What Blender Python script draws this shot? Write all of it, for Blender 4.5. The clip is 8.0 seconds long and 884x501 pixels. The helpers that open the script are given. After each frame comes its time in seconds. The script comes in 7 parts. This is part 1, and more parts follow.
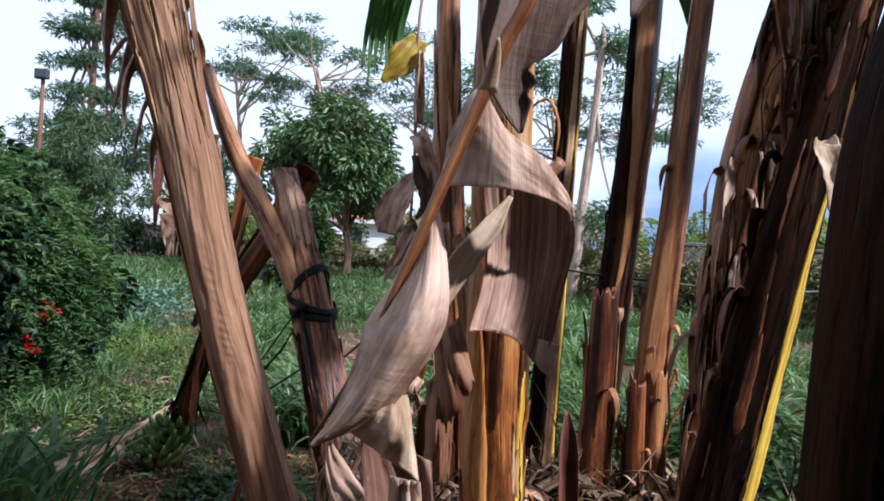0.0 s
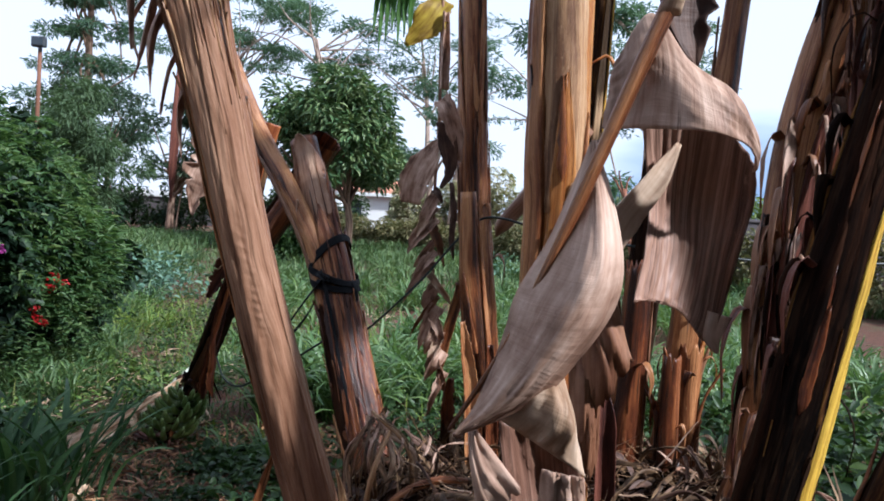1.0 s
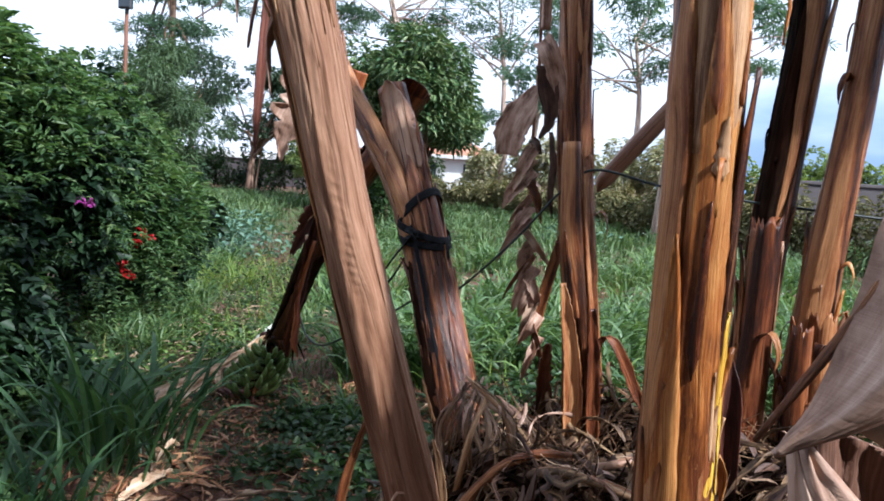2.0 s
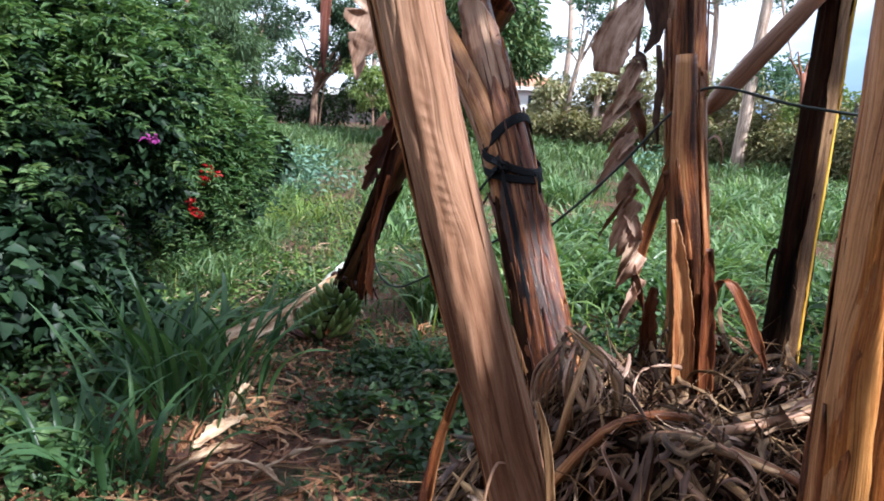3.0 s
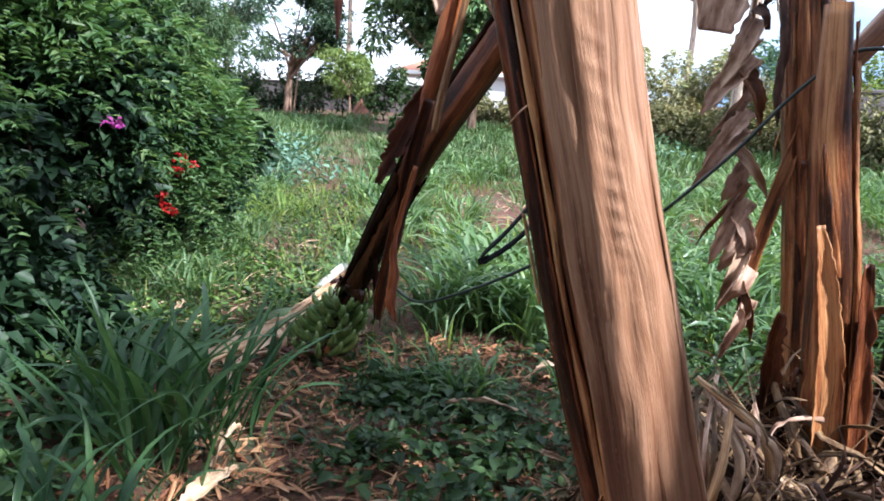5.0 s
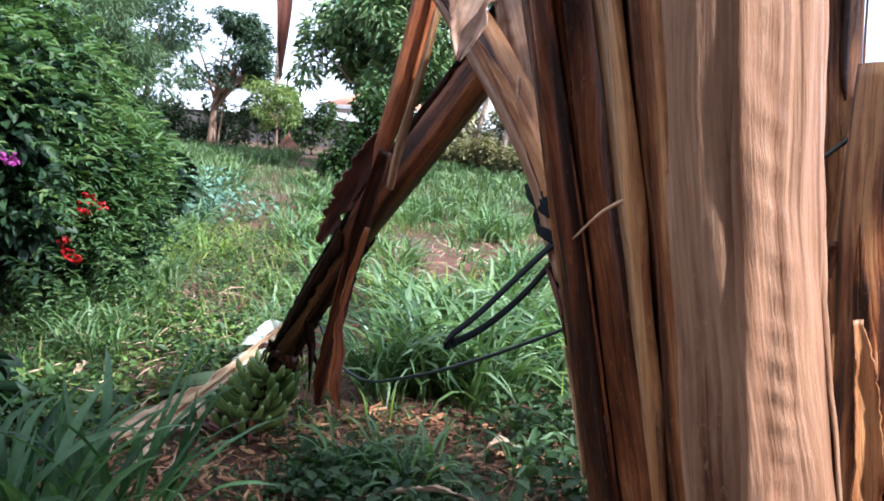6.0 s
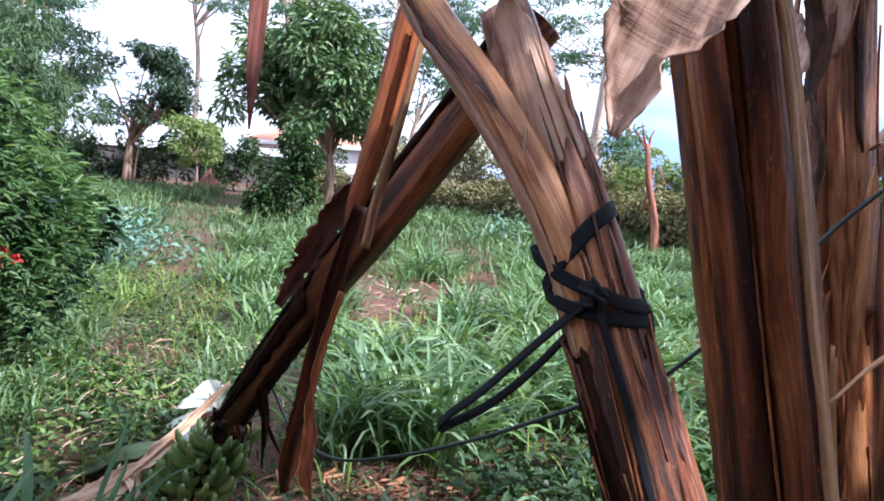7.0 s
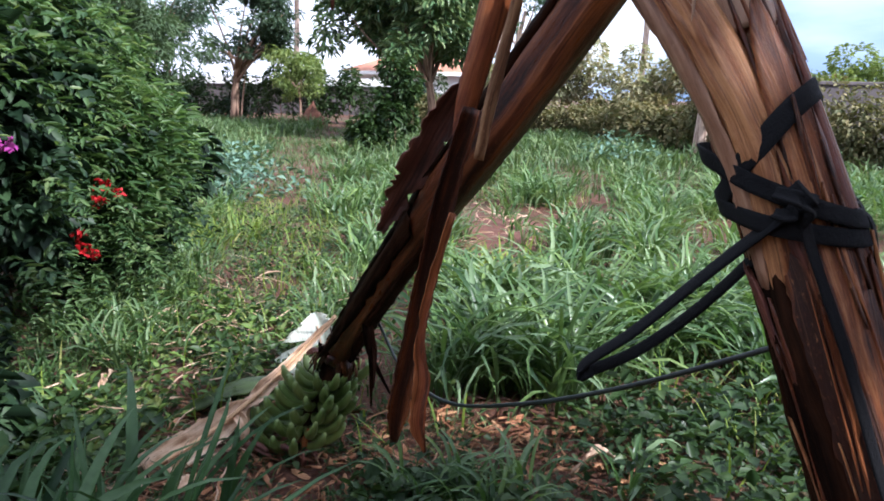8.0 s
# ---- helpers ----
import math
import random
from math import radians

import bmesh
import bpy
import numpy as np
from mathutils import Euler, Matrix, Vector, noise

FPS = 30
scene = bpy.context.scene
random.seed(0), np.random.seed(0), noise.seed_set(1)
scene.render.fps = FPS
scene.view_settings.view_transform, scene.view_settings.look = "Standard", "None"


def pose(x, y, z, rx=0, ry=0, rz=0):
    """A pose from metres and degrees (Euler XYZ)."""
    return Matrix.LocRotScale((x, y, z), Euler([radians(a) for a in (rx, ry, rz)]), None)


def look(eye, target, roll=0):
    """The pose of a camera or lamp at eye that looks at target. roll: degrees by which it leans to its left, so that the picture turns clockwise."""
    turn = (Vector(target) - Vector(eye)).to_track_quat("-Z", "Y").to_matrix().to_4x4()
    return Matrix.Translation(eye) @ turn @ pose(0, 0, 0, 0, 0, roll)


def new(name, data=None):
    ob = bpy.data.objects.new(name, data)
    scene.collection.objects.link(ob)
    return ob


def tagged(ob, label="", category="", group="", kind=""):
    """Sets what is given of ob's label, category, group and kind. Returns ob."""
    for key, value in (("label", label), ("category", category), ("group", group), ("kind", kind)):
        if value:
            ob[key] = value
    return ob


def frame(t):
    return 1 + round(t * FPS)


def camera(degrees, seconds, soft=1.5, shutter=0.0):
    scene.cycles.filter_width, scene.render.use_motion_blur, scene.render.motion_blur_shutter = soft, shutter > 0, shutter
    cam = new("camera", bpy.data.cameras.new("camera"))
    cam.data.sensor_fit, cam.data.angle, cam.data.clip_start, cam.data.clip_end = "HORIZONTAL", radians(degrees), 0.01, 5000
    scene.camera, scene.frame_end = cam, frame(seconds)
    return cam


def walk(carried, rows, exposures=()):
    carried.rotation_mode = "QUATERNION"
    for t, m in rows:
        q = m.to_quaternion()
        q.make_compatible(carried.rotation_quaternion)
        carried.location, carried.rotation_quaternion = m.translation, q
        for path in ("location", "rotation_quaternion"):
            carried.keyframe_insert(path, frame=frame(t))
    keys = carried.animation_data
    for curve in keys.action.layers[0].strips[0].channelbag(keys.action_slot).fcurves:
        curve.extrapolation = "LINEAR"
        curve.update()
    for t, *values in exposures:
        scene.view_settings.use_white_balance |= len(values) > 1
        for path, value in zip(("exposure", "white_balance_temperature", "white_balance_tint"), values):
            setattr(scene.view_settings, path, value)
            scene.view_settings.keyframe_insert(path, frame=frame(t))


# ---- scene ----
cam = camera(62.3, 8.0, 1.8)
PATH = [
    (0, (0.034, 0.067, 1.667), (-0.016, 2.066, 1.642), 3.0),
    (0.5, (-0.024, 0.11, 1.661), (-0.06, 2.109, 1.607), 3.0),
    (1, (-0.096, 0.167, 1.645), (-0.136, 2.164, 1.547), 3.2),
    (1.5, (-0.151, 0.238, 1.619), (-0.334, 2.224, 1.461), 3.4),
    (1.7, (-0.169, 0.288, 1.606), (-0.38, 2.269, 1.436), 3.6),
    (2.8, (-0.32, 0.642, 1.564), (-0.66, 2.578, 1.195), 2.4),
    (3, (-0.343, 0.677, 1.551), (-0.729, 2.599, 1.157), 2.4),
    (3.5, (-0.417, 0.793, 1.517), (-0.798, 2.71, 1.092), 3.1),
    (4, (-0.558, 0.993, 1.496), (-0.93, 2.896, 1.009), 1.1),
    (4.5, (-0.649, 1.142, 1.481), (-0.997, 3.051, 0.995), 1.4),
    (4.7, (-0.679, 1.189, 1.482), (-1.007, 3.108, 1.023), 2.0),
    (5.8, (-0.84, 1.61, 1.513), (-1.049, 3.567, 1.158), 3.7),
    (6, (-0.883, 1.669, 1.526), (-1.0, 3.641, 1.21), 4.4),
    (6.5, (-1.011, 1.828, 1.542), (-0.924, 3.81, 1.291), 4.4),
    (7, (-1.068, 1.9, 1.565), (-0.984, 3.887, 1.354), 4.1),
    (7.5, (-1.102, 2.084, 1.525), (-1.155, 4.058, 1.205), 2.4),
    (8, (-1.113, 2.234, 1.488), (-1.301, 4.181, 1.07), 1.3),
]
EXPOSURES = [(0, 0.62, 5380, 10), (1.0, 0.62, 5380, 10), (1.7, 0.8, 5400, 10), (2.8, 1.22, 5480, 10), (4.7, 1.52, 5480, 9), (6.0, 1.6, 5360, 10), (6.5, 1.62, 5330, 15), (7.0, 1.55, 5320, 17), (7.5, 1.3, 5480, 19), (8, 1.25, 5550, 16)]
walk(cam, [(t, look(eye, target, roll)) for t, eye, target, roll in PATH], EXPOSURES)

# ---- world, sun ----
world = bpy.data.worlds.new("world")
scene.world = world
world.use_nodes = True
wn, wl = world.node_tree.nodes, world.node_tree.links
wn.clear()
w_out = wn.new("ShaderNodeOutputWorld")
w_bg = wn.new("ShaderNodeBackground")
w_sky = wn.new("ShaderNodeTexSky")
w_sky.sky_type = "NISHITA"
w_sky.sun_disc = False
SUN_EL, SUN_AZ = 41.0, 121.0
w_sky.sun_elevation = radians(SUN_EL)
w_sky.sun_rotation = radians(SUN_AZ)
w_sky.air_density, w_sky.dust_density = 1.2, 1.5
w_tc = wn.new("ShaderNodeTexCoord")
w_sep = wn.new("ShaderNodeSeparateXYZ")
wl.new(w_tc.outputs["Generated"], w_sep.inputs[0])
w_noise = wn.new("ShaderNodeTexNoise")
w_noise.inputs["Scale"].default_value, w_noise.inputs["Detail"].default_value = 3.2, 6.0
w_map = wn.new("ShaderNodeMapping")
w_map.inputs["Scale"].default_value = (1, 1, 3.5)
wl.new(w_tc.outputs["Generated"], w_map.inputs[0])
wl.new(w_map.outputs[0], w_noise.inputs["Vector"])
# height above the horizon, stirred by the cloud noise
w_h = wn.new("ShaderNodeMath")
w_h.operation = "MULTIPLY_ADD"
wl.new(w_noise.outputs["Fac"], w_h.inputs[0])
w_h.inputs[1].default_value = 0.16
# the cloud bank stands deeper towards the east
w_side = wn.new("ShaderNodeMapRange")
w_side.inputs["From Min"].default_value, w_side.inputs["From Max"].default_value = -0.10, 0.30
w_side.inputs["To Min"].default_value, w_side.inputs["To Max"].default_value = 0.20, 0.0
wl.new(w_sep.outputs["X"], w_side.inputs["Value"])
w_add = wn.new("ShaderNodeMath")
wl.new(w_sep.outputs["Z"], w_add.inputs[0])
wl.new(w_side.outputs["Result"], w_add.inputs[1])
wl.new(w_add.outputs[0], w_h.inputs[2])
w_ramp = wn.new("ShaderNodeValToRGB")
w_ramp.color_ramp.elements[0].position, w_ramp.color_ramp.elements[0].color = 0.09, (0.20, 0.31, 0.50, 1)
w_ramp.color_ramp.elements[1].position, w_ramp.color_ramp.elements[1].color = 0.235, (1.01, 1.03, 1.10, 1)
w_e = w_ramp.color_ramp.elements.new(0.16)
w_e.color = (0.34, 0.47, 0.70, 1)
wl.new(w_h.outputs[0], w_ramp.inputs[0])
w_cl = wn.new("ShaderNodeVectorMath")
w_cl.operation = "SCALE"
w_cl.inputs["Scale"].default_value = 0.80
wl.new(w_ramp.outputs[0], w_cl.inputs[0])
w_sk = wn.new("ShaderNodeVectorMath")
w_sk.operation = "SCALE"
w_sk.inputs["Scale"].default_value = 0.07
wl.new(w_sky.outputs[0], w_sk.inputs[0])
w_mix = wn.new("ShaderNodeMix")
w_mix.data_type = "RGBA"
w_mix.inputs["Factor"].default_value = 0.82
wl.new(w_sk.outputs[0], w_mix.inputs["A"])
wl.new(w_cl.outputs[0], w_mix.inputs["B"])
wl.new(w_mix.outputs["Result"], w_bg.inputs["Color"])
w_bg.inputs["Strength"].default_value = 1.0
wl.new(w_bg.outputs[0], w_out.inputs["Surface"])

sun_data = bpy.data.lights.new("sun", "SUN")
sun_data.energy, sun_data.angle, sun_data.color = 5.0, radians(2.5), (1.0, 0.93, 0.85)
sun = new("sun", sun_data)
_az, _el = radians(SUN_AZ), radians(SUN_EL)
sun_way = Vector((math.sin(_az) * math.cos(_el), math.cos(_az) * math.cos(_el), math.sin(_el)))
sun.matrix_world = Matrix.Translation(sun_way * 60) @ sun_way.to_track_quat("Z", "Y").to_matrix().to_4x4()

# ---- materials ----
def material(name):
    m = bpy.data.materials.new(name)
    m.use_nodes = True
    return m, m.node_tree.nodes, m.node_tree.links, m.node_tree.nodes["Principled BSDF"]


def ramp(nodes, stops):
    r = nodes.new("ShaderNodeValToRGB")
    el = r.color_ramp.elements
    while len(el) < len(stops):
        el.new(0.5)
    for e, (p, c) in zip(el, stops):
        e.position, e.color = p, (*c, 1)
    return r


def stretched(nodes, links, source, scale, detail=5, rough=0.6):
    mp = nodes.new("ShaderNodeMapping")
    mp.inputs["Scale"].default_value = scale
    links.new(source, mp.inputs[0])
    n = nodes.new("ShaderNodeTexNoise")
    n.inputs["Scale"].default_value, n.inputs["Detail"].default_value, n.inputs["Roughness"].default_value = 1.0, detail, rough
    links.new(mp.outputs[0], n.inputs["Vector"])
    return n.outputs["Fac"]


def mixed(nodes, links, fac, a, b, how="MIX"):
    m = nodes.new("ShaderNodeMix")
    m.data_type, m.blend_type = "RGBA", how
    for socket, v in ((m.inputs["Factor"], fac), (m.inputs["A"], a), (m.inputs["B"], b)):
        if isinstance(v, (int, float)):
            socket.default_value = v
        elif isinstance(v, tuple):
            socket.default_value = (*v, 1)
        else:
            links.new(v, socket)
    return m.outputs["Result"]


def curve01(nodes, links, source, lo, hi):
    m = nodes.new("ShaderNodeMapRange")
    m.inputs["From Min"].default_value, m.inputs["From Max"].default_value = lo, hi
    links.new(source, m.inputs["Value"])
    return m.outputs["Result"]


def curve_to(nodes, links, source, lo, hi, a, b):
    m = nodes.new("ShaderNodeMapRange")
    for k, v in (("From Min", lo), ("From Max", hi), ("To Min", a), ("To Max", b)):
        m.inputs[k].default_value = v
    links.new(source, m.inputs["Value"])
    return m.outputs["Result"]


def bump(nodes, links, bsdf, height, strength, distance):
    b = nodes.new("ShaderNodeBump")
    b.inputs["Strength"].default_value, b.inputs["Distance"].default_value = strength, distance
    links.new(height, b.inputs["Height"])
    links.new(b.outputs[0], bsdf.inputs["Normal"])


def mat_fibre(name, pale, mid, dark, stain=(0.025, 0.014, 0.008), stained=0.35, rough=0.48, streak=40.0, fresh=None, fresh_from=0.6, folds=0.3, cracks=0.7, soft_zone=0.75, relief=0.55, gloss=0.28, grain=0.74, bias=0.0, mottle=0.55, threads=1.0):
    """Dry banana sheath: long fibres along v of the UV map, which is in metres, with dark stains and frayed pale strips."""
    m, n, l, b = material(name)
    uv = n.new("ShaderNodeTexCoord").outputs["UV"]
    ob = n.new("ShaderNodeObjectInfo").outputs["Random"]
    off = n.new("ShaderNodeVectorMath")
    off.operation = "MULTIPLY_ADD"
    comb = n.new("ShaderNodeCombineXYZ")
    l.new(ob, comb.inputs[0]), l.new(ob, comb.inputs[1])
    l.new(comb.outputs[0], off.inputs[0])
    off.inputs[1].default_value = (13.0, 31.0, 0)
    l.new(uv, off.inputs[2])
    src = off.outputs[0]
    warp = stretched(n, l, src, (9.0, 2.2, 1), 2, 0.5)
    shift = n.new("ShaderNodeCombineXYZ")
    bend = n.new("ShaderNodeMath")
    bend.operation = "MULTIPLY"
    l.new(warp, bend.inputs[0])
    bend.inputs[1].default_value = 0.05
    l.new(bend.outputs[0], shift.inputs[0])
    add = n.new("ShaderNodeVectorMath")
    l.new(src, add.inputs[0]), l.new(shift.outputs[0], add.inputs[1])
    src = add.outputs[0]
    zone = stretched(n, l, src, (14.0, 0.8, 1), 5, 0.6)
    patch = stretched(n, l, src, (34.0, 5.0, 1), 7, 0.72)
    speck = stretched(n, l, src, (190.0, 55.0, 1), 4, 0.65)
    broad = stretched(n, l, src, (streak * 2.2, 1.4, 1), 4, 0.6)
    fine = stretched(n, l, src, (streak * 11, 3.0, 1), 3, 0.6)
    blot = stretched(n, l, src, (34.0, 2.4, 1), 8, 0.74)
    cross = stretched(n, l, src, (14.0, 30.0, 1), 3, 0.5)

    def weighed(a_, wa, b_, wb):
        p_, q_ = n.new("ShaderNodeMath"), n.new("ShaderNodeMath")
        p_.operation, q_.operation = "MULTIPLY", "MULTIPLY_ADD"
        l.new(a_, p_.inputs[0])
        p_.inputs[1].default_value = wa
        l.new(b_, q_.inputs[0])
        q_.inputs[1].default_value = wb
        l.new(p_.outputs[0], q_.inputs[2])
        return q_.outputs[0]

    tone = weighed(weighed(zone, 0.66, patch, 0.26), 1.0, broad, 0.08)
    col = ramp(n, [(0.5 + bias - 0.10 * soft_zone, dark), (0.5 + bias - 0.015, mid), (0.5 + bias + 0.09 * soft_zone, pale)])
    l.new(tone, col.inputs[0])
    low = grain * 0.86
    c = mixed(n, l, curve01(n, l, fine, 0.40, 0.58), mixed(n, l, 1.0, col.outputs[0], (low, low * 0.93, low * 0.88), "MULTIPLY"), col.outputs[0])
    thread = stretched(n, l, src, (streak * 5.0, 1.6, 1), 6, 0.7)
    c = mixed(n, l, curve01(n, l, thread, 0.57, 0.63), c, mixed(n, l, 0.32 * grain * threads, c, pale))
    c = mixed(n, l, curve01(n, l, thread, 0.43, 0.37), c, mixed(n, l, 0.45 * threads, c, dark))
    crack = stretched(n, l, src, (streak * 3.0, 0.9, 1), 5, 0.62)
    c = mixed(n, l, curve01(n, l, crack, 0.60, 0.63), c, mixed(n, l, cracks, c, (0.22, 0.15, 0.12), "MULTIPLY"))
    c = mixed(n, l, curve01(n, l, speck, 0.58, 0.70), c, mixed(n, l, mottle, c, mixed(n, l, 0.5, mid, dark)))
    c = mixed(n, l, curve01(n, l, speck, 0.40, 0.30), c, mixed(n, l, mottle * 0.7, c, pale))
    if fresh:
        g = stretched(n, l, src, (12.0, 0.8, 1), 4, 0.6)
        c = mixed(n, l, curve01(n, l, g, fresh_from - 0.05, fresh_from + 0.04), c, fresh)
    c = mixed(n, l, curve01(n, l, blot, 0.72 - stained * 0.42, 0.77 - stained * 0.34), c, stain)
    l.new(c, b.inputs["Base Color"])
    l.new(curve_to(n, l, patch, 0.3, 0.7, rough + 0.12, rough - 0.10), b.inputs["Roughness"])
    b.inputs["Specular IOR Level"].default_value = gloss
    h = weighed(weighed(weighed(broad, 0.6, fine, 0.3), 1.0, patch, 0.9), 1.0, weighed(speck, 0.35, thread, 0.8), 1.0)
    bump(n, l, b, weighed(h, 1.0, cross, folds), relief, 0.006)
    return m


def mat_leaf(name, tones, rough=0.45, through_it=0.35, relief=0.3, grain=40.0):
    """Living leaf: tone by island, a little light passes through."""
    m, n, l, b = material(name)
    geo = n.new("ShaderNodeNewGeometry").outputs["Random Per Island"]
    r = ramp(n, [(i / max(1, len(tones) - 1), t) for i, t in enumerate(tones)])
    l.new(geo, r.inputs[0])
    tc = n.new("ShaderNodeTexCoord").outputs["Object"]
    big = stretched(n, l, tc, (0.9, 0.9, 0.9), 4)
    small = stretched(n, l, tc, (grain, grain, grain), 2)
    c = mixed(n, l, curve01(n, l, big, 0.3, 0.7), mixed(n, l, 1.0, r.outputs[0], (0.55, 0.63, 0.62), "MULTIPLY"), r.outputs[0])
    c = mixed(n, l, curve01(n, l, small, 0.25, 0.75), mixed(n, l, 1.0, c, (0.7, 0.75, 0.7), "MULTIPLY"), c)
    l.new(c, b.inputs["Base Color"])
    b.inputs["Roughness"].default_value = rough
    b.inputs["Specular IOR Level"].default_value = 0.22
    bump(n, l, b, small, relief, 0.004)
    t = n.new("ShaderNodeBsdfTranslucent")
    l.new(mixed(n, l, 1.0, c, (1.3, 1.35, 0.7), "MULTIPLY"), t.inputs["Color"])
    mx = n.new("ShaderNodeMixShader")
    mx.inputs[0].default_value = through_it
    l.new(b.outputs[0], mx.inputs[1]), l.new(t.outputs[0], mx.inputs[2])
    l.new(mx.outputs[0], n["Material Output"].inputs["Surface"])
    return m


def mat_plain(name, colour, rough=0.6, vary=0.25, scale=20.0, relief=0.2, metal=0.0, second=None):
    m, n, l, b = material(name)
    tc = n.new("ShaderNodeTexCoord").outputs["Object"]
    f = stretched(n, l, tc, (scale, scale, scale), 5, 0.65)
    g = stretched(n, l, tc, (scale * 0.13,) * 3, 3, 0.5)
    low = tuple(v * (1 - vary) for v in colour)
    c = mixed(n, l, curve01(n, l, f, 0.3, 0.7), low, colour)
    c = mixed(n, l, curve01(n, l, g, 0.4, 0.65), c, second or tuple(v * (1 - vary * 0.6) for v in colour))
    l.new(c, b.inputs["Base Color"])
    b.inputs["Roughness"].default_value, b.inputs["Metallic"].default_value = rough, metal
    bump(n, l, b, f, relief, 0.01)
    return m


def mat_dryleaf(name, pale, mid, dark, through_it=0.12, rough=0.6):
    """Dry banana blade: veins across v, brown blotches, light through it."""
    m, n, l, b = material(name)
    uv = n.new("ShaderNodeTexCoord").outputs["UV"]
    vein = stretched(n, l, uv, (6.0, 75.0, 1), 4, 0.6)
    blot = stretched(n, l, uv, (24.0, 9.0, 1), 6, 0.62)
    spot = stretched(n, l, uv, (60.0, 90.0, 1), 4, 0.6)
    along = stretched(n, l, uv, (70.0, 5.0, 1), 4, 0.6)
    fine = stretched(n, l, uv, (30.0, 500.0, 1), 3, 0.6)
    r = ramp(n, [(0.34, dark), (0.47, mid), (0.60, pale)])
    l.new(blot, r.inputs[0])
    c = mixed(n, l, curve01(n, l, vein, 0.3, 0.7), mixed(n, l, 1.0, r.outputs[0], (0.96, 0.945, 0.93), "MULTIPLY"), r.outputs[0])
    c = mixed(n, l, curve01(n, l, along, 0.38, 0.6), mixed(n, l, 1.0, c, (0.72, 0.66, 0.62), "MULTIPLY"), c)
    scar = stretched(n, l, uv, (150.0, 14.0, 1), 4, 0.6)
    c = mixed(n, l, curve01(n, l, scar, 0.67, 0.70), c, mixed(n, l, 0.8, c, dark))
    pleat = stretched(n, l, uv, (190.0, 2.5, 1), 3, 0.6)
    c = mixed(n, l, curve01(n, l, pleat, 0.40, 0.56), mixed(n, l, 1.0, c, (0.86, 0.82, 0.80), "MULTIPLY"), c)
    c = mixed(n, l, curve01(n, l, spot, 0.68, 0.74), c, mixed(n, l, 0.75, c, dark))
    l.new(c, b.inputs["Base Color"])
    b.inputs["Roughness"].default_value = rough
    b.inputs["Specular IOR Level"].default_value = 0.3
    h = n.new("ShaderNodeMath")
    h.operation = "MULTIPLY_ADD"
    l.new(fine, h.inputs[0])
    h.inputs[1].default_value = 0.25
    l.new(vein, h.inputs[2])
    h2 = n.new("ShaderNodeMath")
    l.new(h.outputs[0], h2.inputs[0]), l.new(pleat, h2.inputs[1])
    bump(n, l, b, h2.outputs[0], 0.3, 0.004)
    t = n.new("ShaderNodeBsdfTranslucent")
    l.new(c, t.inputs["Color"])
    mx = n.new("ShaderNodeMixShader")
    mx.inputs[0].default_value = through_it
    l.new(b.outputs[0], mx.inputs[1]), l.new(t.outputs[0], mx.inputs[2])
    l.new(mx.outputs[0], n["Material Output"].inputs["Surface"])
    return m


STEM_TAN = mat_fibre("stem_tan", (0.37, 0.218, 0.137), (0.265, 0.139, 0.080), (0.15, 0.066, 0.035), stained=0.08, folds=0.6, rough=0.34, streak=22.0, cracks=0.5, soft_zone=1.0, relief=0.45, grain=0.95, mottle=0.5, threads=0.6)
STEM_WORN = mat_fibre("stem_worn", (0.44, 0.272, 0.172), (0.32, 0.178, 0.105), (0.14, 0.062, 0.034), stained=0.08, rough=0.36, streak=24.0, soft_zone=0.9, grain=0.92, cracks=0.6, threads=0.8)
STEM_RUST = mat_fibre("stem_rust", (0.47, 0.215, 0.085), (0.20, 0.064, 0.022), (0.03, 0.010, 0.006), stained=0.26, rough=0.34, bias=0.01)
STEM_DEEP = mat_fibre("stem_deep", (0.31, 0.11, 0.038), (0.115, 0.033, 0.013), (0.022, 0.008, 0.005), stained=0.3, rough=0.32, bias=0.02)
YELLOW_SKIN = mat_fibre("yellow_skin", (0.68, 0.45, 0.06), (0.58, 0.34, 0.035), (0.24, 0.10, 0.015), stained=0.3, relief=0.35)
STEM_BROWN = mat_fibre("stem_brown", (0.48, 0.235, 0.098), (0.21, 0.070, 0.023), (0.035, 0.012, 0.006), stained=0.30, rough=0.34)
STEM_ORANGE = mat_fibre("stem_orange", (0.52, 0.245, 0.075), (0.32, 0.108, 0.024), (0.09, 0.025, 0.008), stained=0.14, rough=0.34)
# near stems' shade is put into these two dark tones, besides their rot
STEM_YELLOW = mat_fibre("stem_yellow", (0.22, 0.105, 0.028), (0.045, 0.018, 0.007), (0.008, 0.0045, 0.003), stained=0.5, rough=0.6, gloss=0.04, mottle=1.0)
STEM_ROT_SHADE = mat_fibre("stem_rot_shade", (0.034, 0.014, 0.007), (0.009, 0.0045, 0.003), (0.0035, 0.0025, 0.002), stained=0.5, rough=0.65, gloss=0.02)
STEM_GREEN = mat_fibre("stem_green", (0.42, 0.27, 0.14), (0.27, 0.155, 0.07), (0.08, 0.04, 0.018), stained=0.25)
STEM_PURPLE = mat_fibre("stem_purple", (0.20, 0.075, 0.05), (0.10, 0.034, 0.024), (0.028, 0.011, 0.009), stained=0.2, rough=0.40)
STEM_PALE = mat_fibre("stem_pale", (0.58, 0.375, 0.205), (0.42, 0.24, 0.115), (0.16, 0.072, 0.03), stained=0.1)
SHEATH_RED = mat_fibre("sheath_red", (0.42, 0.15, 0.05), (0.24, 0.065, 0.022), (0.08, 0.024, 0.012), stained=0.16, rough=0.42)
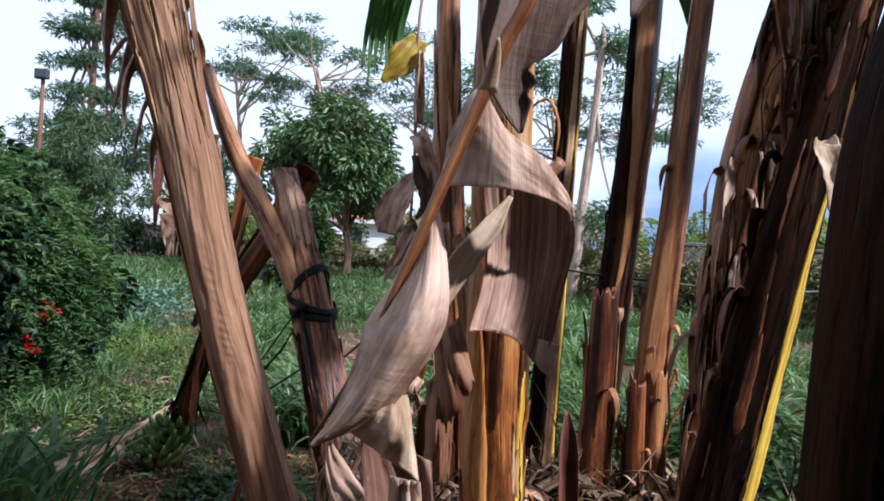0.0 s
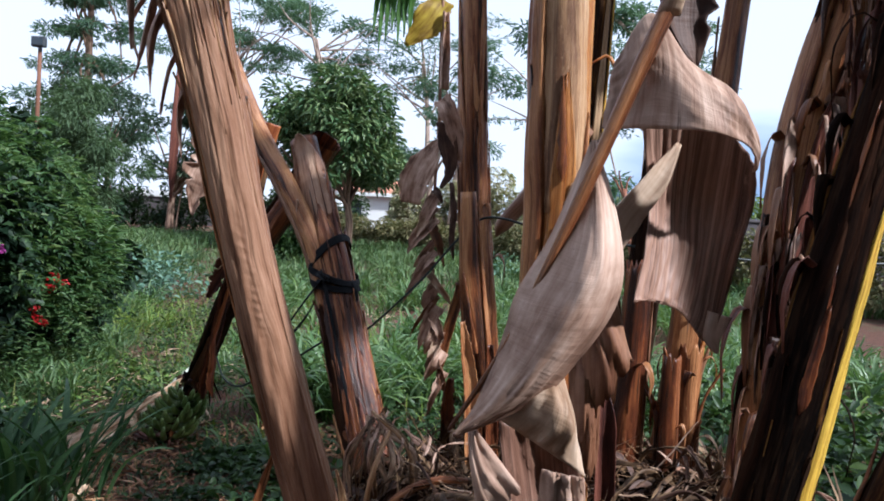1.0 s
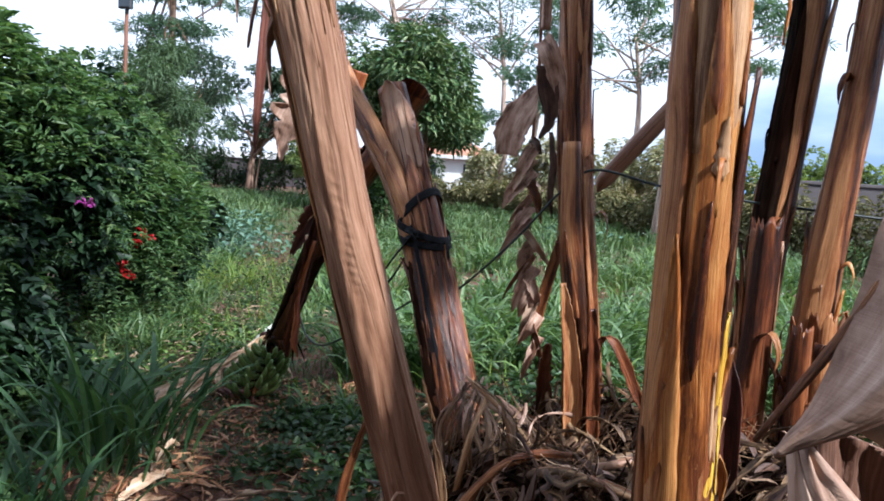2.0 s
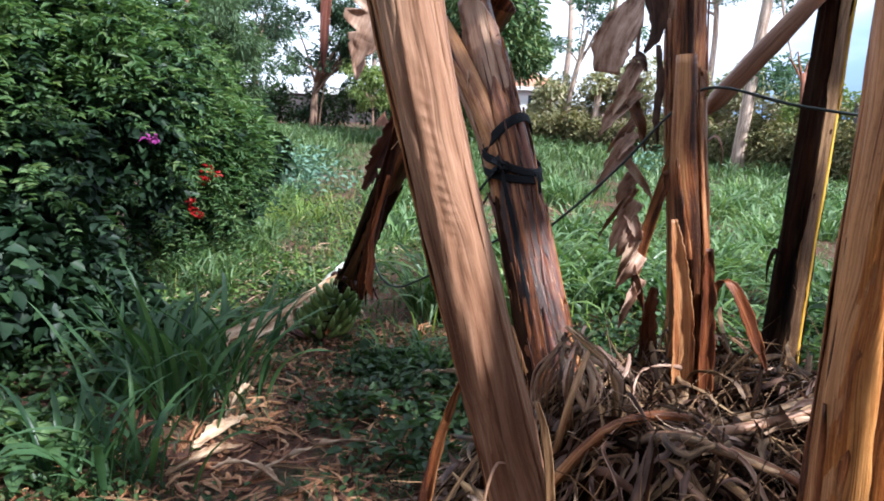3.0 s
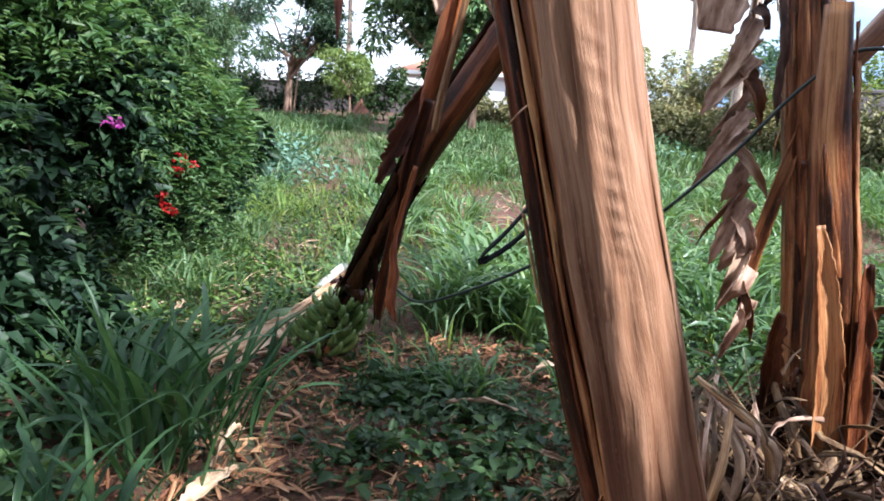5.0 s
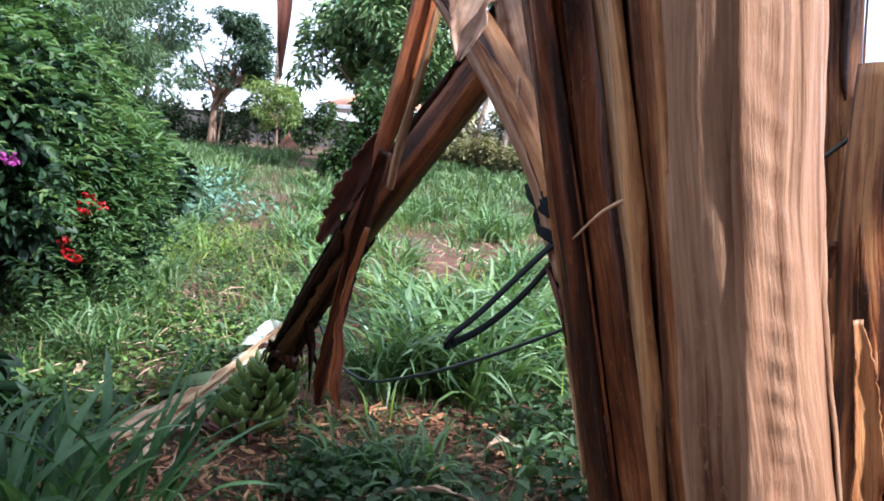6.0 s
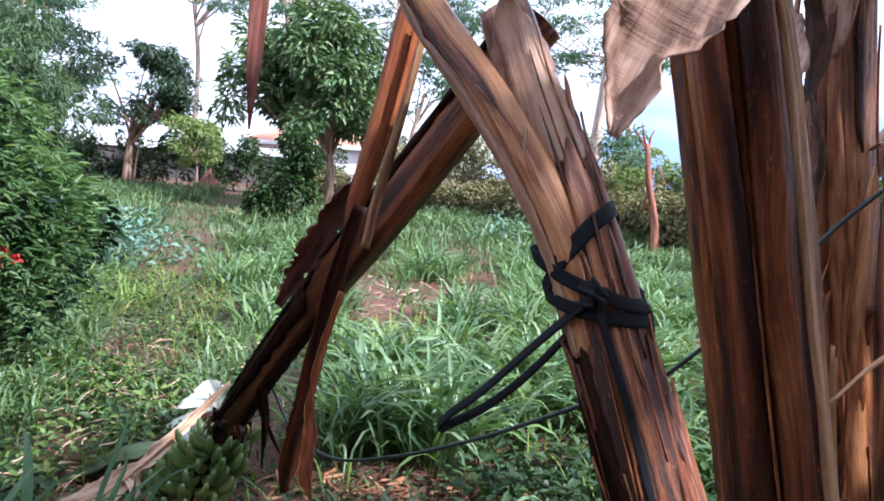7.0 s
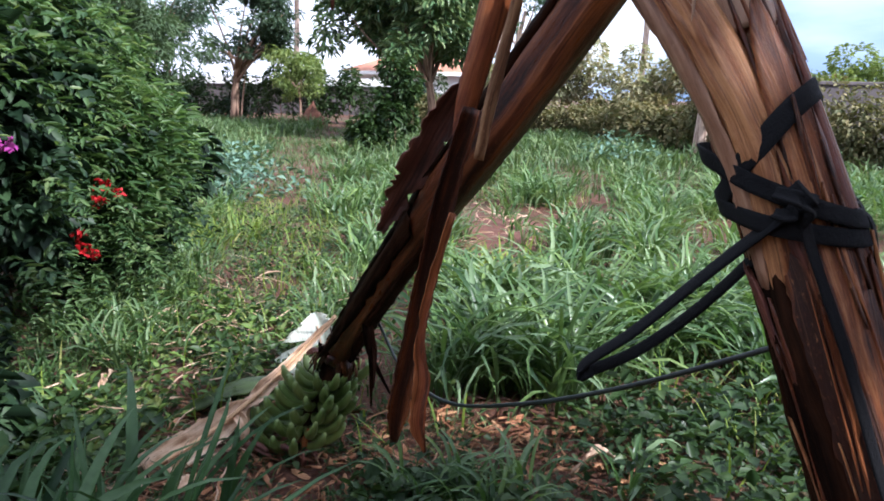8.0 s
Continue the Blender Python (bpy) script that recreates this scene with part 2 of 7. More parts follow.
LEAF_DRY = mat_dryleaf("leaf_dry", (0.68, 0.495, 0.385), (0.47, 0.305, 0.218), (0.16, 0.086, 0.055), 0.14)
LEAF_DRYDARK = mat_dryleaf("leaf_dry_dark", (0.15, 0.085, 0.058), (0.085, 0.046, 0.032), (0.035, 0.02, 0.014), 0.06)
LEAF_RED = mat_dryleaf("leaf_dry_red", (0.34, 0.17, 0.09), (0.21, 0.09, 0.044), (0.09, 0.037, 0.018), 0.16)
LEAF_PANEL = mat_fibre("leaf_panel", (0.37, 0.22, 0.155), (0.20, 0.105, 0.07), (0.06, 0.028, 0.018), stained=0.02, rough=0.5, streak=42.0, relief=0.2, cracks=0.5, soft_zone=0.7, threads=1.6)
LEAF_YELLOW = mat_dryleaf("leaf_yellow", (0.55, 0.42, 0.05), (0.45, 0.32, 0.035), (0.30, 0.19, 0.03), 0.3)
HUSK = mat_dryleaf("husk_pale", (0.68, 0.52, 0.38), (0.53, 0.375, 0.25), (0.27, 0.16, 0.09), 0.16)
# husk copy made paler, with sunlight put into its colour
HUSK_SUNLIT = mat_dryleaf("husk_sunlit", (0.88, 0.70, 0.50), (0.77, 0.56, 0.37), (0.40, 0.24, 0.13), 0.25)
GREY_LEAF = mat_dryleaf("leaf_silver", (0.74, 0.80, 0.70), (0.66, 0.73, 0.62), (0.42, 0.50, 0.38), 0.2)
BANANA_LEAF = mat_dryleaf("banana_leaf_green", (0.12, 0.26, 0.06), (0.08, 0.19, 0.04), (0.05, 0.12, 0.03), 0.35, 0.4)
LYING_GREEN = mat_dryleaf("lying_leaf_green", (0.05, 0.085, 0.02), (0.038, 0.066, 0.016), (0.02, 0.036, 0.01), 0.1, 0.4)
BANANA = mat_plain("banana_skin", (0.105, 0.165, 0.038), 0.38, 0.35, 40, 0.15, second=(0.16, 0.205, 0.055))
STRAP = mat_plain("strap_black", (0.007, 0.0075, 0.009), 0.75, 0.3, 240, 0.5)
STRAP.node_tree.nodes["Principled BSDF"].inputs["Specular IOR Level"].default_value = 0.15
CABLE = mat_plain("cable_black", (0.012, 0.02, 0.016), 0.5, 0.2, 60, 0.1)
MULCH = mat_fibre("mulch", (0.27, 0.165, 0.085), (0.115, 0.06, 0.03), (0.022, 0.012, 0.007), stained=0.3, streak=60.0, gloss=0.12)
LITTER = mat_fibre("litter", (0.50, 0.29, 0.15), (0.30, 0.125, 0.055), (0.10, 0.036, 0.018), stained=0.15, streak=60.0)
GRASS = mat_leaf("grass_blade", [(0.042, 0.08, 0.03), (0.135, 0.205, 0.074), (0.085, 0.145, 0.056), (0.27, 0.33, 0.155), (0.06, 0.11, 0.042), (0.19, 0.265, 0.11)], 0.34, 0.3)
GRASS_DARK = mat_leaf("grass_blade_dark", [(0.025, 0.058, 0.024), (0.09, 0.165, 0.064), (0.05, 0.10, 0.042), (0.16, 0.255, 0.11)], 0.32, 0.32)
FODDER = mat_leaf("fodder_blade", [(0.05, 0.10, 0.036), (0.17, 0.255, 0.086), (0.09, 0.165, 0.062), (0.29, 0.37, 0.20), (0.07, 0.135, 0.052), (0.235, 0.315, 0.10)], 0.28, 0.33)
MULCH_LEAF = mat_dryleaf("mulch_leaf", (0.33, 0.22, 0.115), (0.125, 0.075, 0.040), (0.028, 0.016, 0.010), 0.06)
CROWN_GREY = mat_leaf("crown_grey_green", [(0.035, 0.06, 0.036), (0.075, 0.115, 0.066), (0.05, 0.085, 0.05), (0.12, 0.155, 0.09)], 0.45, 0.2)
GRASS_YELLOW = mat_leaf("grass_blade_yellow", [(0.192, 0.2625, 0.0385), (0.264, 0.325, 0.055), (0.144, 0.2375, 0.044), (0.312, 0.3, 0.099)], 0.45, 0.3)
WEED = mat_leaf("weed_leaf", [(0.022, 0.046, 0.017), (0.060, 0.103, 0.032), (0.035, 0.066, 0.023), (0.092, 0.135, 0.042)], 0.42, 0.28)
WEED_YELLOW = mat_leaf("weed_leaf_yellow", [(0.13, 0.20, 0.045), (0.20, 0.28, 0.065), (0.08, 0.15, 0.04), (0.25, 0.27, 0.085)], 0.45, 0.3)
KALE = mat_leaf("kale_leaf", [(0.1365, 0.231, 0.17), (0.1995, 0.3045, 0.23), (0.105, 0.189, 0.13), (0.252, 0.3465, 0.26)], 0.5, 0.2)
# bush shade is put into the dark tones, sun on its top into the light ones
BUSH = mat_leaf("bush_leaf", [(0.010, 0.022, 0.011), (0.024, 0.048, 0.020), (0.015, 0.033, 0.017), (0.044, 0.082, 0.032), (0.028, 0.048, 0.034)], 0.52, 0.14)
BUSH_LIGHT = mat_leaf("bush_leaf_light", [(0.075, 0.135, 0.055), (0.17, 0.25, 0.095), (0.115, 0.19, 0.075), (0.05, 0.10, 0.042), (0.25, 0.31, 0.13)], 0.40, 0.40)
MANGO = mat_leaf("broad_tree_leaf", [(0.0712, 0.1321, 0.0626), (0.1118, 0.1932, 0.0782), (0.2642, 0.3253, 0.1342), (0.0915, 0.1626, 0.0671), (0.3456, 0.3862, 0.1901)], 0.35, 0.12)
FEATHER = mat_leaf("feathery_leaf", [(0.1092, 0.1638, 0.0858), (0.156, 0.2184, 0.1092), (0.1326, 0.1872, 0.1092)], 0.55, 0.25)
AIRY = mat_leaf("airy_leaf", [(0.10, 0.17, 0.12), (0.16, 0.24, 0.165), (0.125, 0.20, 0.17)], 0.5, 0.4)
OLIVE = mat_leaf("olive_leaf", [(0.2153, 0.2702, 0.0911), (0.305, 0.354, 0.1159), (0.1615, 0.2236, 0.0828)], 0.5, 0.35)
HEDGE = mat_leaf("hedge_leaf", [(0.17, 0.155, 0.07), (0.27, 0.215, 0.10), (0.11, 0.125, 0.05), (0.36, 0.275, 0.14)], 0.6, 0.2)
BLOSSOM = mat_leaf("pale_bush_leaf", [(0.40, 0.36, 0.21), (0.62, 0.52, 0.36), (0.28, 0.30, 0.15), (0.70, 0.57, 0.42)], 0.55, 0.3)
RED_FLOWER = mat_leaf("red_petal", [(0.36, 0.008, 0.012), (0.48, 0.014, 0.016)], 0.5, 0.2)
PINK_FLOWER = mat_leaf("pink_petal", [(0.30, 0.03, 0.22), (0.42, 0.06, 0.30)], 0.5, 0.2)
BARK = mat_fibre("bark", (0.34, 0.23, 0.16), (0.22, 0.14, 0.095), (0.10, 0.06, 0.045), stained=0.1, rough=0.85, streak=9.0)
BARK_PALE = mat_fibre("bark_pale", (0.55, 0.44, 0.36), (0.42, 0.32, 0.25), (0.24, 0.17, 0.13), stained=0.08, rough=0.8, streak=7.0)
BARK_RED = mat_fibre("bark_red", (0.34, 0.15, 0.09), (0.22, 0.085, 0.05), (0.10, 0.04, 0.025), stained=0.1, rough=0.8, streak=9.0)
SOIL_RED = mat_plain("red_soil", (0.125, 0.047, 0.026), 0.95, 0.6, 26, 1.0, second=(0.10, 0.04, 0.024))
WALL_WHITE = mat_plain("white_render", (0.74, 0.74, 0.72), 0.8, 0.1, 3, 0.1)
WALL_DARK = mat_plain("stone_wall", (0.10, 0.085, 0.085), 0.9, 0.4, 4, 0.5)
ROOF_RED = mat_plain("clay_roof", (0.52, 0.225, 0.135), 0.75, 0.25, 3, 0.3)
METAL = mat_plain("painted_metal", (0.05, 0.055, 0.06), 0.4, 0.2, 30, 0.1, 0.4)
RUST = mat_plain("rusty_pole", (0.20, 0.085, 0.045), 0.8, 0.4, 30, 0.3)
GLASS_DARK = mat_plain("dark_pane", (0.03, 0.04, 0.05), 0.08, 0.1, 2, 0.0)


def mat_ground():
    m, n, l, b = material("garden_ground")
    tc = n.new("ShaderNodeTexCoord").outputs["Object"]
    patch = stretched(n, l, tc, (0.35, 0.35, 0.35), 4, 0.6)
    mid = stretched(n, l, tc, (2.2, 2.2, 2.2), 5, 0.65)
    fine = stretched(n, l, tc, (38, 38, 38), 6, 0.7)
    soil = ramp(n, [(0.3, (0.024, 0.010, 0.005)), (0.5, (0.082, 0.030, 0.014)), (0.72, (0.175, 0.068, 0.033))])
    l.new(fine, soil.inputs[0])
    green = ramp(n, [(0.3, (0.018, 0.032, 0.011)), (0.55, (0.04, 0.07, 0.022)), (0.8, (0.09, 0.11, 0.038))])
    l.new(fine, green.inputs[0])
    f = n.new("ShaderNodeMath")
    f.operation = "MULTIPLY_ADD"
    l.new(mid, f.inputs[0])
    f.inputs[1].default_value = 0.8
    l.new(patch, f.inputs[2])
    c = mixed(n, l, curve01(n, l, f.outputs[0], 0.92, 1.12), soil.outputs[0], green.outputs[0])
    l.new(c, b.inputs["Base Color"])
    b.inputs["Roughness"].default_value = 0.95
    bump(n, l, b, fine, 0.9, 0.03)
    return m


GROUND = mat_ground()

# ---- builders ----
rng = np.random.default_rng(7)


def mesh_of(name, verts, faces, uvs=None, smooth=True):
    """A mesh from arrays; faces is one array of quads or triangles, or a list of such arrays."""
    me = bpy.data.meshes.new(name)
    verts = np.asarray(verts, np.float32).reshape(-1, 3)
    sets = faces if isinstance(faces, list) else [faces]
    loops = np.concatenate([np.asarray(f, np.int32).reshape(-1) for f in sets])
    counts = np.concatenate([np.full(len(f), np.asarray(f).shape[1], np.int32) for f in sets])
    me.vertices.add(len(verts))
    me.vertices.foreach_set("co", verts.ravel())
    me.loops.add(len(loops))
    me.loops.foreach_set("vertex_index", loops)
    me.polygons.add(len(counts))
    me.polygons.foreach_set("loop_start", np.concatenate([[0], np.cumsum(counts)[:-1]]).astype(np.int32))
    me.polygons.foreach_set("use_smooth", np.full(len(counts), smooth))
    if uvs is not None:
        layer = me.uv_layers.new(name="UVMap")
        layer.data.foreach_set("uv", np.asarray(uvs, np.float32)[loops].ravel())
    me.update(calc_edges=True)
    me.validate()
    return me


def thing(name, at, label, category, group="", kind=""):
    ob = new(name)
    ob.location = at
    ob.empty_display_size = 0.1
    return tagged(ob, label, category, group, kind)


def put(name, verts, faces, mat, parent=None, label="", uvs=None, smooth=True, thick=0.0, at=None):
    """One mesh object from world coordinates: a part under parent, or a thing of its own with its origin at `at`."""
    verts = np.asarray(verts, float).reshape(-1, 3)
    chain, o = Vector((0, 0, 0)), parent
    while o is not None:
        chain += o.location
        o = o.parent
    base = Vector(at) if at is not None else (Vector((0, 0, 0)) if parent is not None else Vector(verts.min(0) * 0.5 + verts.max(0) * 0.5))
    if parent is None and at is None:
        base.z = float(verts[:, 2].min())
    if parent is not None:
        base = chain
    ob = new(name, mesh_of(name, verts - np.array(base), faces, uvs, smooth))
    ob.data.materials.append(mat)
    if parent is not None:
        ob.parent = parent
        if label:
            ob["label"] = label
    else:
        ob.location = base
    if thick:
        s = ob.modifiers.new("thickness", "SOLIDIFY")
        s.thickness, s.offset = thick, 0
    return ob


def smooth_line(points, n):
    """n points along a Catmull-Rom line through the given ones."""
    p = np.asarray(points, float)
    p = np.vstack([2 * p[0] - p[1], p, 2 * p[-1] - p[-2]])
    out = []
    for s in np.linspace(0, len(p) - 3 - 1e-6, n):
        i, t = int(s), s - int(s)
        a, b, c, d = p[i], p[i + 1], p[i + 2], p[i + 3]
        out.append(0.5 * (2 * b + (c - a) * t + (2 * a - 5 * b + 4 * c - d) * t * t + (3 * b - a - 3 * c + d) * t ** 3))
    return np.array(out)


def lerp(values, n):
    return np.interp(np.linspace(0, 1, n), np.linspace(0, 1, len(values)), values)


def frames_of(line):
    t = np.gradient(line, axis=0)
    t /= np.linalg.norm(t, axis=1)[:, None]
    ref = np.array([1.0, 0.02, 0.05]) if abs(t[0][0]) < 0.8 else np.array([0.02, 1.0, 0.05])
    a = []
    for v in t:
        u = ref - v * (ref @ v)
        u /= np.linalg.norm(u)
        a.append(u)
        ref = u
    a = np.array(a)
    return t, a, np.cross(t, a)


def grid_faces(n, k, wrap=False, start=0):
    i, j = np.meshgrid(np.arange(n - 1), np.arange(k if wrap else k - 1), indexing="ij")
    j2 = (j + 1) % k
    return (start + np.stack([i * k + j, i * k + j2, (i + 1) * k + j2, (i + 1) * k + j], -1)).reshape(-1, 4)


def wobble(a, b, seed, f=1.0):
    """Smooth pseudo-noise in two coordinates, about -1 to 1."""
    r = np.random.default_rng(seed)
    s = 0
    for k in range(6):
        fa, fb = r.uniform(0.4, 2.6, 2) * f * (1 + k * 0.6)
        s = s + np.sin(a * fa + b * fb * r.choice([-1, 1]) + r.uniform(0, 6.3)) / (1 + 0.55 * k)
    return s / 2.4


def tube_mesh(line, radii, sides=12, rough=0.0, seed=0, cap=True):
    n = len(line)
    t, a, b = frames_of(line)
    th = np.linspace(0, 2 * np.pi, sides + 1)
    r = np.asarray(radii)[:, None] * np.ones((1, sides + 1))
    if rough:
        w = wobble(np.cos(th)[None, :] * 2 + np.sin(th)[None, :], np.arange(n)[:, None] * 0.35, seed, 1.4)
        w[:, -1] = w[:, 0]
        r = r * (1 + rough * w)
    p = line[:, None, :] + r[..., None] * (np.cos(th)[None, :, None] * a[:, None, :] + np.sin(th)[None, :, None] * b[:, None, :])
    d = np.concatenate([[0], np.cumsum(np.linalg.norm(np.diff(line, axis=0), axis=1))])
    uv = np.stack([np.broadcast_to(th * np.mean(radii), r.shape), np.broadcast_to(d[:, None], r.shape)], -1)
    f = grid_faces(n, sides + 1)
    v, uv = p.reshape(-1, 3), uv.reshape(-1, 2)
    sets = [f]
    if cap:
        m = len(v)
        v = np.vstack([v, line[0], line[-1]])
        uv = np.vstack([uv, [0, 0], [0.03, d[-1] + 0.03]])
        e = (n - 1) * (sides + 1)
        sets.append(np.array([[m, j + 1, j] for j in range(sides)] + [[m + 1, e + j, e + j + 1] for j in range(sides)]))
    return v, sets, uv


def sheet(line, left, right, side, seed=0, curl=0.0, ripple=0.01, k=11, tears=0, fold=0.0, jag=0.0):
    """A long leaf: spine, half widths on both sides, side direction (one or along the spine), curl over the width in radians."""
    n = len(line)
    t, _, _ = frames_of(line)
    s = np.asarray(side, float)
    s = np.array([np.array([np.interp(x, np.linspace(0, 1, len(s)), s[:, c]) for c in range(3)]) for x in np.linspace(0, 1, n)]) if s.ndim == 2 else np.tile(s, (n, 1))
    s = s - t * np.sum(s * t, 1)[:, None]
    s /= np.linalg.norm(s, axis=1)[:, None]
    nrm = np.cross(t, s)
    u = np.linspace(-1, 1, k)
    L, R = lerp(left, n), lerp(right, n)
    r = np.random.default_rng(seed)
    if tears:
        for _ in range(tears):
            c, wd, dp = r.uniform(0.15, 0.9), r.uniform(0.015, 0.05), r.uniform(0.25, 0.7)
            cut = 1 - dp * np.exp(-((np.linspace(0, 1, n) - c) / wd) ** 2)
            if r.random() < 0.5:
                L = L * cut
            else:
                R = R * cut
    if jag:
        L, R = L * (1 - jag * r.random(n) ** 2.2), R * (1 - jag * r.random(n) ** 2.2)
    w = np.where(u[None, :] < 0, u[None, :] * L[:, None], u[None, :] * R[:, None])
    cv = lerp(np.atleast_1d(curl), n)[:, None]
    ang = cv * np.abs(u)[None, :] ** 1.0
    y = np.abs(w) * np.where(np.abs(ang) > 1e-4, (1 - np.cos(ang)) / np.where(np.abs(ang) > 1e-4, ang, 1), ang / 2)
    x = w * np.where(np.abs(ang) > 1e-4, np.sin(ang) / np.where(np.abs(ang) > 1e-4, ang, 1), 1)
    d = np.concatenate([[0], np.cumsum(np.linalg.norm(np.diff(line, axis=0), axis=1))])
    bump_ = ripple * wobble(d[:, None] * 16, u[None, :] * 1.5, seed, 1.0) * (0.25 + np.abs(u)[None, :])
    bump_ = bump_ + ripple * 0.14 * wobble(d[:, None] * 70, u[None, :] * 3, seed + 5, 1.0) * np.abs(u)[None, :]
    p = line[:, None, :] + x[..., None] * s[:, None, :] + (y + bump_ + fold * np.abs(w))[..., None] * nrm[:, None, :]
    uv = np.stack([w + 0.2 + seed * 0.37, np.broadcast_to(d[:, None], w.shape)], -1)
    return p.reshape(-1, 3), grid_faces(n, k), uv.reshape(-1, 2)


def pseudostem(name, line, radii, core, sheath_mats, seed, label, sheaths=7, sides=28, group="banana stems", loose=0.012, n=46, cover=(0.35, 0.95), flags=5, wraps=(), pleats=None, ridge=1.0, fray=1.0, flag_mats=None, flag_at=(0.0, 6.28), ragged=0.0, scraps=(), fibres=()):
    """A banana stem: a ridged core and overlapping sheaths with torn edges, each a part."""
    r_ = np.random.default_rng(seed)
    n = n * 3 if pleats else n
    line = smooth_line(line, n)
    rad = lerp(radii, n)
    root = thing(name, tuple(line[0]), label, "banana plant", group)
    t, a, b = frames_of(line)
    th = np.linspace(0, 2 * np.pi, sides + 1)
    d = np.concatenate([[0], np.cumsum(np.linalg.norm(np.diff(line, axis=0), axis=1))])
    total = d[-1]

    def ring(thv, dv):
        q = 0.05 * np.sin(2 * thv + seed + dv * 0.8) + 0.035 * np.sin(5 * thv + seed * 2 + dv * 1.3) + 0.02 * np.sin(9 * thv + seed * 3 - dv * 2.1)
        q = ridge * (q + 0.02 * np.sin(17 * thv + seed)) + 0.022 * np.sin(dv * 6.1 + seed * 1.7 + np.cos(thv)) + 0.012 * np.sin(dv * 17 + seed + 2 * np.sin(thv))
        if pleats:
            # short folds across the stem, as on a sheath that has slid down
            a_, lo_, hi_, amp = pleats
            w_ = np.exp(-((np.angle(np.exp(1j * (thv - a_)))) / 0.19) ** 2) * np.clip((dv - lo_) / 0.1, 0, 1) * np.clip((hi_ - dv) / 0.1, 0, 1)
            q = q + amp * w_ * ((1 - np.abs(np.sin(dv * 104 + 2.2 * np.sin(dv * 9) + 5.0 * (thv - a_)))) ** 1.6 - 0.1) * (0.75 + 0.25 * np.sin(dv * 31))
        return q

    def surface(thv, dv, extra):
        c = np.stack([np.interp(dv, d, line[:, i]) for i in range(3)], -1)
        aa = np.stack([np.interp(dv, d, a[:, i]) for i in range(3)], -1)
        bb = np.stack([np.interp(dv, d, b[:, i]) for i in range(3)], -1)
        rr = np.interp(dv, d, rad) * (1 + ring(thv, dv)) + extra
        return c + rr[..., None] * (np.cos(thv)[..., None] * aa + np.sin(thv)[..., None] * bb)

    T, D = np.meshgrid(th, d)
    if ragged:
        cut = ragged * (0.35 + 0.65 * np.random.default_rng(seed + 99).random(sides + 1)) ** 1.5
        cut[-1] = cut[0]
        D = np.where(D > total - 0.25, D - cut[None, :] * (D - total + 0.25) / 0.25, D)
    p = surface(T, D, 0)
    uv = np.stack([T * rad.mean(), D], -1).reshape(-1, 2)
    m = n * (sides + 1)
    v = np.vstack([p.reshape(-1, 3), line[-1] - t[-1] * (0.03 + ragged)])
    uv = np.vstack([uv, [0.05, total + 0.1]])
    e = (n - 1) * (sides + 1)
    put("core", v, [grid_faces(n, sides + 1), np.array([[m, e + j, e + j + 1] for j in range(sides)])], core, root, uvs=uv)
    # wraps: sheaths of known place (angle, half angle, from, to, material); the rest fall by chance
    for k in range(sheaths + len(wraps)):
        mat = sheath_mats[k % len(sheath_mats)]
        a0 = r_.uniform(0, 6.28)
        half = r_.uniform(0.45, 1.25)
        lo = 0.0
        hi = min(total, lo + r_.uniform(*cover) * total)
        if k >= sheaths:
            a0, half, lo, hi, mat = wraps[k - sheaths]
            lo, hi = lo * total, hi * total
        rows, cols = (262, 29) if pleats else (44, 13)
        tt = np.linspace(0, 1, rows)
        if pleats:
            # closer rows where the folds are
            tt = np.interp(np.linspace(0, 1, rows), [0, 0.22, 0.78, 1], [0, 0.42, 0.68, 1])
        twist = r_.uniform(-0.25, 0.25)
        taper = np.clip((1 - tt) / r_.uniform(0.25, 0.6), 0, 1) ** 0.8
        taper0 = np.clip(tt / 0.04, 0.5, 1) if lo > 0 else np.ones(rows)
        hw = half * (0.03 + 0.97 * taper) * taper0 * (1 + fray * 0.05 * wobble(tt * 9, tt * 3, seed * 9 + k) + fray * 0.03 * wobble(tt * 60, tt * 9, seed * 7 + k))
        # torn notches along both edges
        torn_ = np.ones(rows)
        for _ in range(int(3 * fray) + 1):
            torn_ *= 1 - r_.uniform(0.1, 0.4) * fray * np.exp(-np.abs(tt - r_.uniform(0.15, 0.95)) / r_.uniform(0.01, 0.04))
        hw = hw * torn_
        u = np.linspace(-1, 1, cols)
        TH = a0 + twist * tt[:, None] + hw[:, None] * u[None, :]
        DV = lo + (hi - lo) * tt[:, None] * np.ones((1, cols)) + 0.012 * wobble(u[None, :] * 6, tt[:, None], seed + k, 2.0) * (tt[:, None] > 0.9)
        off = 0.004 + 0.0028 * (k % 4) + loose * np.clip((tt - 0.8) / 0.2, 0, 1)[:, None] ** 2 * r_.uniform(0.2, 2.2)
        off = off + 0.0025 * wobble(tt[:, None] * 25, u[None, :] * 3, seed * 3 + k)
        lift = r_.uniform(0.002, 0.012)
        off = off + lift * np.clip((np.abs(u)[None, :] - 0.6) / 0.4, 0, 1) * wobble(tt[:, None] * 5, u[None, :], seed + 40 + k)
        edge = np.where(np.abs(u) == 1, -0.006, 0)[None, :]
        p = surface(TH, DV, off + edge)
        q = np.stack([TH * rad.mean() + 0.7 * k, DV + 0.31 * k], -1)
        put("sheath", p.reshape(-1, 3), grid_faces(rows, cols), mat, root, uvs=q.reshape(-1, 2), thick=0.002)
    r2 = np.random.default_rng(seed + 500)

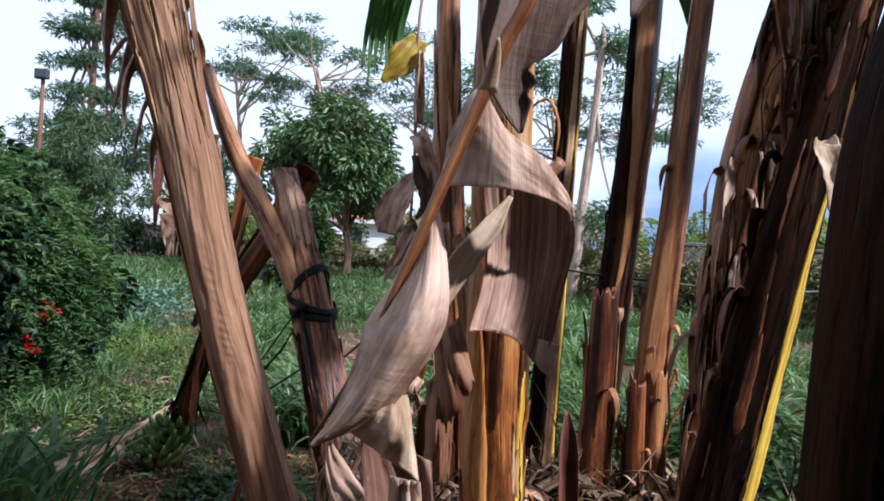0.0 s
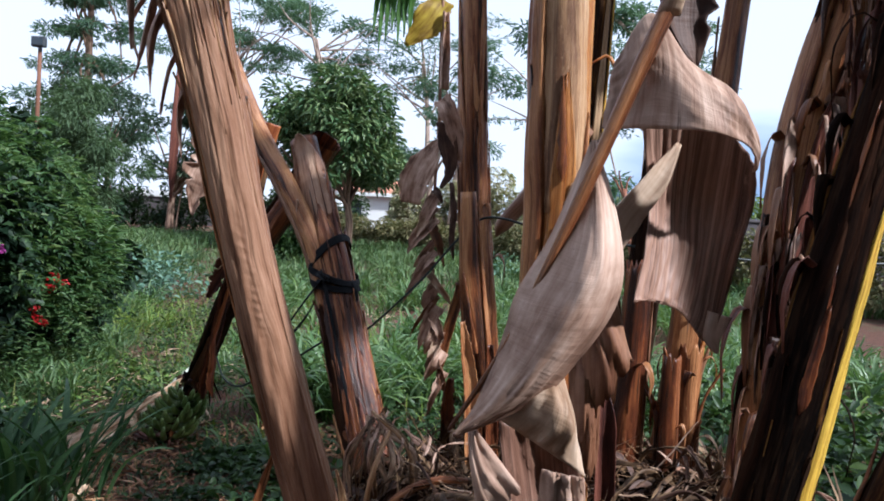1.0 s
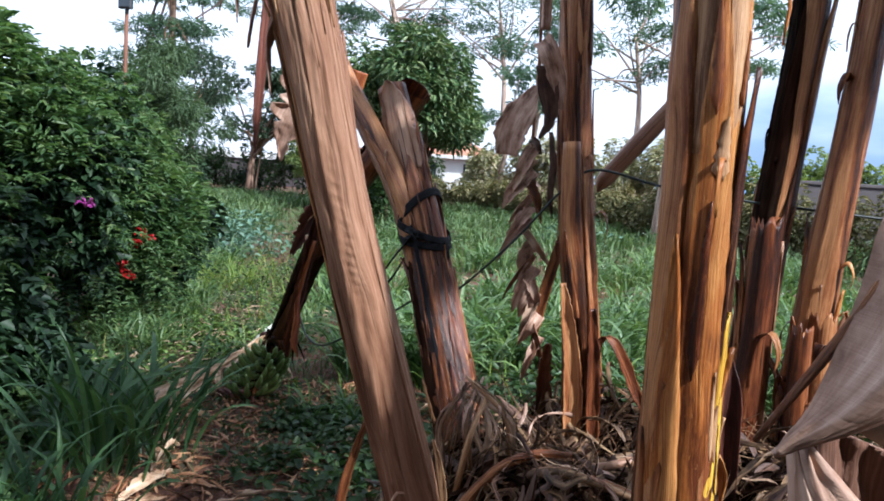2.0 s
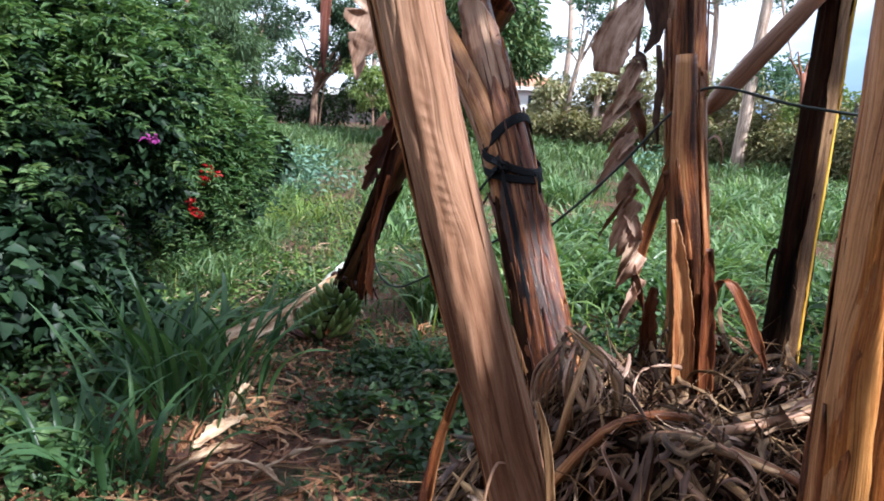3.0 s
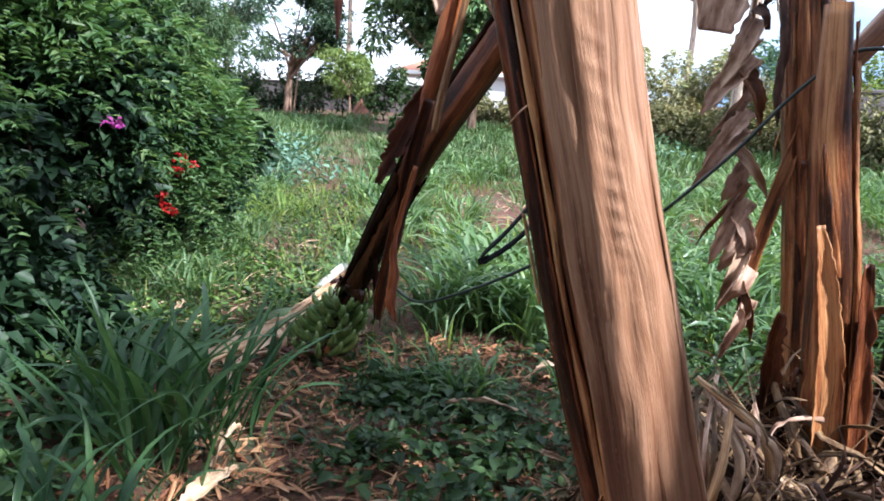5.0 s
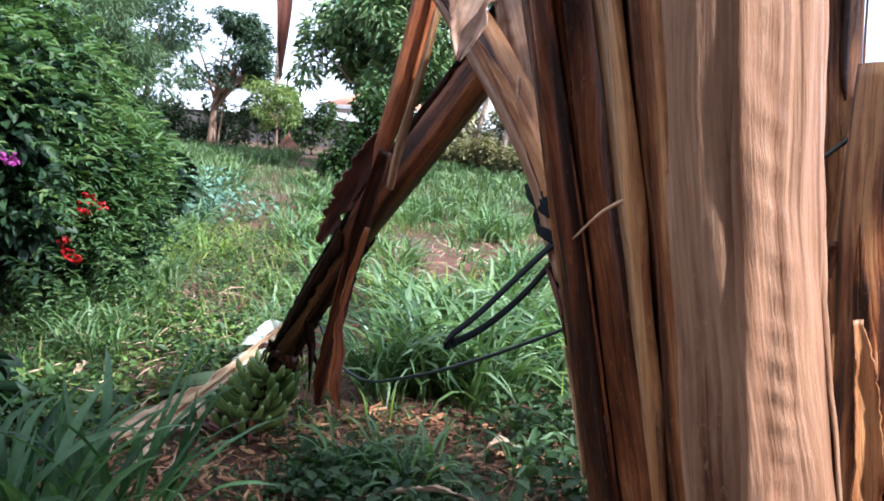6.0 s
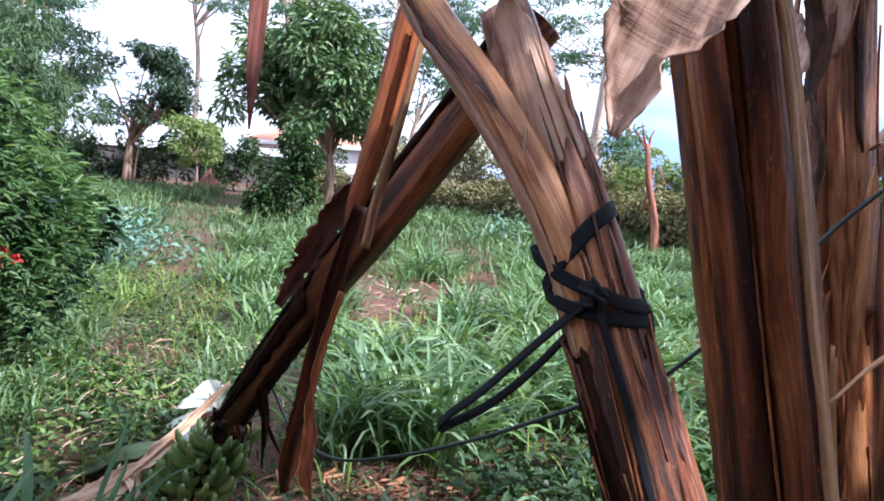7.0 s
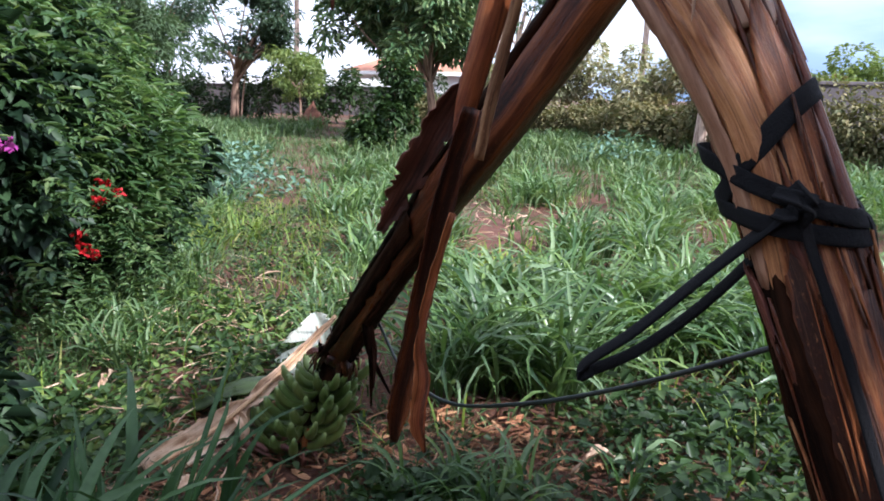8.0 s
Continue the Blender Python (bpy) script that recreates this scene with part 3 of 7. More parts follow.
    def remnant(name_, th_, d_, ln_, half_, mat_, lift_, off_):
        # a torn remnant of an older sheath, lying on the stem
        rows_, cols_ = 14, 5
        q_ = np.linspace(0, 1, rows_)
        w_ = np.linspace(-1, 1, cols_)
        hw_ = half_ * np.interp(q_, [0, 0.15, 0.7, 1], [0.06, 1, 0.6, 0.03]) * (1 + 0.3 * wobble(q_ * 14, q_ * 3, int(th_ * 100) + 3))
        TH_ = th_ + r2.normal(0, 0.08) * q_[:, None] + hw_[:, None] * w_[None, :]
        DV_ = np.clip(d_ + ln_ * q_[:, None] + 0.012 * r2.random(cols_)[None, :] * (q_[:, None] - 0.5), 0, total)
        of_ = off_ + lift_ * np.clip((q_[:, None] - 0.55) / 0.45, 0, 1) ** 2 + np.where(np.abs(w_) == 1, -0.004, 0.001)[None, :]
        p_ = surface(TH_, DV_, of_)
        uv_ = np.stack([TH_ * rad.mean() + 3 * th_, DV_ + th_], -1).reshape(-1, 2)
        put(name_, p_.reshape(-1, 3), grid_faces(rows_, cols_), mat_, root, uvs=uv_, thick=0.0015)

    # scraps and fibres: (count, angle from, to, height from, to, materials)
    if scraps:
        for k in range(scraps[0]):
            remnant("sheath_scrap", r2.uniform(scraps[1], scraps[2]), r2.uniform(scraps[3], scraps[4]) * total, r2.uniform(0.10, 0.45), r2.uniform(0.05, 0.26), scraps[5][k % len(scraps[5])], r2.uniform(0.0, 0.008), r2.uniform(0.010, 0.013))
    if fibres:
        for k in range(fibres[0]):
            remnant("fibre", r2.uniform(fibres[1], fibres[2]), r2.uniform(fibres[3], fibres[4]) * total, r2.uniform(0.14, 0.42), r2.uniform(0.012, 0.04), fibres[5][k % len(fibres[5])], r2.uniform(0.0, 0.012), r2.uniform(0.011, 0.014))
    for k in range(flags):
        # a frayed strip that has come away
        mat = (flag_mats or sheath_mats)[(k + 1) % len(flag_mats or sheath_mats)]
        th0, d0 = r_.uniform(*flag_at), r_.uniform(0.25, 0.97) * total
        base = surface(np.array(th0), np.array(d0), np.array(0.003))
        outv = base - np.array([np.interp(d0, d, line[:, i]) for i in range(3)])
        outv = outv / np.linalg.norm(outv) + np.array([r_.normal(0, 0.5), r_.normal(0, 0.3), 0])
        ln = r_.uniform(0.05, 0.30) if flags > 20 else r_.uniform(0.04, 0.16)
        if flags > 20:
            outv = outv * r_.uniform(0.15, 0.75)
        pts = [base - outv * 0.004, base + outv * ln * 0.25 + np.array([0, 0, 0.02]), base + outv * ln * 0.45 + np.array([0, 0, -ln * 0.35]), base + outv * ln * 0.4 + np.array([0, 0, -ln])]
        sd = np.cross(outv, [0, 0, 1.0]) + r_.normal(0, 0.35, 3)
        w = r_.uniform(0.004, 0.020) if flags < 21 else r_.uniform(0.003, 0.030) ** 1.0
        v, f, uvv = sheet(smooth_line(pts, 9), [w, w, w * 0.8, 0.002], [w, w * 0.9, w * 0.6, 0.002], sd, seed * 11 + k, r_.uniform(-1, 1.5), 0.003, 5)
        put("strip", v, f, mat, root, uvs=uvv, thick=0.0015)
    return root


def patch(root, name, a, b, c, d, mat, bulge, seed, ripple=0.003, n=22, jag=0.0, label=""):
    """A torn piece of leaf between four corners (a, b above, d, c below), swollen towards bulge, its lower rim uneven."""
    a, b, c, d = (np.array(p, float) for p in (a, b, c, d))
    u, v = np.meshgrid(np.linspace(0, 1, n), np.linspace(0, 1, n))
    r = np.random.default_rng(seed)
    v = v * (1 - jag * (r.random(n) ** 2)[None, :] * v)
    p = a * ((1 - u) * (1 - v))[..., None] + b * (u * (1 - v))[..., None] + c * (u * v)[..., None] + d * ((1 - u) * v)[..., None]
    h = np.sin(np.pi * u) * np.sin(np.pi * np.clip(v, 0, 1) * 0.85 + 0.15)
    h = h + 0.10 * wobble(u * 4, v * 2.0, seed, 1.0) * (0.3 + v)
    p = p + np.array(bulge, float) * h[..., None] + np.array([0.2, -1, 0.1]) * (ripple * wobble(u * 12, v * 3, seed + 3))[..., None]
    w, l = np.linalg.norm(b - a) + np.linalg.norm(c - d), np.linalg.norm(d - a) + np.linalg.norm(c - b)
    uv = np.stack([u * w / 2 + seed * 0.37, v * l / 2 + seed * 0.11], -1).reshape(-1, 2)
    return put(name, p.reshape(-1, 3), grid_faces(n, n), mat, root, label, uv, thick=0.0012)


def blades(name, base, length, width, yaw, lean, mat, label, category, segs=4, curve=1.2, parent=None, kind="stuff"):
    """Grass: one object of many arching ribbons. All arguments are arrays of one length."""
    n = len(base)
    s = np.linspace(0, 1, segs + 1)
    ang = lean[:, None] + curve * (0.4 + 0.9 * rng.random(n))[:, None] * s[None, :] ** 1.5
    ds = (length / segs)[:, None]
    hor = np.concatenate([np.zeros((n, 1)), np.cumsum(np.sin(ang[:, :-1]) * ds, 1)], 1)
    ver = np.concatenate([np.zeros((n, 1)), np.cumsum(np.cos(ang[:, :-1]) * ds, 1)], 1)
    dx, dy = np.cos(yaw)[:, None], np.sin(yaw)[:, None]
    c = np.stack([base[:, None, 0] + hor * dx, base[:, None, 1] + hor * dy, base[:, None, 2] + ver], -1)
    w = width[:, None] * np.array([0.55, 1.0, 0.9, 0.62, 0.06])[: segs + 1][None, :] if segs == 4 else width[:, None] * np.interp(s, [0, 0.3, 1], [0.6, 1, 0.06])[None, :]
    sx, sy = -np.sin(yaw)[:, None], np.cos(yaw)[:, None]
    sd = np.stack([sx * w, sy * w, np.zeros_like(w)], -1) * 0.5
    v = np.stack([c - sd, c + sd], 2).reshape(-1, 3)
    i = np.arange(n)[:, None] * (segs + 1) * 2 + np.arange(segs)[None, :] * 2
    f = np.stack([i, i + 1, i + 3, i + 2], -1).reshape(-1, 4)
    ob = put(name, v, f, mat, parent)
    return tagged(ob, label, category, "", kind)


def leaves_mesh(pos, length, width, heading, tilt, roll, fold=0.25):
    """Small leaves, two folded triangles' pairs each: base, two shoulders, two flanks, tip."""
    n = len(pos)
    ch, sh, ct, st = np.cos(heading), np.sin(heading), np.cos(tilt), np.sin(tilt)
    d = np.stack([ch * ct, sh * ct, st], -1)
    s = np.stack([-sh, ch, np.zeros(n)], -1)
    up = np.cross(d, s)
    s = s * np.cos(roll)[:, None] + up * np.sin(roll)[:, None]
    up = np.cross(d, s)
    L, W = length[:, None], width[:, None]
    base, tip = pos, pos + d * L - up * L * 0.12
    l1 = pos + d * L * 0.35 - s * W * 0.5 + up * W * fold
    r1 = pos + d * L * 0.35 + s * W * 0.5 + up * W * fold
    l2 = pos + d * L * 0.72 - s * W * 0.33 + up * W * fold * 0.5
    r2 = pos + d * L * 0.72 + s * W * 0.33 + up * W * fold * 0.5
    v = np.stack([base, l1, l2, tip, r2, r1], 1).reshape(-1, 3)
    i = np.arange(n)[:, None] * 6
    f = np.concatenate([i + np.array([[0, 3, 2, 1]]), i + np.array([[0, 5, 4, 3]])], 1).reshape(-1, 4)
    return v, f


def leaf_cloud(n, centres, radii, seed, shell=0.55):
    """n points in the outer part of a union of ellipsoids."""
    r = np.random.default_rng(seed)
    centres, radii = np.asarray(centres, float), np.asarray(radii, float)
    if radii.ndim == 1:
        radii = np.stack([radii] * 3, -1)
    vol = np.prod(radii, 1) ** (2 / 3)
    pick = r.choice(len(centres), n, p=vol / vol.sum())
    v = r.normal(size=(n, 3))
    v /= np.linalg.norm(v, axis=1)[:, None]
    rad = shell + (1 - shell) * r.random(n) ** 0.7
    return centres[pick] + v * rad[:, None] * radii[pick], v


def limb(parent, pts, r0, r1, mat, name="limb", sides=8, n=10, seed=0):
    line = smooth_line(pts, n)
    v, f, uv = tube_mesh(line, np.linspace(r0, r1, n), sides, 0.12, seed)
    return put(name, v, f, mat, parent, uvs=uv)


def tree(name, base, trunk_pts, r0, clumps, leaf, count, mat, bark, label, seed, category="tree", group="trees", droop=0.3, shell=0.5, extra_limbs=()):
    """A tree: tapered trunk, a limb to each clump and a crown of single leaves with an uneven outline."""
    r = np.random.default_rng(seed)
    root = thing(name, base, label, category, group)
    limb(root, trunk_pts, r0, r0 * 0.45, bark, "trunk", 10, 14, seed)
    top = np.array(trunk_pts[-1], float)
    mid = np.array(trunk_pts[max(0, len(trunk_pts) - 2)], float)
    centres, radii = [], []
    for i, (cx, cy, cz, rx, ry, rz) in enumerate(clumps):
        c = np.array([cx, cy, cz])
        start = mid + (top - mid) * r.uniform(0.2, 1.0)
        bend = (start + c) / 2 + np.array([r.uniform(-0.2, 0.2), r.uniform(-0.2, 0.2), r.uniform(-0.1, 0.35)]) * max(rx, rz)
        limb(root, [start, bend, c], r0 * 0.35, r0 * 0.07, bark, "limb", 6, 8, seed + i)
        sub = 9
        for _ in range(sub):
            o = r.normal(size=3)
            o /= np.linalg.norm(o)
            k = r.uniform(0.25, 0.5)
            centres.append(c + o * np.array([rx, ry, rz]) * r.uniform(0.45, 0.95))
            radii.append(np.array([rx, ry, rz]) * k)
    for pts in extra_limbs:
        limb(root, pts, r0 * 0.3, r0 * 0.08, bark, "limb", 6, 10, seed + 77)
    p, v = leaf_cloud(count, centres, radii, seed, shell)
    head = np.arctan2(v[:, 1], v[:, 0]) + r.normal(0, 0.8, count)
    tilt = v[:, 2] * 0.5 - droop + r.normal(0, 0.4, count)
    ln = leaf[0] * r.uniform(0.6, 1.3, count)
    lv, lf = leaves_mesh(p, ln, ln * leaf[1], head, tilt, r.normal(0, 0.5, count))
    put("crown", lv, lf, mat, root)
    return root


def gz(x, y):
    """Height of the garden ground."""
    return 0.014 * np.maximum(0, np.asarray(y, float) - 7) + 0.03 * np.sin(np.asarray(x) * 1.1 + 0.4) * np.sin(np.asarray(y) * 0.9) * np.clip((np.asarray(y) - 1) / 3, 0, 1)

# ---- ground ----
gx = np.unique(np.concatenate([np.linspace(-9, 7, 161), np.linspace(-60, 60, 61), np.array([-3000, -1500, -700, -300, -150, -90, 90, 150, 300, 700, 1500, 3000])]))
gy = np.unique(np.concatenate([np.linspace(-3, 14, 171), np.linspace(-40, 70, 56), np.array([-3000, -1000, -400, -150, -80, 100, 150, 300, 700, 1500, 3000])]))
GX, GY = np.meshgrid(gx, gy, indexing="ij")
GZ = gz(GX, np.minimum(GY, 40)) + 0.018 * wobble(GX * 3, GY * 3, 3, 1.5) * (np.abs(GX) < 10) * (np.abs(GY) < 15)
GZ = GZ - np.clip((GY - 42) / 60, 0, 1) * 6
ground = put("ground", np.stack([GX, GY, GZ], -1).reshape(-1, 3), grid_faces(len(gx), len(gy))[:, ::-1], GROUND, at=(0, 0, 0))
tagged(ground, "garden ground of red-brown soil with sparse green growth", "ground", "", "structure")

# ---- banana stems of the clump ----
pseudostem("banana_plant", [(-0.31, 2.50, -0.05), (-0.445, 2.43, 0.5), (-0.575, 2.345, 1.0), (-0.70, 2.265, 1.5), (-0.81, 2.19, 2.0), (-0.97, 2.08, 2.7)], [0.080, 0.072, 0.065, 0.061, 0.066, 0.088], STEM_TAN, [STEM_TAN, STEM_WORN, STEM_TAN], 11, "leaning dry banana stem with smooth pinkish-tan sheaths in the mulch", 3, sides=44, loose=0.02, pleats=(4.90, 1.30, 1.76, 0.05), ridge=0.45, fray=0.4, flags=1, fibres=(60, 3.2, 6.2, 0.68, 0.95, (STEM_PALE, STEM_WORN, STEM_TAN, STEM_BROWN)), wraps=((2.7, 0.8, 0, 1.0, STEM_BROWN), (3.35, 0.55, 0, 1.0, STEM_BROWN), (4.3, 0.6, 0, 1.0, STEM_WORN), (5.2, 1.05, 0, 1.0, STEM_TAN), (6.2, 0.5, 0.0, 0.9, STEM_TAN)))
# sunlit right edge is a pale sheath, the shaded front a dark one
pseudostem("banana_plant", [(-0.35, 2.62, -0.05), (-0.51, 2.57, 0.5), (-0.655, 2.525, 1.0), (-0.778, 2.51, 1.5), (-0.893, 2.505, 2.0), (-1.0, 2.50, 2.5)], [0.050, 0.044, 0.041, 0.040, 0.040, 0.040], STEM_BROWN, [STEM_BROWN, STEM_ORANGE, STEM_BROWN, STEM_TAN], 12, "thin brown banana stem beside another stem, a sunlit edge put into its pale sheath", 0, flags=1, fray=0.5, fibres=(7, 3.0, 6.0, 0.05, 0.5, (STEM_PALE, STEM_DEEP)), wraps=((3.0, 0.65, 0, 0.97, STEM_RUST), (4.0, 0.55, 0, 0.95, STEM_DEEP), (4.95, 0.5, 0, 0.98, STEM_RUST), (5.7, 0.5, 0, 0.99, STEM_PALE)))
# shade on both flanks is put into the near-black and deep red sheaths
pseudostem("banana_plant", [(-0.24, 3.05, -0.05), (-0.40, 3.22, 0.5), (-0.55, 3.39, 1.0), (-0.70, 3.56, 1.47), (-0.80, 3.68, 1.75), (-0.875, 3.76, 1.97)], [0.10, 0.092, 0.085, 0.078, 0.07, 0.062], STEM_RUST, [STEM_RUST, STEM_PURPLE, STEM_RUST, STEM_BROWN], 13, "cut banana stump leaning over, bound with black straps, sheaths peeling", 6, flags=0, scraps=(20, 3.0, 6.0, 0.05, 0.8, (STEM_DEEP, STEM_RUST, STEM_PURPLE, STEM_DEEP, STEM_BROWN)), fibres=(26, 3.4, 6.0, 0.05, 0.85, (STEM_DEEP, STEM_BROWN, STEM_RUST)), fray=1.1, cover=(0.4, 0.7), wraps=((4.9, 1.5, 0.0, 0.82, STEM_RUST), (3.5, 0.75, 0.0, 0.86, STEM_ROT_SHADE), (5.6, 0.45, 0.35, 0.90, STEM_DEEP), (0.2, 1.0, 0.0, 0.78, STEM_DEEP), (4.3, 0.35, 0.0, 0.6, STEM_DEEP), (5.45, 0.5, 0.0, 0.62, STEM_DEEP), (4.75, 0.28, 0.0, 0.74, STEM_RUST), (4.6, 1.7, 0.80, 1.0, STEM_WORN), (1.6, 1.5, 0.80, 1.0, STEM_WORN)))
PLANT_S4 = pseudostem("banana_plant", [(0.17, 3.58, -0.05), (0.10, 3.62, 0.55), (0.056, 3.655, 1.0), (0.0, 3.69, 1.5), (-0.043, 3.724, 2.0), (-0.09, 3.76, 2.9), (-0.10, 3.78, 3.6)], [0.085, 0.078, 0.07, 0.068, 0.066, 0.06, 0.05], STEM_BROWN, [STEM_BROWN, STEM_RUST, STEM_BROWN], 14, "upright dry banana stem, tan and brown, with hanging dead leaves", 7, scraps=(16, 3.2, 6.0, 0.1, 0.7, (STEM_BROWN, STEM_RUST, STEM_DEEP)))
pseudostem("banana_plant", [(0.15, 3.33, -0.05), (0.06, 3.355, 0.55), (0.02, 3.371, 1.0), (-0.03, 3.385, 1.4), (-0.06, 3.39, 1.75)], [0.075, 0.066, 0.058, 0.05, 0.035], STEM_BROWN, [STEM_BROWN, STEM_RUST, STEM_DEEP], 15, "short dry banana stem with a pale torn sheath, in the mulch", 5, cover=(0.7, 1.0), loose=0.006, flags=2)
# shade on its left side is put into the browner sheath there
PLANT_S5 = pseudostem("banana_plant", [(0.165, 1.98, 0.0), (0.155, 1.972, 0.6), (0.147, 1.966, 1.0), (0.14, 1.955, 1.6), (0.13, 1.95, 2.2), (0.12, 1.94, 3.2)], [0.085, 0.078, 0.074, 0.072, 0.07, 0.06], STEM_ORANGE, [STEM_ORANGE, STEM_ORANGE, STEM_RUST, STEM_ORANGE], 16, "upright orange-brown banana stem with yellowing sheath low down", 7, scraps=(14, 3.4, 6.0, 0.2, 0.8, (STEM_DEEP, STEM_PALE, STEM_RUST)), wraps=((3.6, 0.7, 0, 0.95, STEM_BROWN), (4.6, 1.0, 0.52, 1.0, STEM_PALE), (4.75, 0.8, 0.1, 0.62, STEM_ORANGE), (5.6, 0.5, 0, 0.42, YELLOW_SKIN)))
pseudostem("banana_plant", [(0.50, 3.95, -0.05), (0.515, 3.96, 0.6), (0.53, 3.97, 1.0), (0.545, 3.975, 1.5), (0.56, 3.98, 2.0), (0.60, 4.0, 3.2)], [0.085, 0.078, 0.072, 0.068, 0.064, 0.055], STEM_YELLOW, [STEM_ROT_SHADE, STEM_GREEN, STEM_ROT_SHADE, STEM_YELLOW], 17, "banana stem, black on one side and yellow-green on the other", 4, loose=0.004, wraps=((3.6, 1.0, 0, 1.0, STEM_ROT_SHADE), (5.0, 0.55, 0, 0.98, STEM_GREEN), (5.45, 0.14, 0, 0.9, YELLOW_SKIN)))
pseudostem("banana_plant", [(0.66, 3.45, -0.05), (0.70, 3.43, 0.8), (0.74, 3.4, 1.5), (0.80, 3.4, 2.3), (0.84, 3.4, 3.2)], [0.075, 0.07, 0.066, 0.062, 0.055], STEM_BROWN, [STEM_BROWN, STEM_ROT_SHADE, STEM_TAN], 18, "slender dark brown banana stem", 6)
PLANT_S6 = pseudostem("banana_plant", [(0.811, 3.3, -0.05), (0.85, 3.3, 0.5), (0.892, 3.3, 1.0), (0.93, 3.3, 1.5), (0.974, 3.3, 2.0), (1.05, 3.3, 3.0)], [0.085, 0.078, 0.07, 0.06, 0.052, 0.045], STEM_BROWN, [STEM_BROWN, STEM_TAN, STEM_ORANGE], 19, "brown banana stem with curled sheath tips", 6, loose=0.03, flags=10)
# shade over the next three stems is put into their dark sheaths
PLANT_S7 = pseudostem("banana_plant", [(0.80, 2.29, 0.0), (0.815, 2.285, 0.6), (0.84, 2.283, 1.2), (0.885, 2.285, 1.9), (1.0, 2.24, 2.45), (1.12, 2.18, 3.0)], [0.095, 0.088, 0.08, 0.07, 0.065, 0.06], STEM_BROWN, [STEM_ROT_SHADE, STEM_DEEP, STEM_PURPLE, STEM_BROWN], 20, "shaggy banana stem covered in frayed grey-brown sheath strips", 10, loose=0.03, flags=190, flag_mats=[STEM_BROWN, LEAF_DRY, STEM_ROT_SHADE, LEAF_DRYDARK, STEM_TAN, STEM_PURPLE], flag_at=(3.2, 6.0))
PLANT_S8 = pseudostem("banana_plant", [(0.52, 1.96, 0.0), (0.63, 1.975, 0.5), (0.738, 1.989, 1.0), (0.838, 2.0, 1.5), (0.957, 2.018, 2.0), (1.20, 2.05, 3.0)], [0.082, 0.078, 0.073, 0.068, 0.062, 0.055], STEM_YELLOW, [STEM_ROT_SHADE, STEM_YELLOW, STEM_ROT_SHADE], 21, "leaning banana stem, rotted and with shade put into its dark colour, a bright yellow stripe", 2, scraps=(26, 3.4, 5.2, 0.1, 0.8, (STEM_ROT_SHADE, STEM_DEEP, STEM_ROT_SHADE, STEM_YELLOW)), loose=0.004, wraps=((4.4, 0.9, 0, 0.95, STEM_ROT_SHADE), (3.6, 0.8, 0, 0.95, STEM_ROT_SHADE), (6.0, 0.5, 0, 0.9, STEM_ROT_SHADE), (5.30, 0.34, 0, 0.66, YELLOW_SKIN)), flags=30, flag_at=(2.2, 3.6), flag_mats=[STEM_ROT_SHADE, STEM_PURPLE])
PLANT_S9 = pseudostem("banana_plant", [(0.40, 0.67, -0.0), (0.41, 0.67, 0.8), (0.43, 0.67, 1.6), (0.47, 0.67, 1.9), (0.66, 0.68, 2.4), (0.95, 0.70, 3.2)], [0.10, 0.095, 0.09, 0.085, 0.08, 0.07], STEM_ROT_SHADE, [STEM_ROT_SHADE, STEM_ROT_SHADE, STEM_ROT_SHADE], 22, "dark banana stem, deep shade put into its colour", 6)
pseudostem("banana_plant", [(1.15, 2.6, -0.05), (1.35, 2.62, 0.6), (1.55, 2.65, 1.1), (1.75, 2.7, 1.6)], [0.085, 0.08, 0.07, 0.06], STEM_YELLOW, [STEM_BROWN, STEM_YELLOW, STEM_ROT_SHADE], 23, "leaning brown banana stem with yellow patches", 5)
pseudostem("banana_stump", [(0.64, 3.18, -0.05), (0.645, 3.18, 0.7), (0.655, 3.18, 1.1), (0.66, 3.18, 1.55)], [0.075, 0.068, 0.062, 0.055], STEM_DEEP, [STEM_TAN, STEM_RUST, STEM_TAN], 24, "cut banana stump wrapped in a papery brown sheath", 7, cover=(0.7, 1.0), ragged=0.12, loose=0.04, flags=8, group="banana stumps")
pseudostem("banana_stump", [(0.82, 3.1, -0.05), (0.80, 3.1, 0.7), (0.79, 3.1, 1.17)], [0.05, 0.04, 0.035], STEM_DEEP, [STEM_RUST, STEM_DEEP], 25, "small rotted brown banana stump", 5, ragged=0.1, loose=0.05, flags=6, group="banana stumps")
pseudostem("banana_stump", [(0.90, 3.22, -0.05), (0.90, 3.22, 0.7), (0.905, 3.22, 1.2)], [0.055, 0.05, 0.045], STEM_RUST, [STEM_BROWN, STEM_RUST, STEM_PALE], 26, "small brown banana stump with a ragged top", 6, ragged=0.12, loose=0.05, flags=8, group="banana stumps")
# arm that leans out of the bound stump
pseudostem("banana_plant", [(-0.66, 3.44, 1.2), (-0.75, 3.50, 1.47), (-0.90, 3.60, 1.72), (-1.08, 3.74, 1.98), (-1.24, 3.78, 2.31), (-1.32, 3.8, 2.5)], [0.036, 0.046, 0.048, 0.045, 0.04, 0.034], STEM_BROWN, [STEM_BROWN, STEM_WORN], 27, "cut leaf stalk leaning across the bound stump", 3, sides=16, group="banana stalks", flags=1)

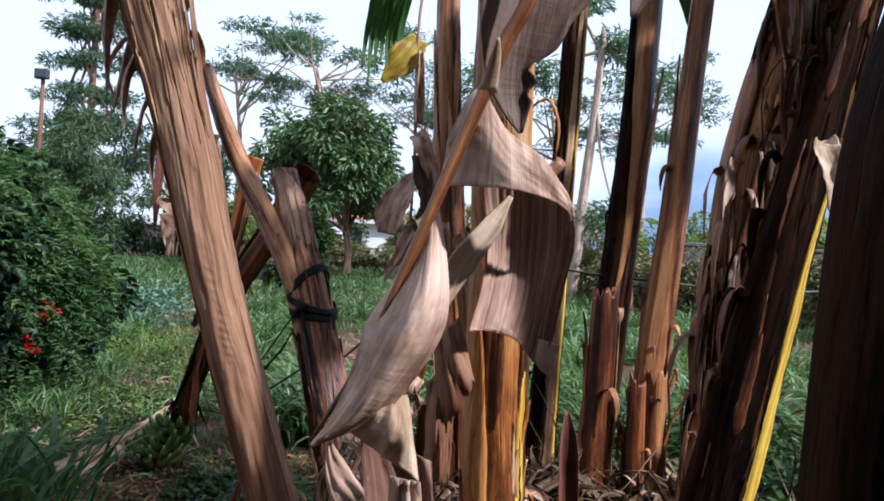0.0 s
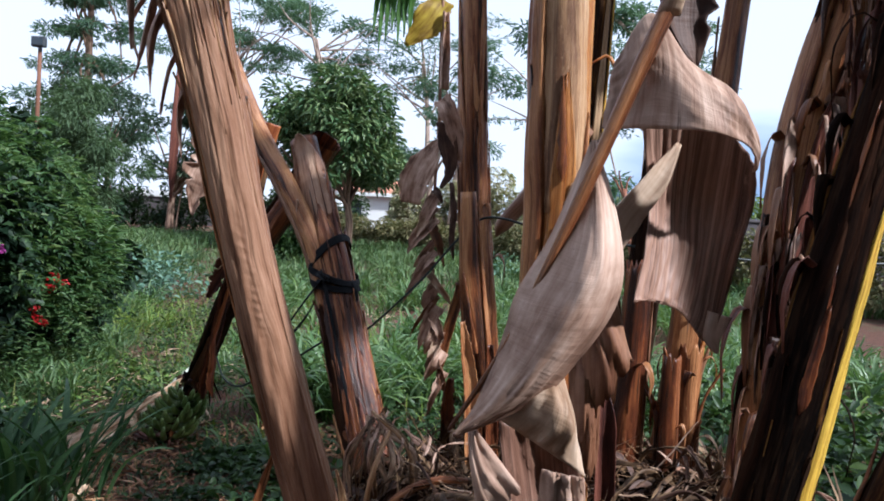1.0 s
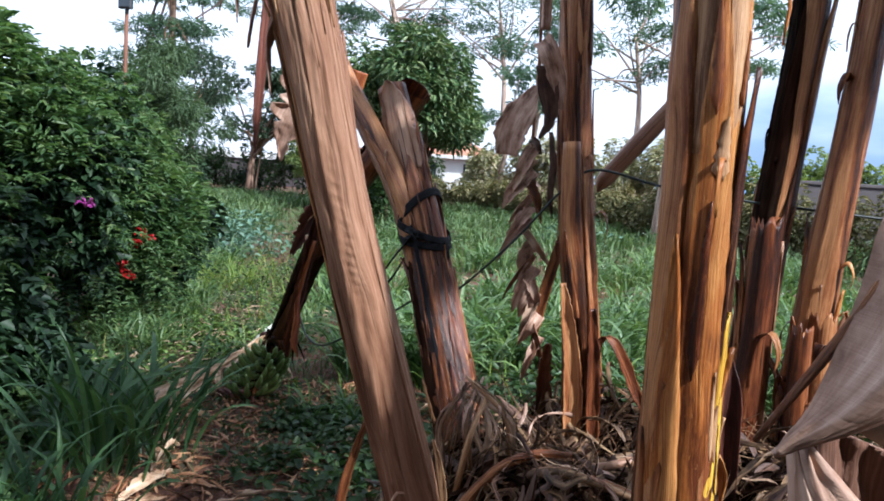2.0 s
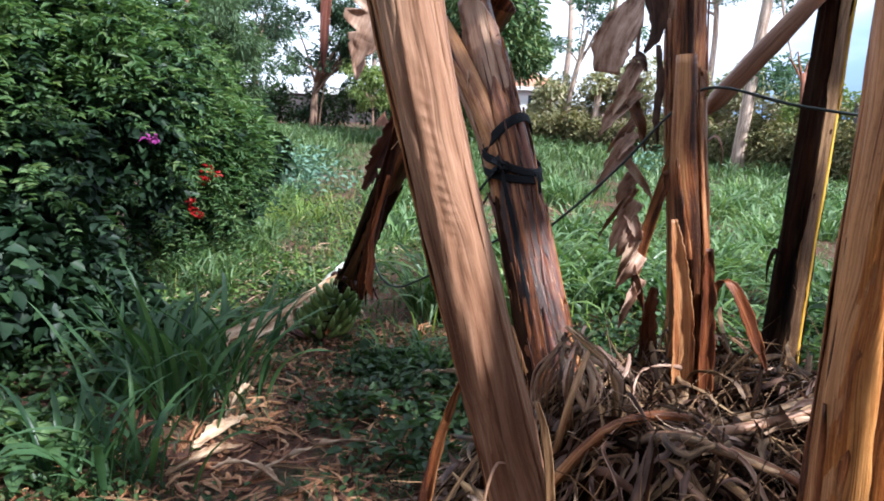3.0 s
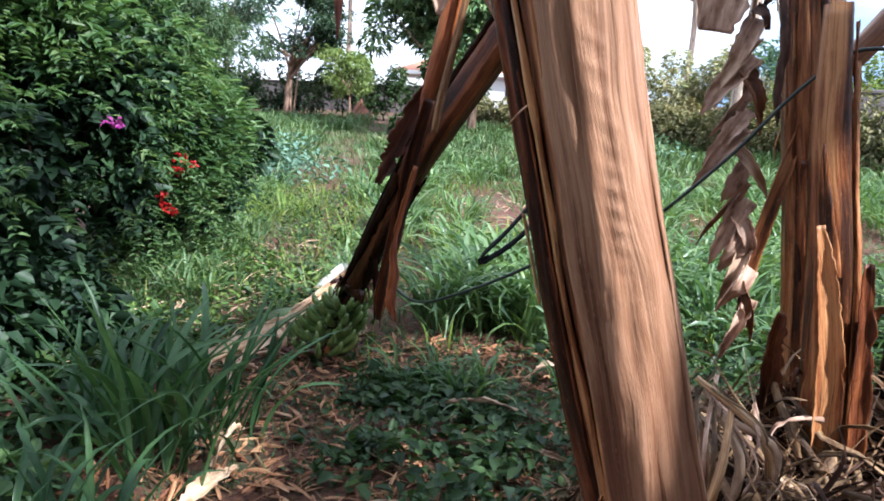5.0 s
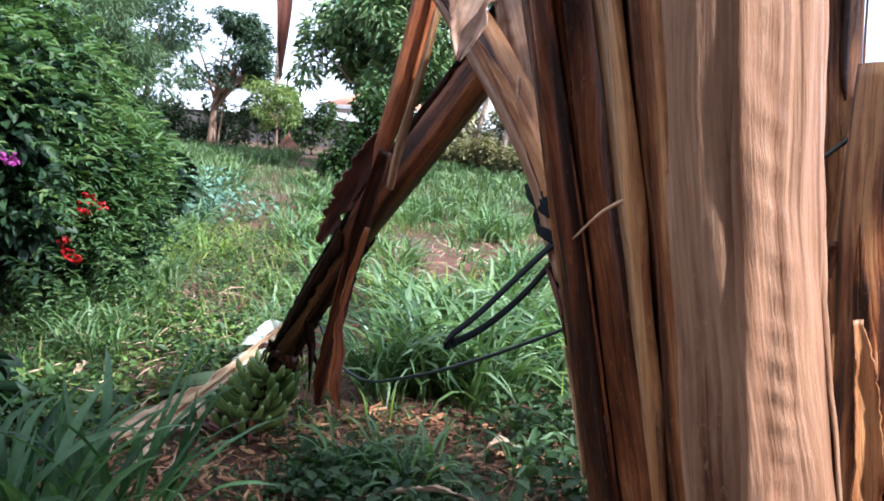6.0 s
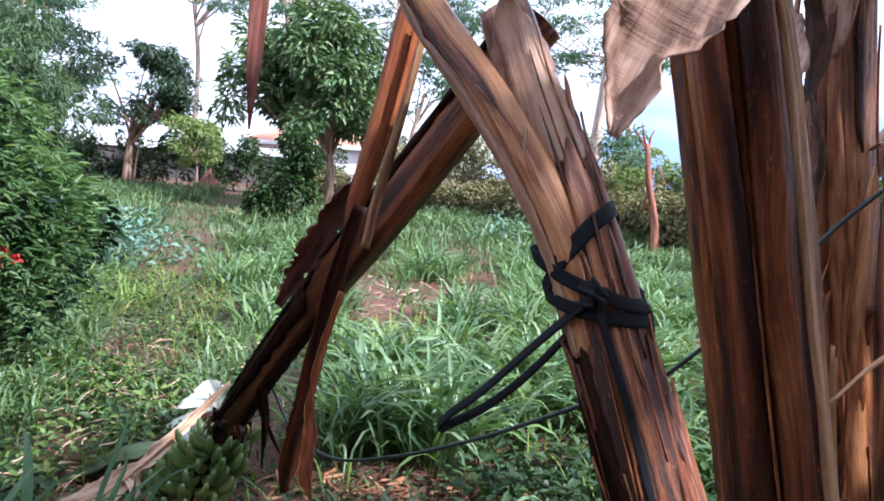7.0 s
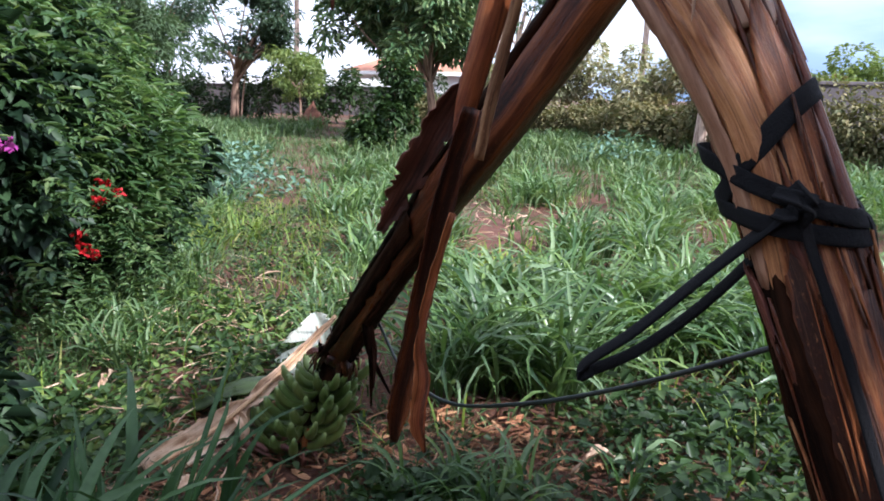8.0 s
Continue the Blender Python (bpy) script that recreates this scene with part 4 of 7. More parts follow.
# fallen plant whose bunch lies on the ground
fallen = [(-0.78, 3.86, 1.98), (-0.94, 4.0, 1.74), (-1.205, 4.1, 1.357), (-1.43, 4.4, 1.03), (-1.63, 4.72, 0.72), (-1.74, 4.90, 0.54), (-1.80, 4.99, 0.44)]
pseudostem("fallen_banana_plant", fallen, [0.07, 0.068, 0.062, 0.055, 0.054, 0.056, 0.055], STEM_DEEP, [STEM_DEEP, STEM_PURPLE, STEM_ROT_SHADE], 31, "fallen dark red-brown banana stem ending at a green bunch", 3, flags=3, wraps=((4.0, 1.0, 0.45, 1.0, STEM_ROT_SHADE), (5.2, 0.9, 0.52, 1.0, STEM_ROT_SHADE), (2.9, 0.9, 0.5, 1.0, STEM_ROT_SHADE), (0.3, 1.0, 0.5, 1.0, STEM_ROT_SHADE)))

# ---- background trees, hedge and houses ----
def clump(cx, cy, cz, rx, rz, ry=None):
    return (cx, cy, cz, rx, ry or rx, rz)


def crown_of(cx, cy, cz, rx, rz, count, seed, spread=0.6, size=0.45):
    r = np.random.default_rng(seed)
    out = []
    for _ in range(count):
        v = r.normal(size=3)
        v /= np.linalg.norm(v)
        out.append(clump(cx + v[0] * rx * spread, cy + v[1] * rx * spread, cz + v[2] * rz * spread, rx * size * r.uniform(0.7, 1.2), rz * size * r.uniform(0.7, 1.2)))
    return out


tree("broad_tree", (-3.6, 23.0, 0.2), [(-3.6, 23, 0.1), (-3.5, 23, 1.2), (-3.7, 23, 2.4)], 0.16, crown_of(-4.2, 23, 3.85, 2.8, 2.05, 20, 1), (0.25, 0.34), 22000, MANGO, BARK, "dense dark green broad-leaved tree on a short trunk", 51)
tree("small_tree", (-11.6, 29.0, 0.3), [(-11.6, 29, 0.2), (-11.5, 29, 1.4), (-11.4, 29, 2.6)], 0.19, crown_of(-11.3, 29, 3.75, 2.0, 1.5, 16, 2, 0.85, 0.36), (0.17, 0.36), 9500, CROWN_GREY, BARK, "small tree with a brown double trunk and grey-green crown", 52, extra_limbs=([(-11.35, 29, 0.2), (-11.2, 29, 1.4), (-11.0, 29, 2.7)],))
tree("small_tree", (-8.9, 28.5, 0.3), [(-8.9, 28.5, 0.2), (-8.9, 28.5, 1.0), (-8.95, 28.5, 1.7)], 0.06, crown_of(-8.9, 28.5, 2.15, 1.35, 1.0, 12, 3, 0.85, 0.36), (0.16, 0.36), 3600, OLIVE, BARK, "young olive-green tree in front of the hedge", 53)
tree("small_tree", (-14.3, 30.0, 0.3), [(-14.3, 30, 0.2), (-14.5, 30, 2), (-14.9, 30, 3.8)], 0.12, crown_of(-15.3, 30, 4.6, 2.6, 1.8, 14, 4, 0.85, 0.34), (0.18, 0.3), 6500, CROWN_GREY, BARK, "slim tree with an open crown", 54)
tree("feathery_tree", (-10.6, 19.5, 0.2), [(-10.6, 19.5, 0.1), (-10.6, 19.5, 2.0), (-10.5, 19.5, 3.6)], 0.12, crown_of(-10.6, 19.5, 3.1, 2.1, 1.9, 14, 5), (0.20, 0.16), 19000, FEATHER, BARK, "feathery grey-green tree with fine drooping foliage", 55, droop=0.5, shell=0.3)
tree("tall_conifer", (-17.5, 34, 0.3), [(-17.5, 34, 0), (-17.6, 34, 6), (-17.5, 34, 13)], 0.25, [clump(-17.5 + s * (3.0 - 0.17 * z), 34, z, 1.6, 0.5) for z in (4.5, 6.2, 7.6, 9.2, 10.8, 12.2) for s in (-0.8, -0.1, 0.8)], (0.30, 0.2), 12000, AIRY, BARK, "tall tree with layered feathery branches", 56, droop=0.1, shell=0.2)
for i, (x, y, h, w, s) in enumerate([(-8.5, 42, 15.5, 4.6, 61), (-14.5, 46, 16, 5.0, 62), (-2.5, 44, 15, 4.2, 63), (5.0, 42, 13.5, 4.4, 64), (9.5, 40, 14.0, 4.0, 65)]):
    r_ = np.random.default_rng(s)
    cl = [clump(x + r_.uniform(-w, w), y + r_.uniform(-2, 2), h - 3.4 + r_.uniform(-3.2, 2.2), r_.uniform(1.0, 1.9), r_.uniform(0.35, 0.6)) for _ in range(15)]
    tree("airy_tree", (x, y, 0.3), [(x, y, -0.5), (x + 0.3, y, h * 0.4), (x - 0.2, y, h * 0.72)], 0.2, cl, (0.30, 0.22), 2200 if i in (2, 3) else 5600, AIRY, BARK_PALE, "tall open tree with flat layers of fine foliage against the sky", s, droop=0.1, shell=0.15)
tree("tall_tree", (3.0, 19.4, 0.2), [(3.0, 19.4, 0.1), (3.15, 19.4, 2.5), (3.35, 19.4, 5.0), (3.5, 19.4, 7.5)], 0.17, [clump(3.3 + dx, 19.4 + dy, z, 0.9, 0.5) for dx, dy, z in ((-1.6, 0, 6.3), (0.9, 0.4, 7.0), (-0.5, -0.4, 7.8), (1.8, 0, 6.0), (0.75, 0, 2.55))], (0.22, 0.2), 3200, AIRY, BARK_PALE, "tall slim tree with a bare pale trunk", 57)
for i, (x, h) in enumerate(((-1.7, 4.6), (-0.5, 7.2))):
    tree("pale_tree", (x, 31, 0.3), [(x, 31, 0), (x + 0.25, 31, h * 0.5), (x + 0.75, 31, h)], 0.15, [clump(x + 0.7 + dx, 31, h + dz, 1.1, 0.5) for dx, dz in ((-1.3, -0.4), (0.4, 0.4), (1.3, -0.1), (0, 1.2))], (0.22, 0.24), 2600, AIRY, BARK_PALE, "young tree with a pale bare trunk behind the hedge", 58 + i)
# broken red stub of a small tree
stub = thing("tree_stub", (4.0, 16.9, 0.15), "dead reddish stub of a small tree with a few twigs", "tree stub")
limb(stub, [(4.0, 16.9, 0.05), (3.92, 16.9, 0.9), (3.72, 16.9, 1.7), (3.62, 16.9, 2.45)], 0.10, 0.05, BARK_RED, "trunk", 8, 12, 5)
for k, e in enumerate([(3.3, 16.9, 2.75), (3.45, 16.8, 2.85), (3.75, 16.9, 2.75), (4.1, 16.9, 1.6)]):
    limb(stub, [(3.66, 16.9, 2.2 if k < 3 else 1.1), ((3.6 + e[0]) / 2, 16.9, (2.4 + e[2]) / 2), e], 0.03, 0.012, BARK_RED, "twig", 6, 6, 9 + k)


def bush(name, base, ell, leaf, count, mat, label, seed, category="bush", group="", shell=0.7):
    """A bush: stems and a skin of leaves over several rounded masses."""
    r = np.random.default_rng(seed)
    root = thing(name, base, label, category, group)
    ell = np.array(ell, float)
    for i, e in enumerate(ell):
        limb(root, [(e[0] + r.uniform(-0.2, 0.2), e[1], base[2] - 0.02), (e[0], e[1] + 0.05, (base[2] + e[2]) / 2), tuple(e[:3])], 0.03, 0.012, BARK, "branch", 6, 6, seed + i)
    cs, rs = [], []
    for e in ell:
        for _ in range(10):
            o = r.normal(size=3)
            o /= np.linalg.norm(o)
            cs.append(e[:3] + o * e[3:] * r.uniform(0.5, 0.85))
            rs.append(e[3:] * r.uniform(0.28, 0.48))
    p, v = leaf_cloud(count, cs, rs, seed, shell)
    keep = p[:, 2] > base[2] + 0.02
    p, v = p[keep], v[keep]
    n = len(p)
    ln = leaf[0] * r.uniform(0.45, 1.4, n)
    lv, lf = leaves_mesh(p, ln, ln * leaf[1], np.arctan2(v[:, 1], v[:, 0]) + r.normal(0, 0.7, n), v[:, 2] * 0.4 - 0.35 + r.normal(0, 0.35, n), r.normal(0, 0.5, n))
    put("foliage", lv, lf, mat, root)
    return root


def hedge_run(x0, y0, x1, y1, h, n, seed):
    t = np.linspace(0, 1, n)
    r = np.random.default_rng(seed)
    return [(x0 + (x1 - x0) * s, y0 + (y1 - y0) * s, h * 0.5 * r.uniform(0.85, 1.1) + 0.2, 0.75, 0.7, h * 0.55 * r.uniform(0.85, 1.15)) for s in t]


bush("hedge", (-2, 27, 0.25), hedge_run(-4.5, 28.0, 1.2, 24.0, 1.25, 11, 1), (0.12, 0.55), 17000, HEDGE, "brownish-green clipped boundary hedge", 71, "hedge", "hedges")
bush("hedge", (3, 20, 0.15), hedge_run(1.4, 23.0, 4.6, 18.2, 1.3, 10, 2), (0.11, 0.55), 16000, HEDGE, "brownish-green clipped boundary hedge", 72, "hedge", "hedges")
bush("hedge", (6, 16, 0.1), hedge_run(4.6, 17.6, 9.0, 13.5, 1.6, 11, 3), (0.10, 0.55), 18000, HEDGE, "tall dark boundary hedge", 73, "hedge", "hedges")
bush("hedge", (-9, 30.5, 0.3), hedge_run(-17, 32, -4.5, 29.0, 2.1, 14, 4), (0.16, 0.45), 14000, WEED, "dark green overgrown hedge under the trees", 74, "hedge", "hedges")
bush("pale_bush", (0.8, 31, 0.3), [(-2.0, 31.5, 1.8, 1.3, 1.0, 1.2), (-0.2, 31, 2.0, 1.4, 1.0, 1.4), (1.6, 31, 2.3, 1.6, 1.0, 1.4), (3.4, 30, 2.1, 1.5, 1, 1.3), (5.4, 29, 2.1, 1.6, 1, 1.4)], (0.17, 0.5), 19000, BLOSSOM, "pale blossoming bushes behind the hedge", 75)
bush("pale_bush", (8, 25, 0.2), [(6.4, 25, 1.7, 1.5, 1, 1.2), (8.5, 24, 1.8, 1.6, 1, 1.2), (10.5, 23, 1.8, 1.6, 1, 1.3), (13, 22, 2.0, 1.8, 1, 1.5)], (0.15, 0.5), 16000, OLIVE, "olive-green bushes behind the hedge", 76)
bush("leafy_shrub", (-3.9, 18.2, 0.15), [(-3.9, 18.2, 0.8, 0.6, 0.5, 0.8), (-3.75, 18.2, 1.5, 0.5, 0.4, 0.7), (-4.3, 18.3, 0.6, 0.45, 0.4, 0.5)], (0.13, 0.5), 5000, WEED, "leafy green shrub beside the broad tree", 77)
bush("undergrowth", (-15, 24, 0.25), [(-13.5, 27, 0.8, 1.2, 0.8, 0.9), (-15.8, 26, 1.0, 1.5, 0.8, 1.1), (-12.0, 29.6, 0.7, 0.9, 0.6, 0.7), (-18, 25, 1.2, 1.6, 1, 1.4), (-20.5, 24, 1.3, 1.6, 1, 1.5)], (0.17, 0.45), 6500, BUSH, "dark undergrowth below the trees", 78)

def soil_mound(name, at, rx, h, mat, label, category, seed):
    """A low heap of earth with an uneven skin, set into the ground."""
    n, k = 12, 28
    rr = np.linspace(0, 1, n)[:, None]
    th = np.linspace(0, 2 * np.pi, k, endpoint=False)[None, :]
    z = h * (1 - rr ** 1.6) * (1 + 0.25 * wobble(np.cos(th) * 2 + rr * 3, np.sin(th) * 2, seed)) - 0.05 * rr
    e = 1 + 0.15 * np.sin(3 * th + seed)
    v = np.stack([at[0] + rx * rr * e * np.cos(th), at[1] + rx * rr * e * np.sin(th), at[2] + z + 0 * th], -1).reshape(-1, 3)
    ob = put(name, v, grid_faces(n, k, True), mat, at=at)
    return tagged(ob, label, category)


soil_mound("soil_mound", (-8.2, 27.6, 0.26), 0.55, 0.75, SOIL_RED, "mound of bare red soil at the garden's far edge", "mound", 3)


def box(parent, name, x0, x1, y0, y1, z0, z1, mat, label=""):
    v = np.array([(x, y, z) for x in (x0, x1) for y in (y0, y1) for z in (z0, z1)], float)
    f = np.array([[0, 1, 3, 2], [4, 6, 7, 5], [0, 4, 5, 1], [2, 3, 7, 6], [0, 2, 6, 4], [1, 5, 7, 3]])
    ob = put(name, v, f, mat, parent, label, smooth=False)
    bv = ob.modifiers.new("edge", "BEVEL")
    bv.width, bv.segments = 0.02, 1
    return ob


def house(at, w, d, h, rise, wall_mat, roof_mat, label):
    """A low house: walls, hipped roof with a thick eaves board, windows with frame and pane."""
    x, y, z = at
    root = thing("house", at, label, "house")
    box(root, "wall", x - w / 2, x + w / 2, y - d / 2, y + d / 2, z - 0.6, z + h, wall_mat)
    o = 0.5
    a = [(x - w / 2 - o, y - d / 2 - o, z + h), (x + w / 2 + o, y - d / 2 - o, z + h), (x + w / 2 + o, y + d / 2 + o, z + h), (x - w / 2 - o, y + d / 2 + o, z + h)]
    b = [(x - w / 2 + d / 2, y, z + h + rise), (x + w / 2 - d / 2, y, z + h + rise)]
    put("roof", a + b, [np.array([[0, 1, 5, 4], [2, 3, 4, 5], [3, 2, 1, 0]]), np.array([[1, 2, 5], [3, 0, 4]])], roof_mat, root, smooth=False, thick=0.08)
    box(root, "fascia", x - w / 2 - o, x + w / 2 + o, y - d / 2 - o - 0.04, y - d / 2 - o, z + h - 0.22, z + h + 0.02, WALL_WHITE)
    for i in range(3):
        cx = x - w / 2 + w * (i + 0.5) / 3
        win = box(root, "window", cx - 0.6, cx + 0.6, y - d / 2 - 0.05, y - d / 2 + 0.02, z + 0.9, z + h - 0.5, METAL)
        box(win, "pane", cx - 0.54, cx + 0.54, y - d / 2 - 0.06, y - d / 2 - 0.052, z + 0.96, z + h - 0.56, GLASS_DARK)
    return root


house((-7.2, 52, 0.3), 9, 6, 2.5, 1.4, WALL_WHITE, ROOF_RED, "white rendered bungalow with an orange clay tile roof behind the trees")
garden_wall = thing("garden_wall", (-14, 37, 0.2), "long low pale garden wall with a dark base behind the hedge", "wall", "", "structure")
box(garden_wall, "wall_panel", -24, -6, 36.9, 37.1, -0.5, 1.75, WALL_DARK)
box(garden_wall, "coping", -24, -6, 36.8, 37.2, 1.75, 2.1, WALL_WHITE)
side_wall = thing("side_wall", (13, 21, 0.1), "long dark stone boundary wall", "wall", "", "structure")
box(side_wall, "wall_panel", 6, 26, 21.0, 21.25, -0.3, 1.9, WALL_DARK)
box(side_wall, "coping", 6, 26, 20.95, 21.3, 1.9, 2.0, WALL_DARK)

flood = thing("flood_light", (-10.2, 17.0, 0.2), "small square flood light on a rusty pole above the bushes", "lamp")
limb(flood, [(-10.15, 17.2, 0.1), (-10.1, 17.2, 2.5), (-10.05, 17.2, 5.0)], 0.05, 0.045, RUST, "pole", 8, 5, 1)
box(flood, "lamp_head", -10.2, -9.88, 17.05, 17.2, 5.0, 5.24, METAL)
box(flood, "lamp_glass", -10.17, -9.91, 17.035, 17.05, 5.03, 5.21, GLASS_DARK)
box(flood, "bracket", -10.08, -10.0, 17.15, 17.22, 4.9, 5.02, METAL)

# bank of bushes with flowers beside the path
# leaf colour is darkened to carry the shade on the bush's front
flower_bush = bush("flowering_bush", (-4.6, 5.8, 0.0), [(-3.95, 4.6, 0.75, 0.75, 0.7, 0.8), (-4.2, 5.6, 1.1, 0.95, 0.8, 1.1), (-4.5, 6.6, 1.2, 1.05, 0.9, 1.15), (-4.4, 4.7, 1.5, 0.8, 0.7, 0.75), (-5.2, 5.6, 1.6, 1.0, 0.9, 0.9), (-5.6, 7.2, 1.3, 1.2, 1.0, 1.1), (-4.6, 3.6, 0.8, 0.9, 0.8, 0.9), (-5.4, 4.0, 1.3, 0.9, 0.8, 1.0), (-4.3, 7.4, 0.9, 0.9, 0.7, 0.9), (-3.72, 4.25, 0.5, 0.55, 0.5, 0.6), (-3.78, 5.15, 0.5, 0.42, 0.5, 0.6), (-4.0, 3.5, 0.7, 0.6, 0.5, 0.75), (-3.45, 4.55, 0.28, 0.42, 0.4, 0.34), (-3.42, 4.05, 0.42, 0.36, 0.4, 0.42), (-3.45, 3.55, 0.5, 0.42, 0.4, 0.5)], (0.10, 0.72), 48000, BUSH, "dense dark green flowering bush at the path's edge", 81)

# unseen bushes added to close the garden behind the walk and cut sky light
for k in range(7):
    x = -9.0 + 2.6 * k
    bush("unseen_thicket", (x, -3.2, 0.0), [(x, -3.2, 1.2, 1.5, 0.9, 1.4), (x + 0.5, -3.4, 3.0, 1.6, 0.9, 1.5), (x - 0.4, -3.3, 4.6, 1.4, 0.9, 1.2)], (0.36, 0.5), 2400, BUSH, "unseen tall dark green bushes added to close the garden and cut light", 500 + k, "bush", "thickets")

r_ = np.random.default_rng(88)
fp, fv = leaf_cloud(15000, [(-4.15, 6.5, 1.75), (-4.3, 7.2, 1.6), (-4.6, 6.0, 2.1), (-3.8, 6.3, 1.3), (-4.9, 5.2, 2.3), (-3.75, 6.6, 0.85), (-4.0, 5.8, 1.95), (-3.7, 6.9, 1.15), (-4.5, 4.9, 2.15), (-3.75, 5.3, 1.75), (-4.1, 4.4, 2.0), (-4.7, 4.4, 2.35), (-4.3, 5.3, 2.25)], [0.55, 0.6, 0.5, 0.42, 0.45, 0.42, 0.38, 0.45, 0.35, 0.3, 0.35, 0.4, 0.4], 88, 0.55)
fl = r_.uniform(0.07, 0.14, len(fp))
lv, lf = leaves_mesh(fp, fl, fl * 0.24, np.arctan2(fv[:, 1], fv[:, 0]) + r_.normal(0, 0.6, len(fp)), r_.normal(0.0, 0.4, len(fp)), r_.normal(0, 0.4, len(fp)))
tagged(put("fern_spray", lv, lf, BUSH_LIGHT, flower_bush, "lighter feathery foliage, sun put into its colour"), kind="stuff")


def shoots(root, name, n, ell, mat, leaf, seed, reach, low=0.3):
    """Arching shoots with pairs of leaflets that stand out from a bush."""
    r = np.random.default_rng(seed)
    p, l_, h_, t_ = [], [], [], []
    ell = np.asarray(ell, float)
    for _ in range(n):
        e = ell[r.integers(len(ell))]
        v = r.normal(size=3)
        v[1] = -abs(v[1]) * 0.8
        v[0] = abs(v[0]) * 0.7 + 0.1
        v /= np.linalg.norm(v)
        b = e[:3] + v * e[3:] * 0.9
        if b[2] < low:
            continue
        out = v + np.array([0.2, -0.2, 0.5]) + r.normal(0, 0.35, 3)
        out /= np.linalg.norm(out)
        ln = r.uniform(*reach)
        for q in np.linspace(0.15, 1.0, 9):
            c = b + out * ln * q + np.array([0, 0, -0.6 * ln * q * q])
            for sg in (-1, 1):
                p.append(c)
                h_.append(math.atan2(out[1], out[0]) + sg * r.uniform(0.6, 1.1))
                t_.append(r.normal(-0.1, 0.3))
                l_.append(leaf[0] * r.uniform(0.6, 1.2) * (1.1 - 0.5 * q))
    p, l_ = np.array(p), np.array(l_)
    lv, lf = leaves_mesh(p, l_, l_ * leaf[1], np.array(h_), np.array(t_), r.normal(0, 0.4, len(p)))
    return tagged(put(name, lv, lf, mat, root), kind="stuff")


EDGE = [(-4.2, 5.6, 1.1, 0.95, 0.8, 1.1), (-4.5, 6.6, 1.2, 1.05, 0.9, 1.15), (-4.4, 4.7, 1.5, 0.8, 0.7, 0.75), (-3.95, 4.6, 0.75, 0.75, 0.7, 0.8), (-4.3, 7.4, 0.9, 0.9, 0.7, 0.9)]
# light green shoots, their colour raised for the sun on the bush's top
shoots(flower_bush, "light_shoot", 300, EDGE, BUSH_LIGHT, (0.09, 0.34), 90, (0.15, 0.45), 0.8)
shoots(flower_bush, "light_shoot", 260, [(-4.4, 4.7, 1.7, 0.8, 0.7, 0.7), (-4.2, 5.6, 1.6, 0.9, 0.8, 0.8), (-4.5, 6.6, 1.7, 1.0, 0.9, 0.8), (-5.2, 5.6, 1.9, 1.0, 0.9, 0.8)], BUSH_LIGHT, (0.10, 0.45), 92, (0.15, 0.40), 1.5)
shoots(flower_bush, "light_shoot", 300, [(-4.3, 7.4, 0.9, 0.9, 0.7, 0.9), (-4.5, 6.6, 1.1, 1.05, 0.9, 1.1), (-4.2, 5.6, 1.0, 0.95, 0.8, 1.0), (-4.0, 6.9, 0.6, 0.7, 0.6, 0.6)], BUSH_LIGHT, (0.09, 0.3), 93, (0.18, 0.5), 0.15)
shoots(flower_bush, "dark_shoot", 200, EDGE, BUSH, (0.10, 0.6), 91, (0.12, 0.35), 0.25)

# ---- grass, weeds and crops ----
def tufts(name, centres, per, spread, length, width, mat, label, seed, lean=(0.05, 0.9), curve=1.2, category="grass", segs=4):
    r = np.random.default_rng(seed)
    centres = np.asarray(centres, float)
    n = len(centres) * per
    c = np.repeat(centres, per, 0)
    x = c[:, 0] + r.normal(0, spread, n)
    y = c[:, 1] + r.normal(0, spread, n)
    base = np.stack([x, y, gz(x, y) - 0.01 + (c[:, 2] if c.shape[1] > 2 else 0)], -1)
    yaw = np.arctan2(y - c[:, 1], x - c[:, 0]) + r.normal(0, 0.7, n)
    return blades(name, base, r.uniform(*length, n), r.uniform(*width, n), yaw, r.uniform(*lean, n), mat, label, category, segs, curve)


def scatter(n, x0, x1, y0, y1, seed, ok=None):
    r = np.random.default_rng(seed)
    p = np.stack([r.uniform(x0, x1, n), r.uniform(y0, y1, n)], -1)
    return p[ok(p[:, 0], p[:, 1])] if ok else p


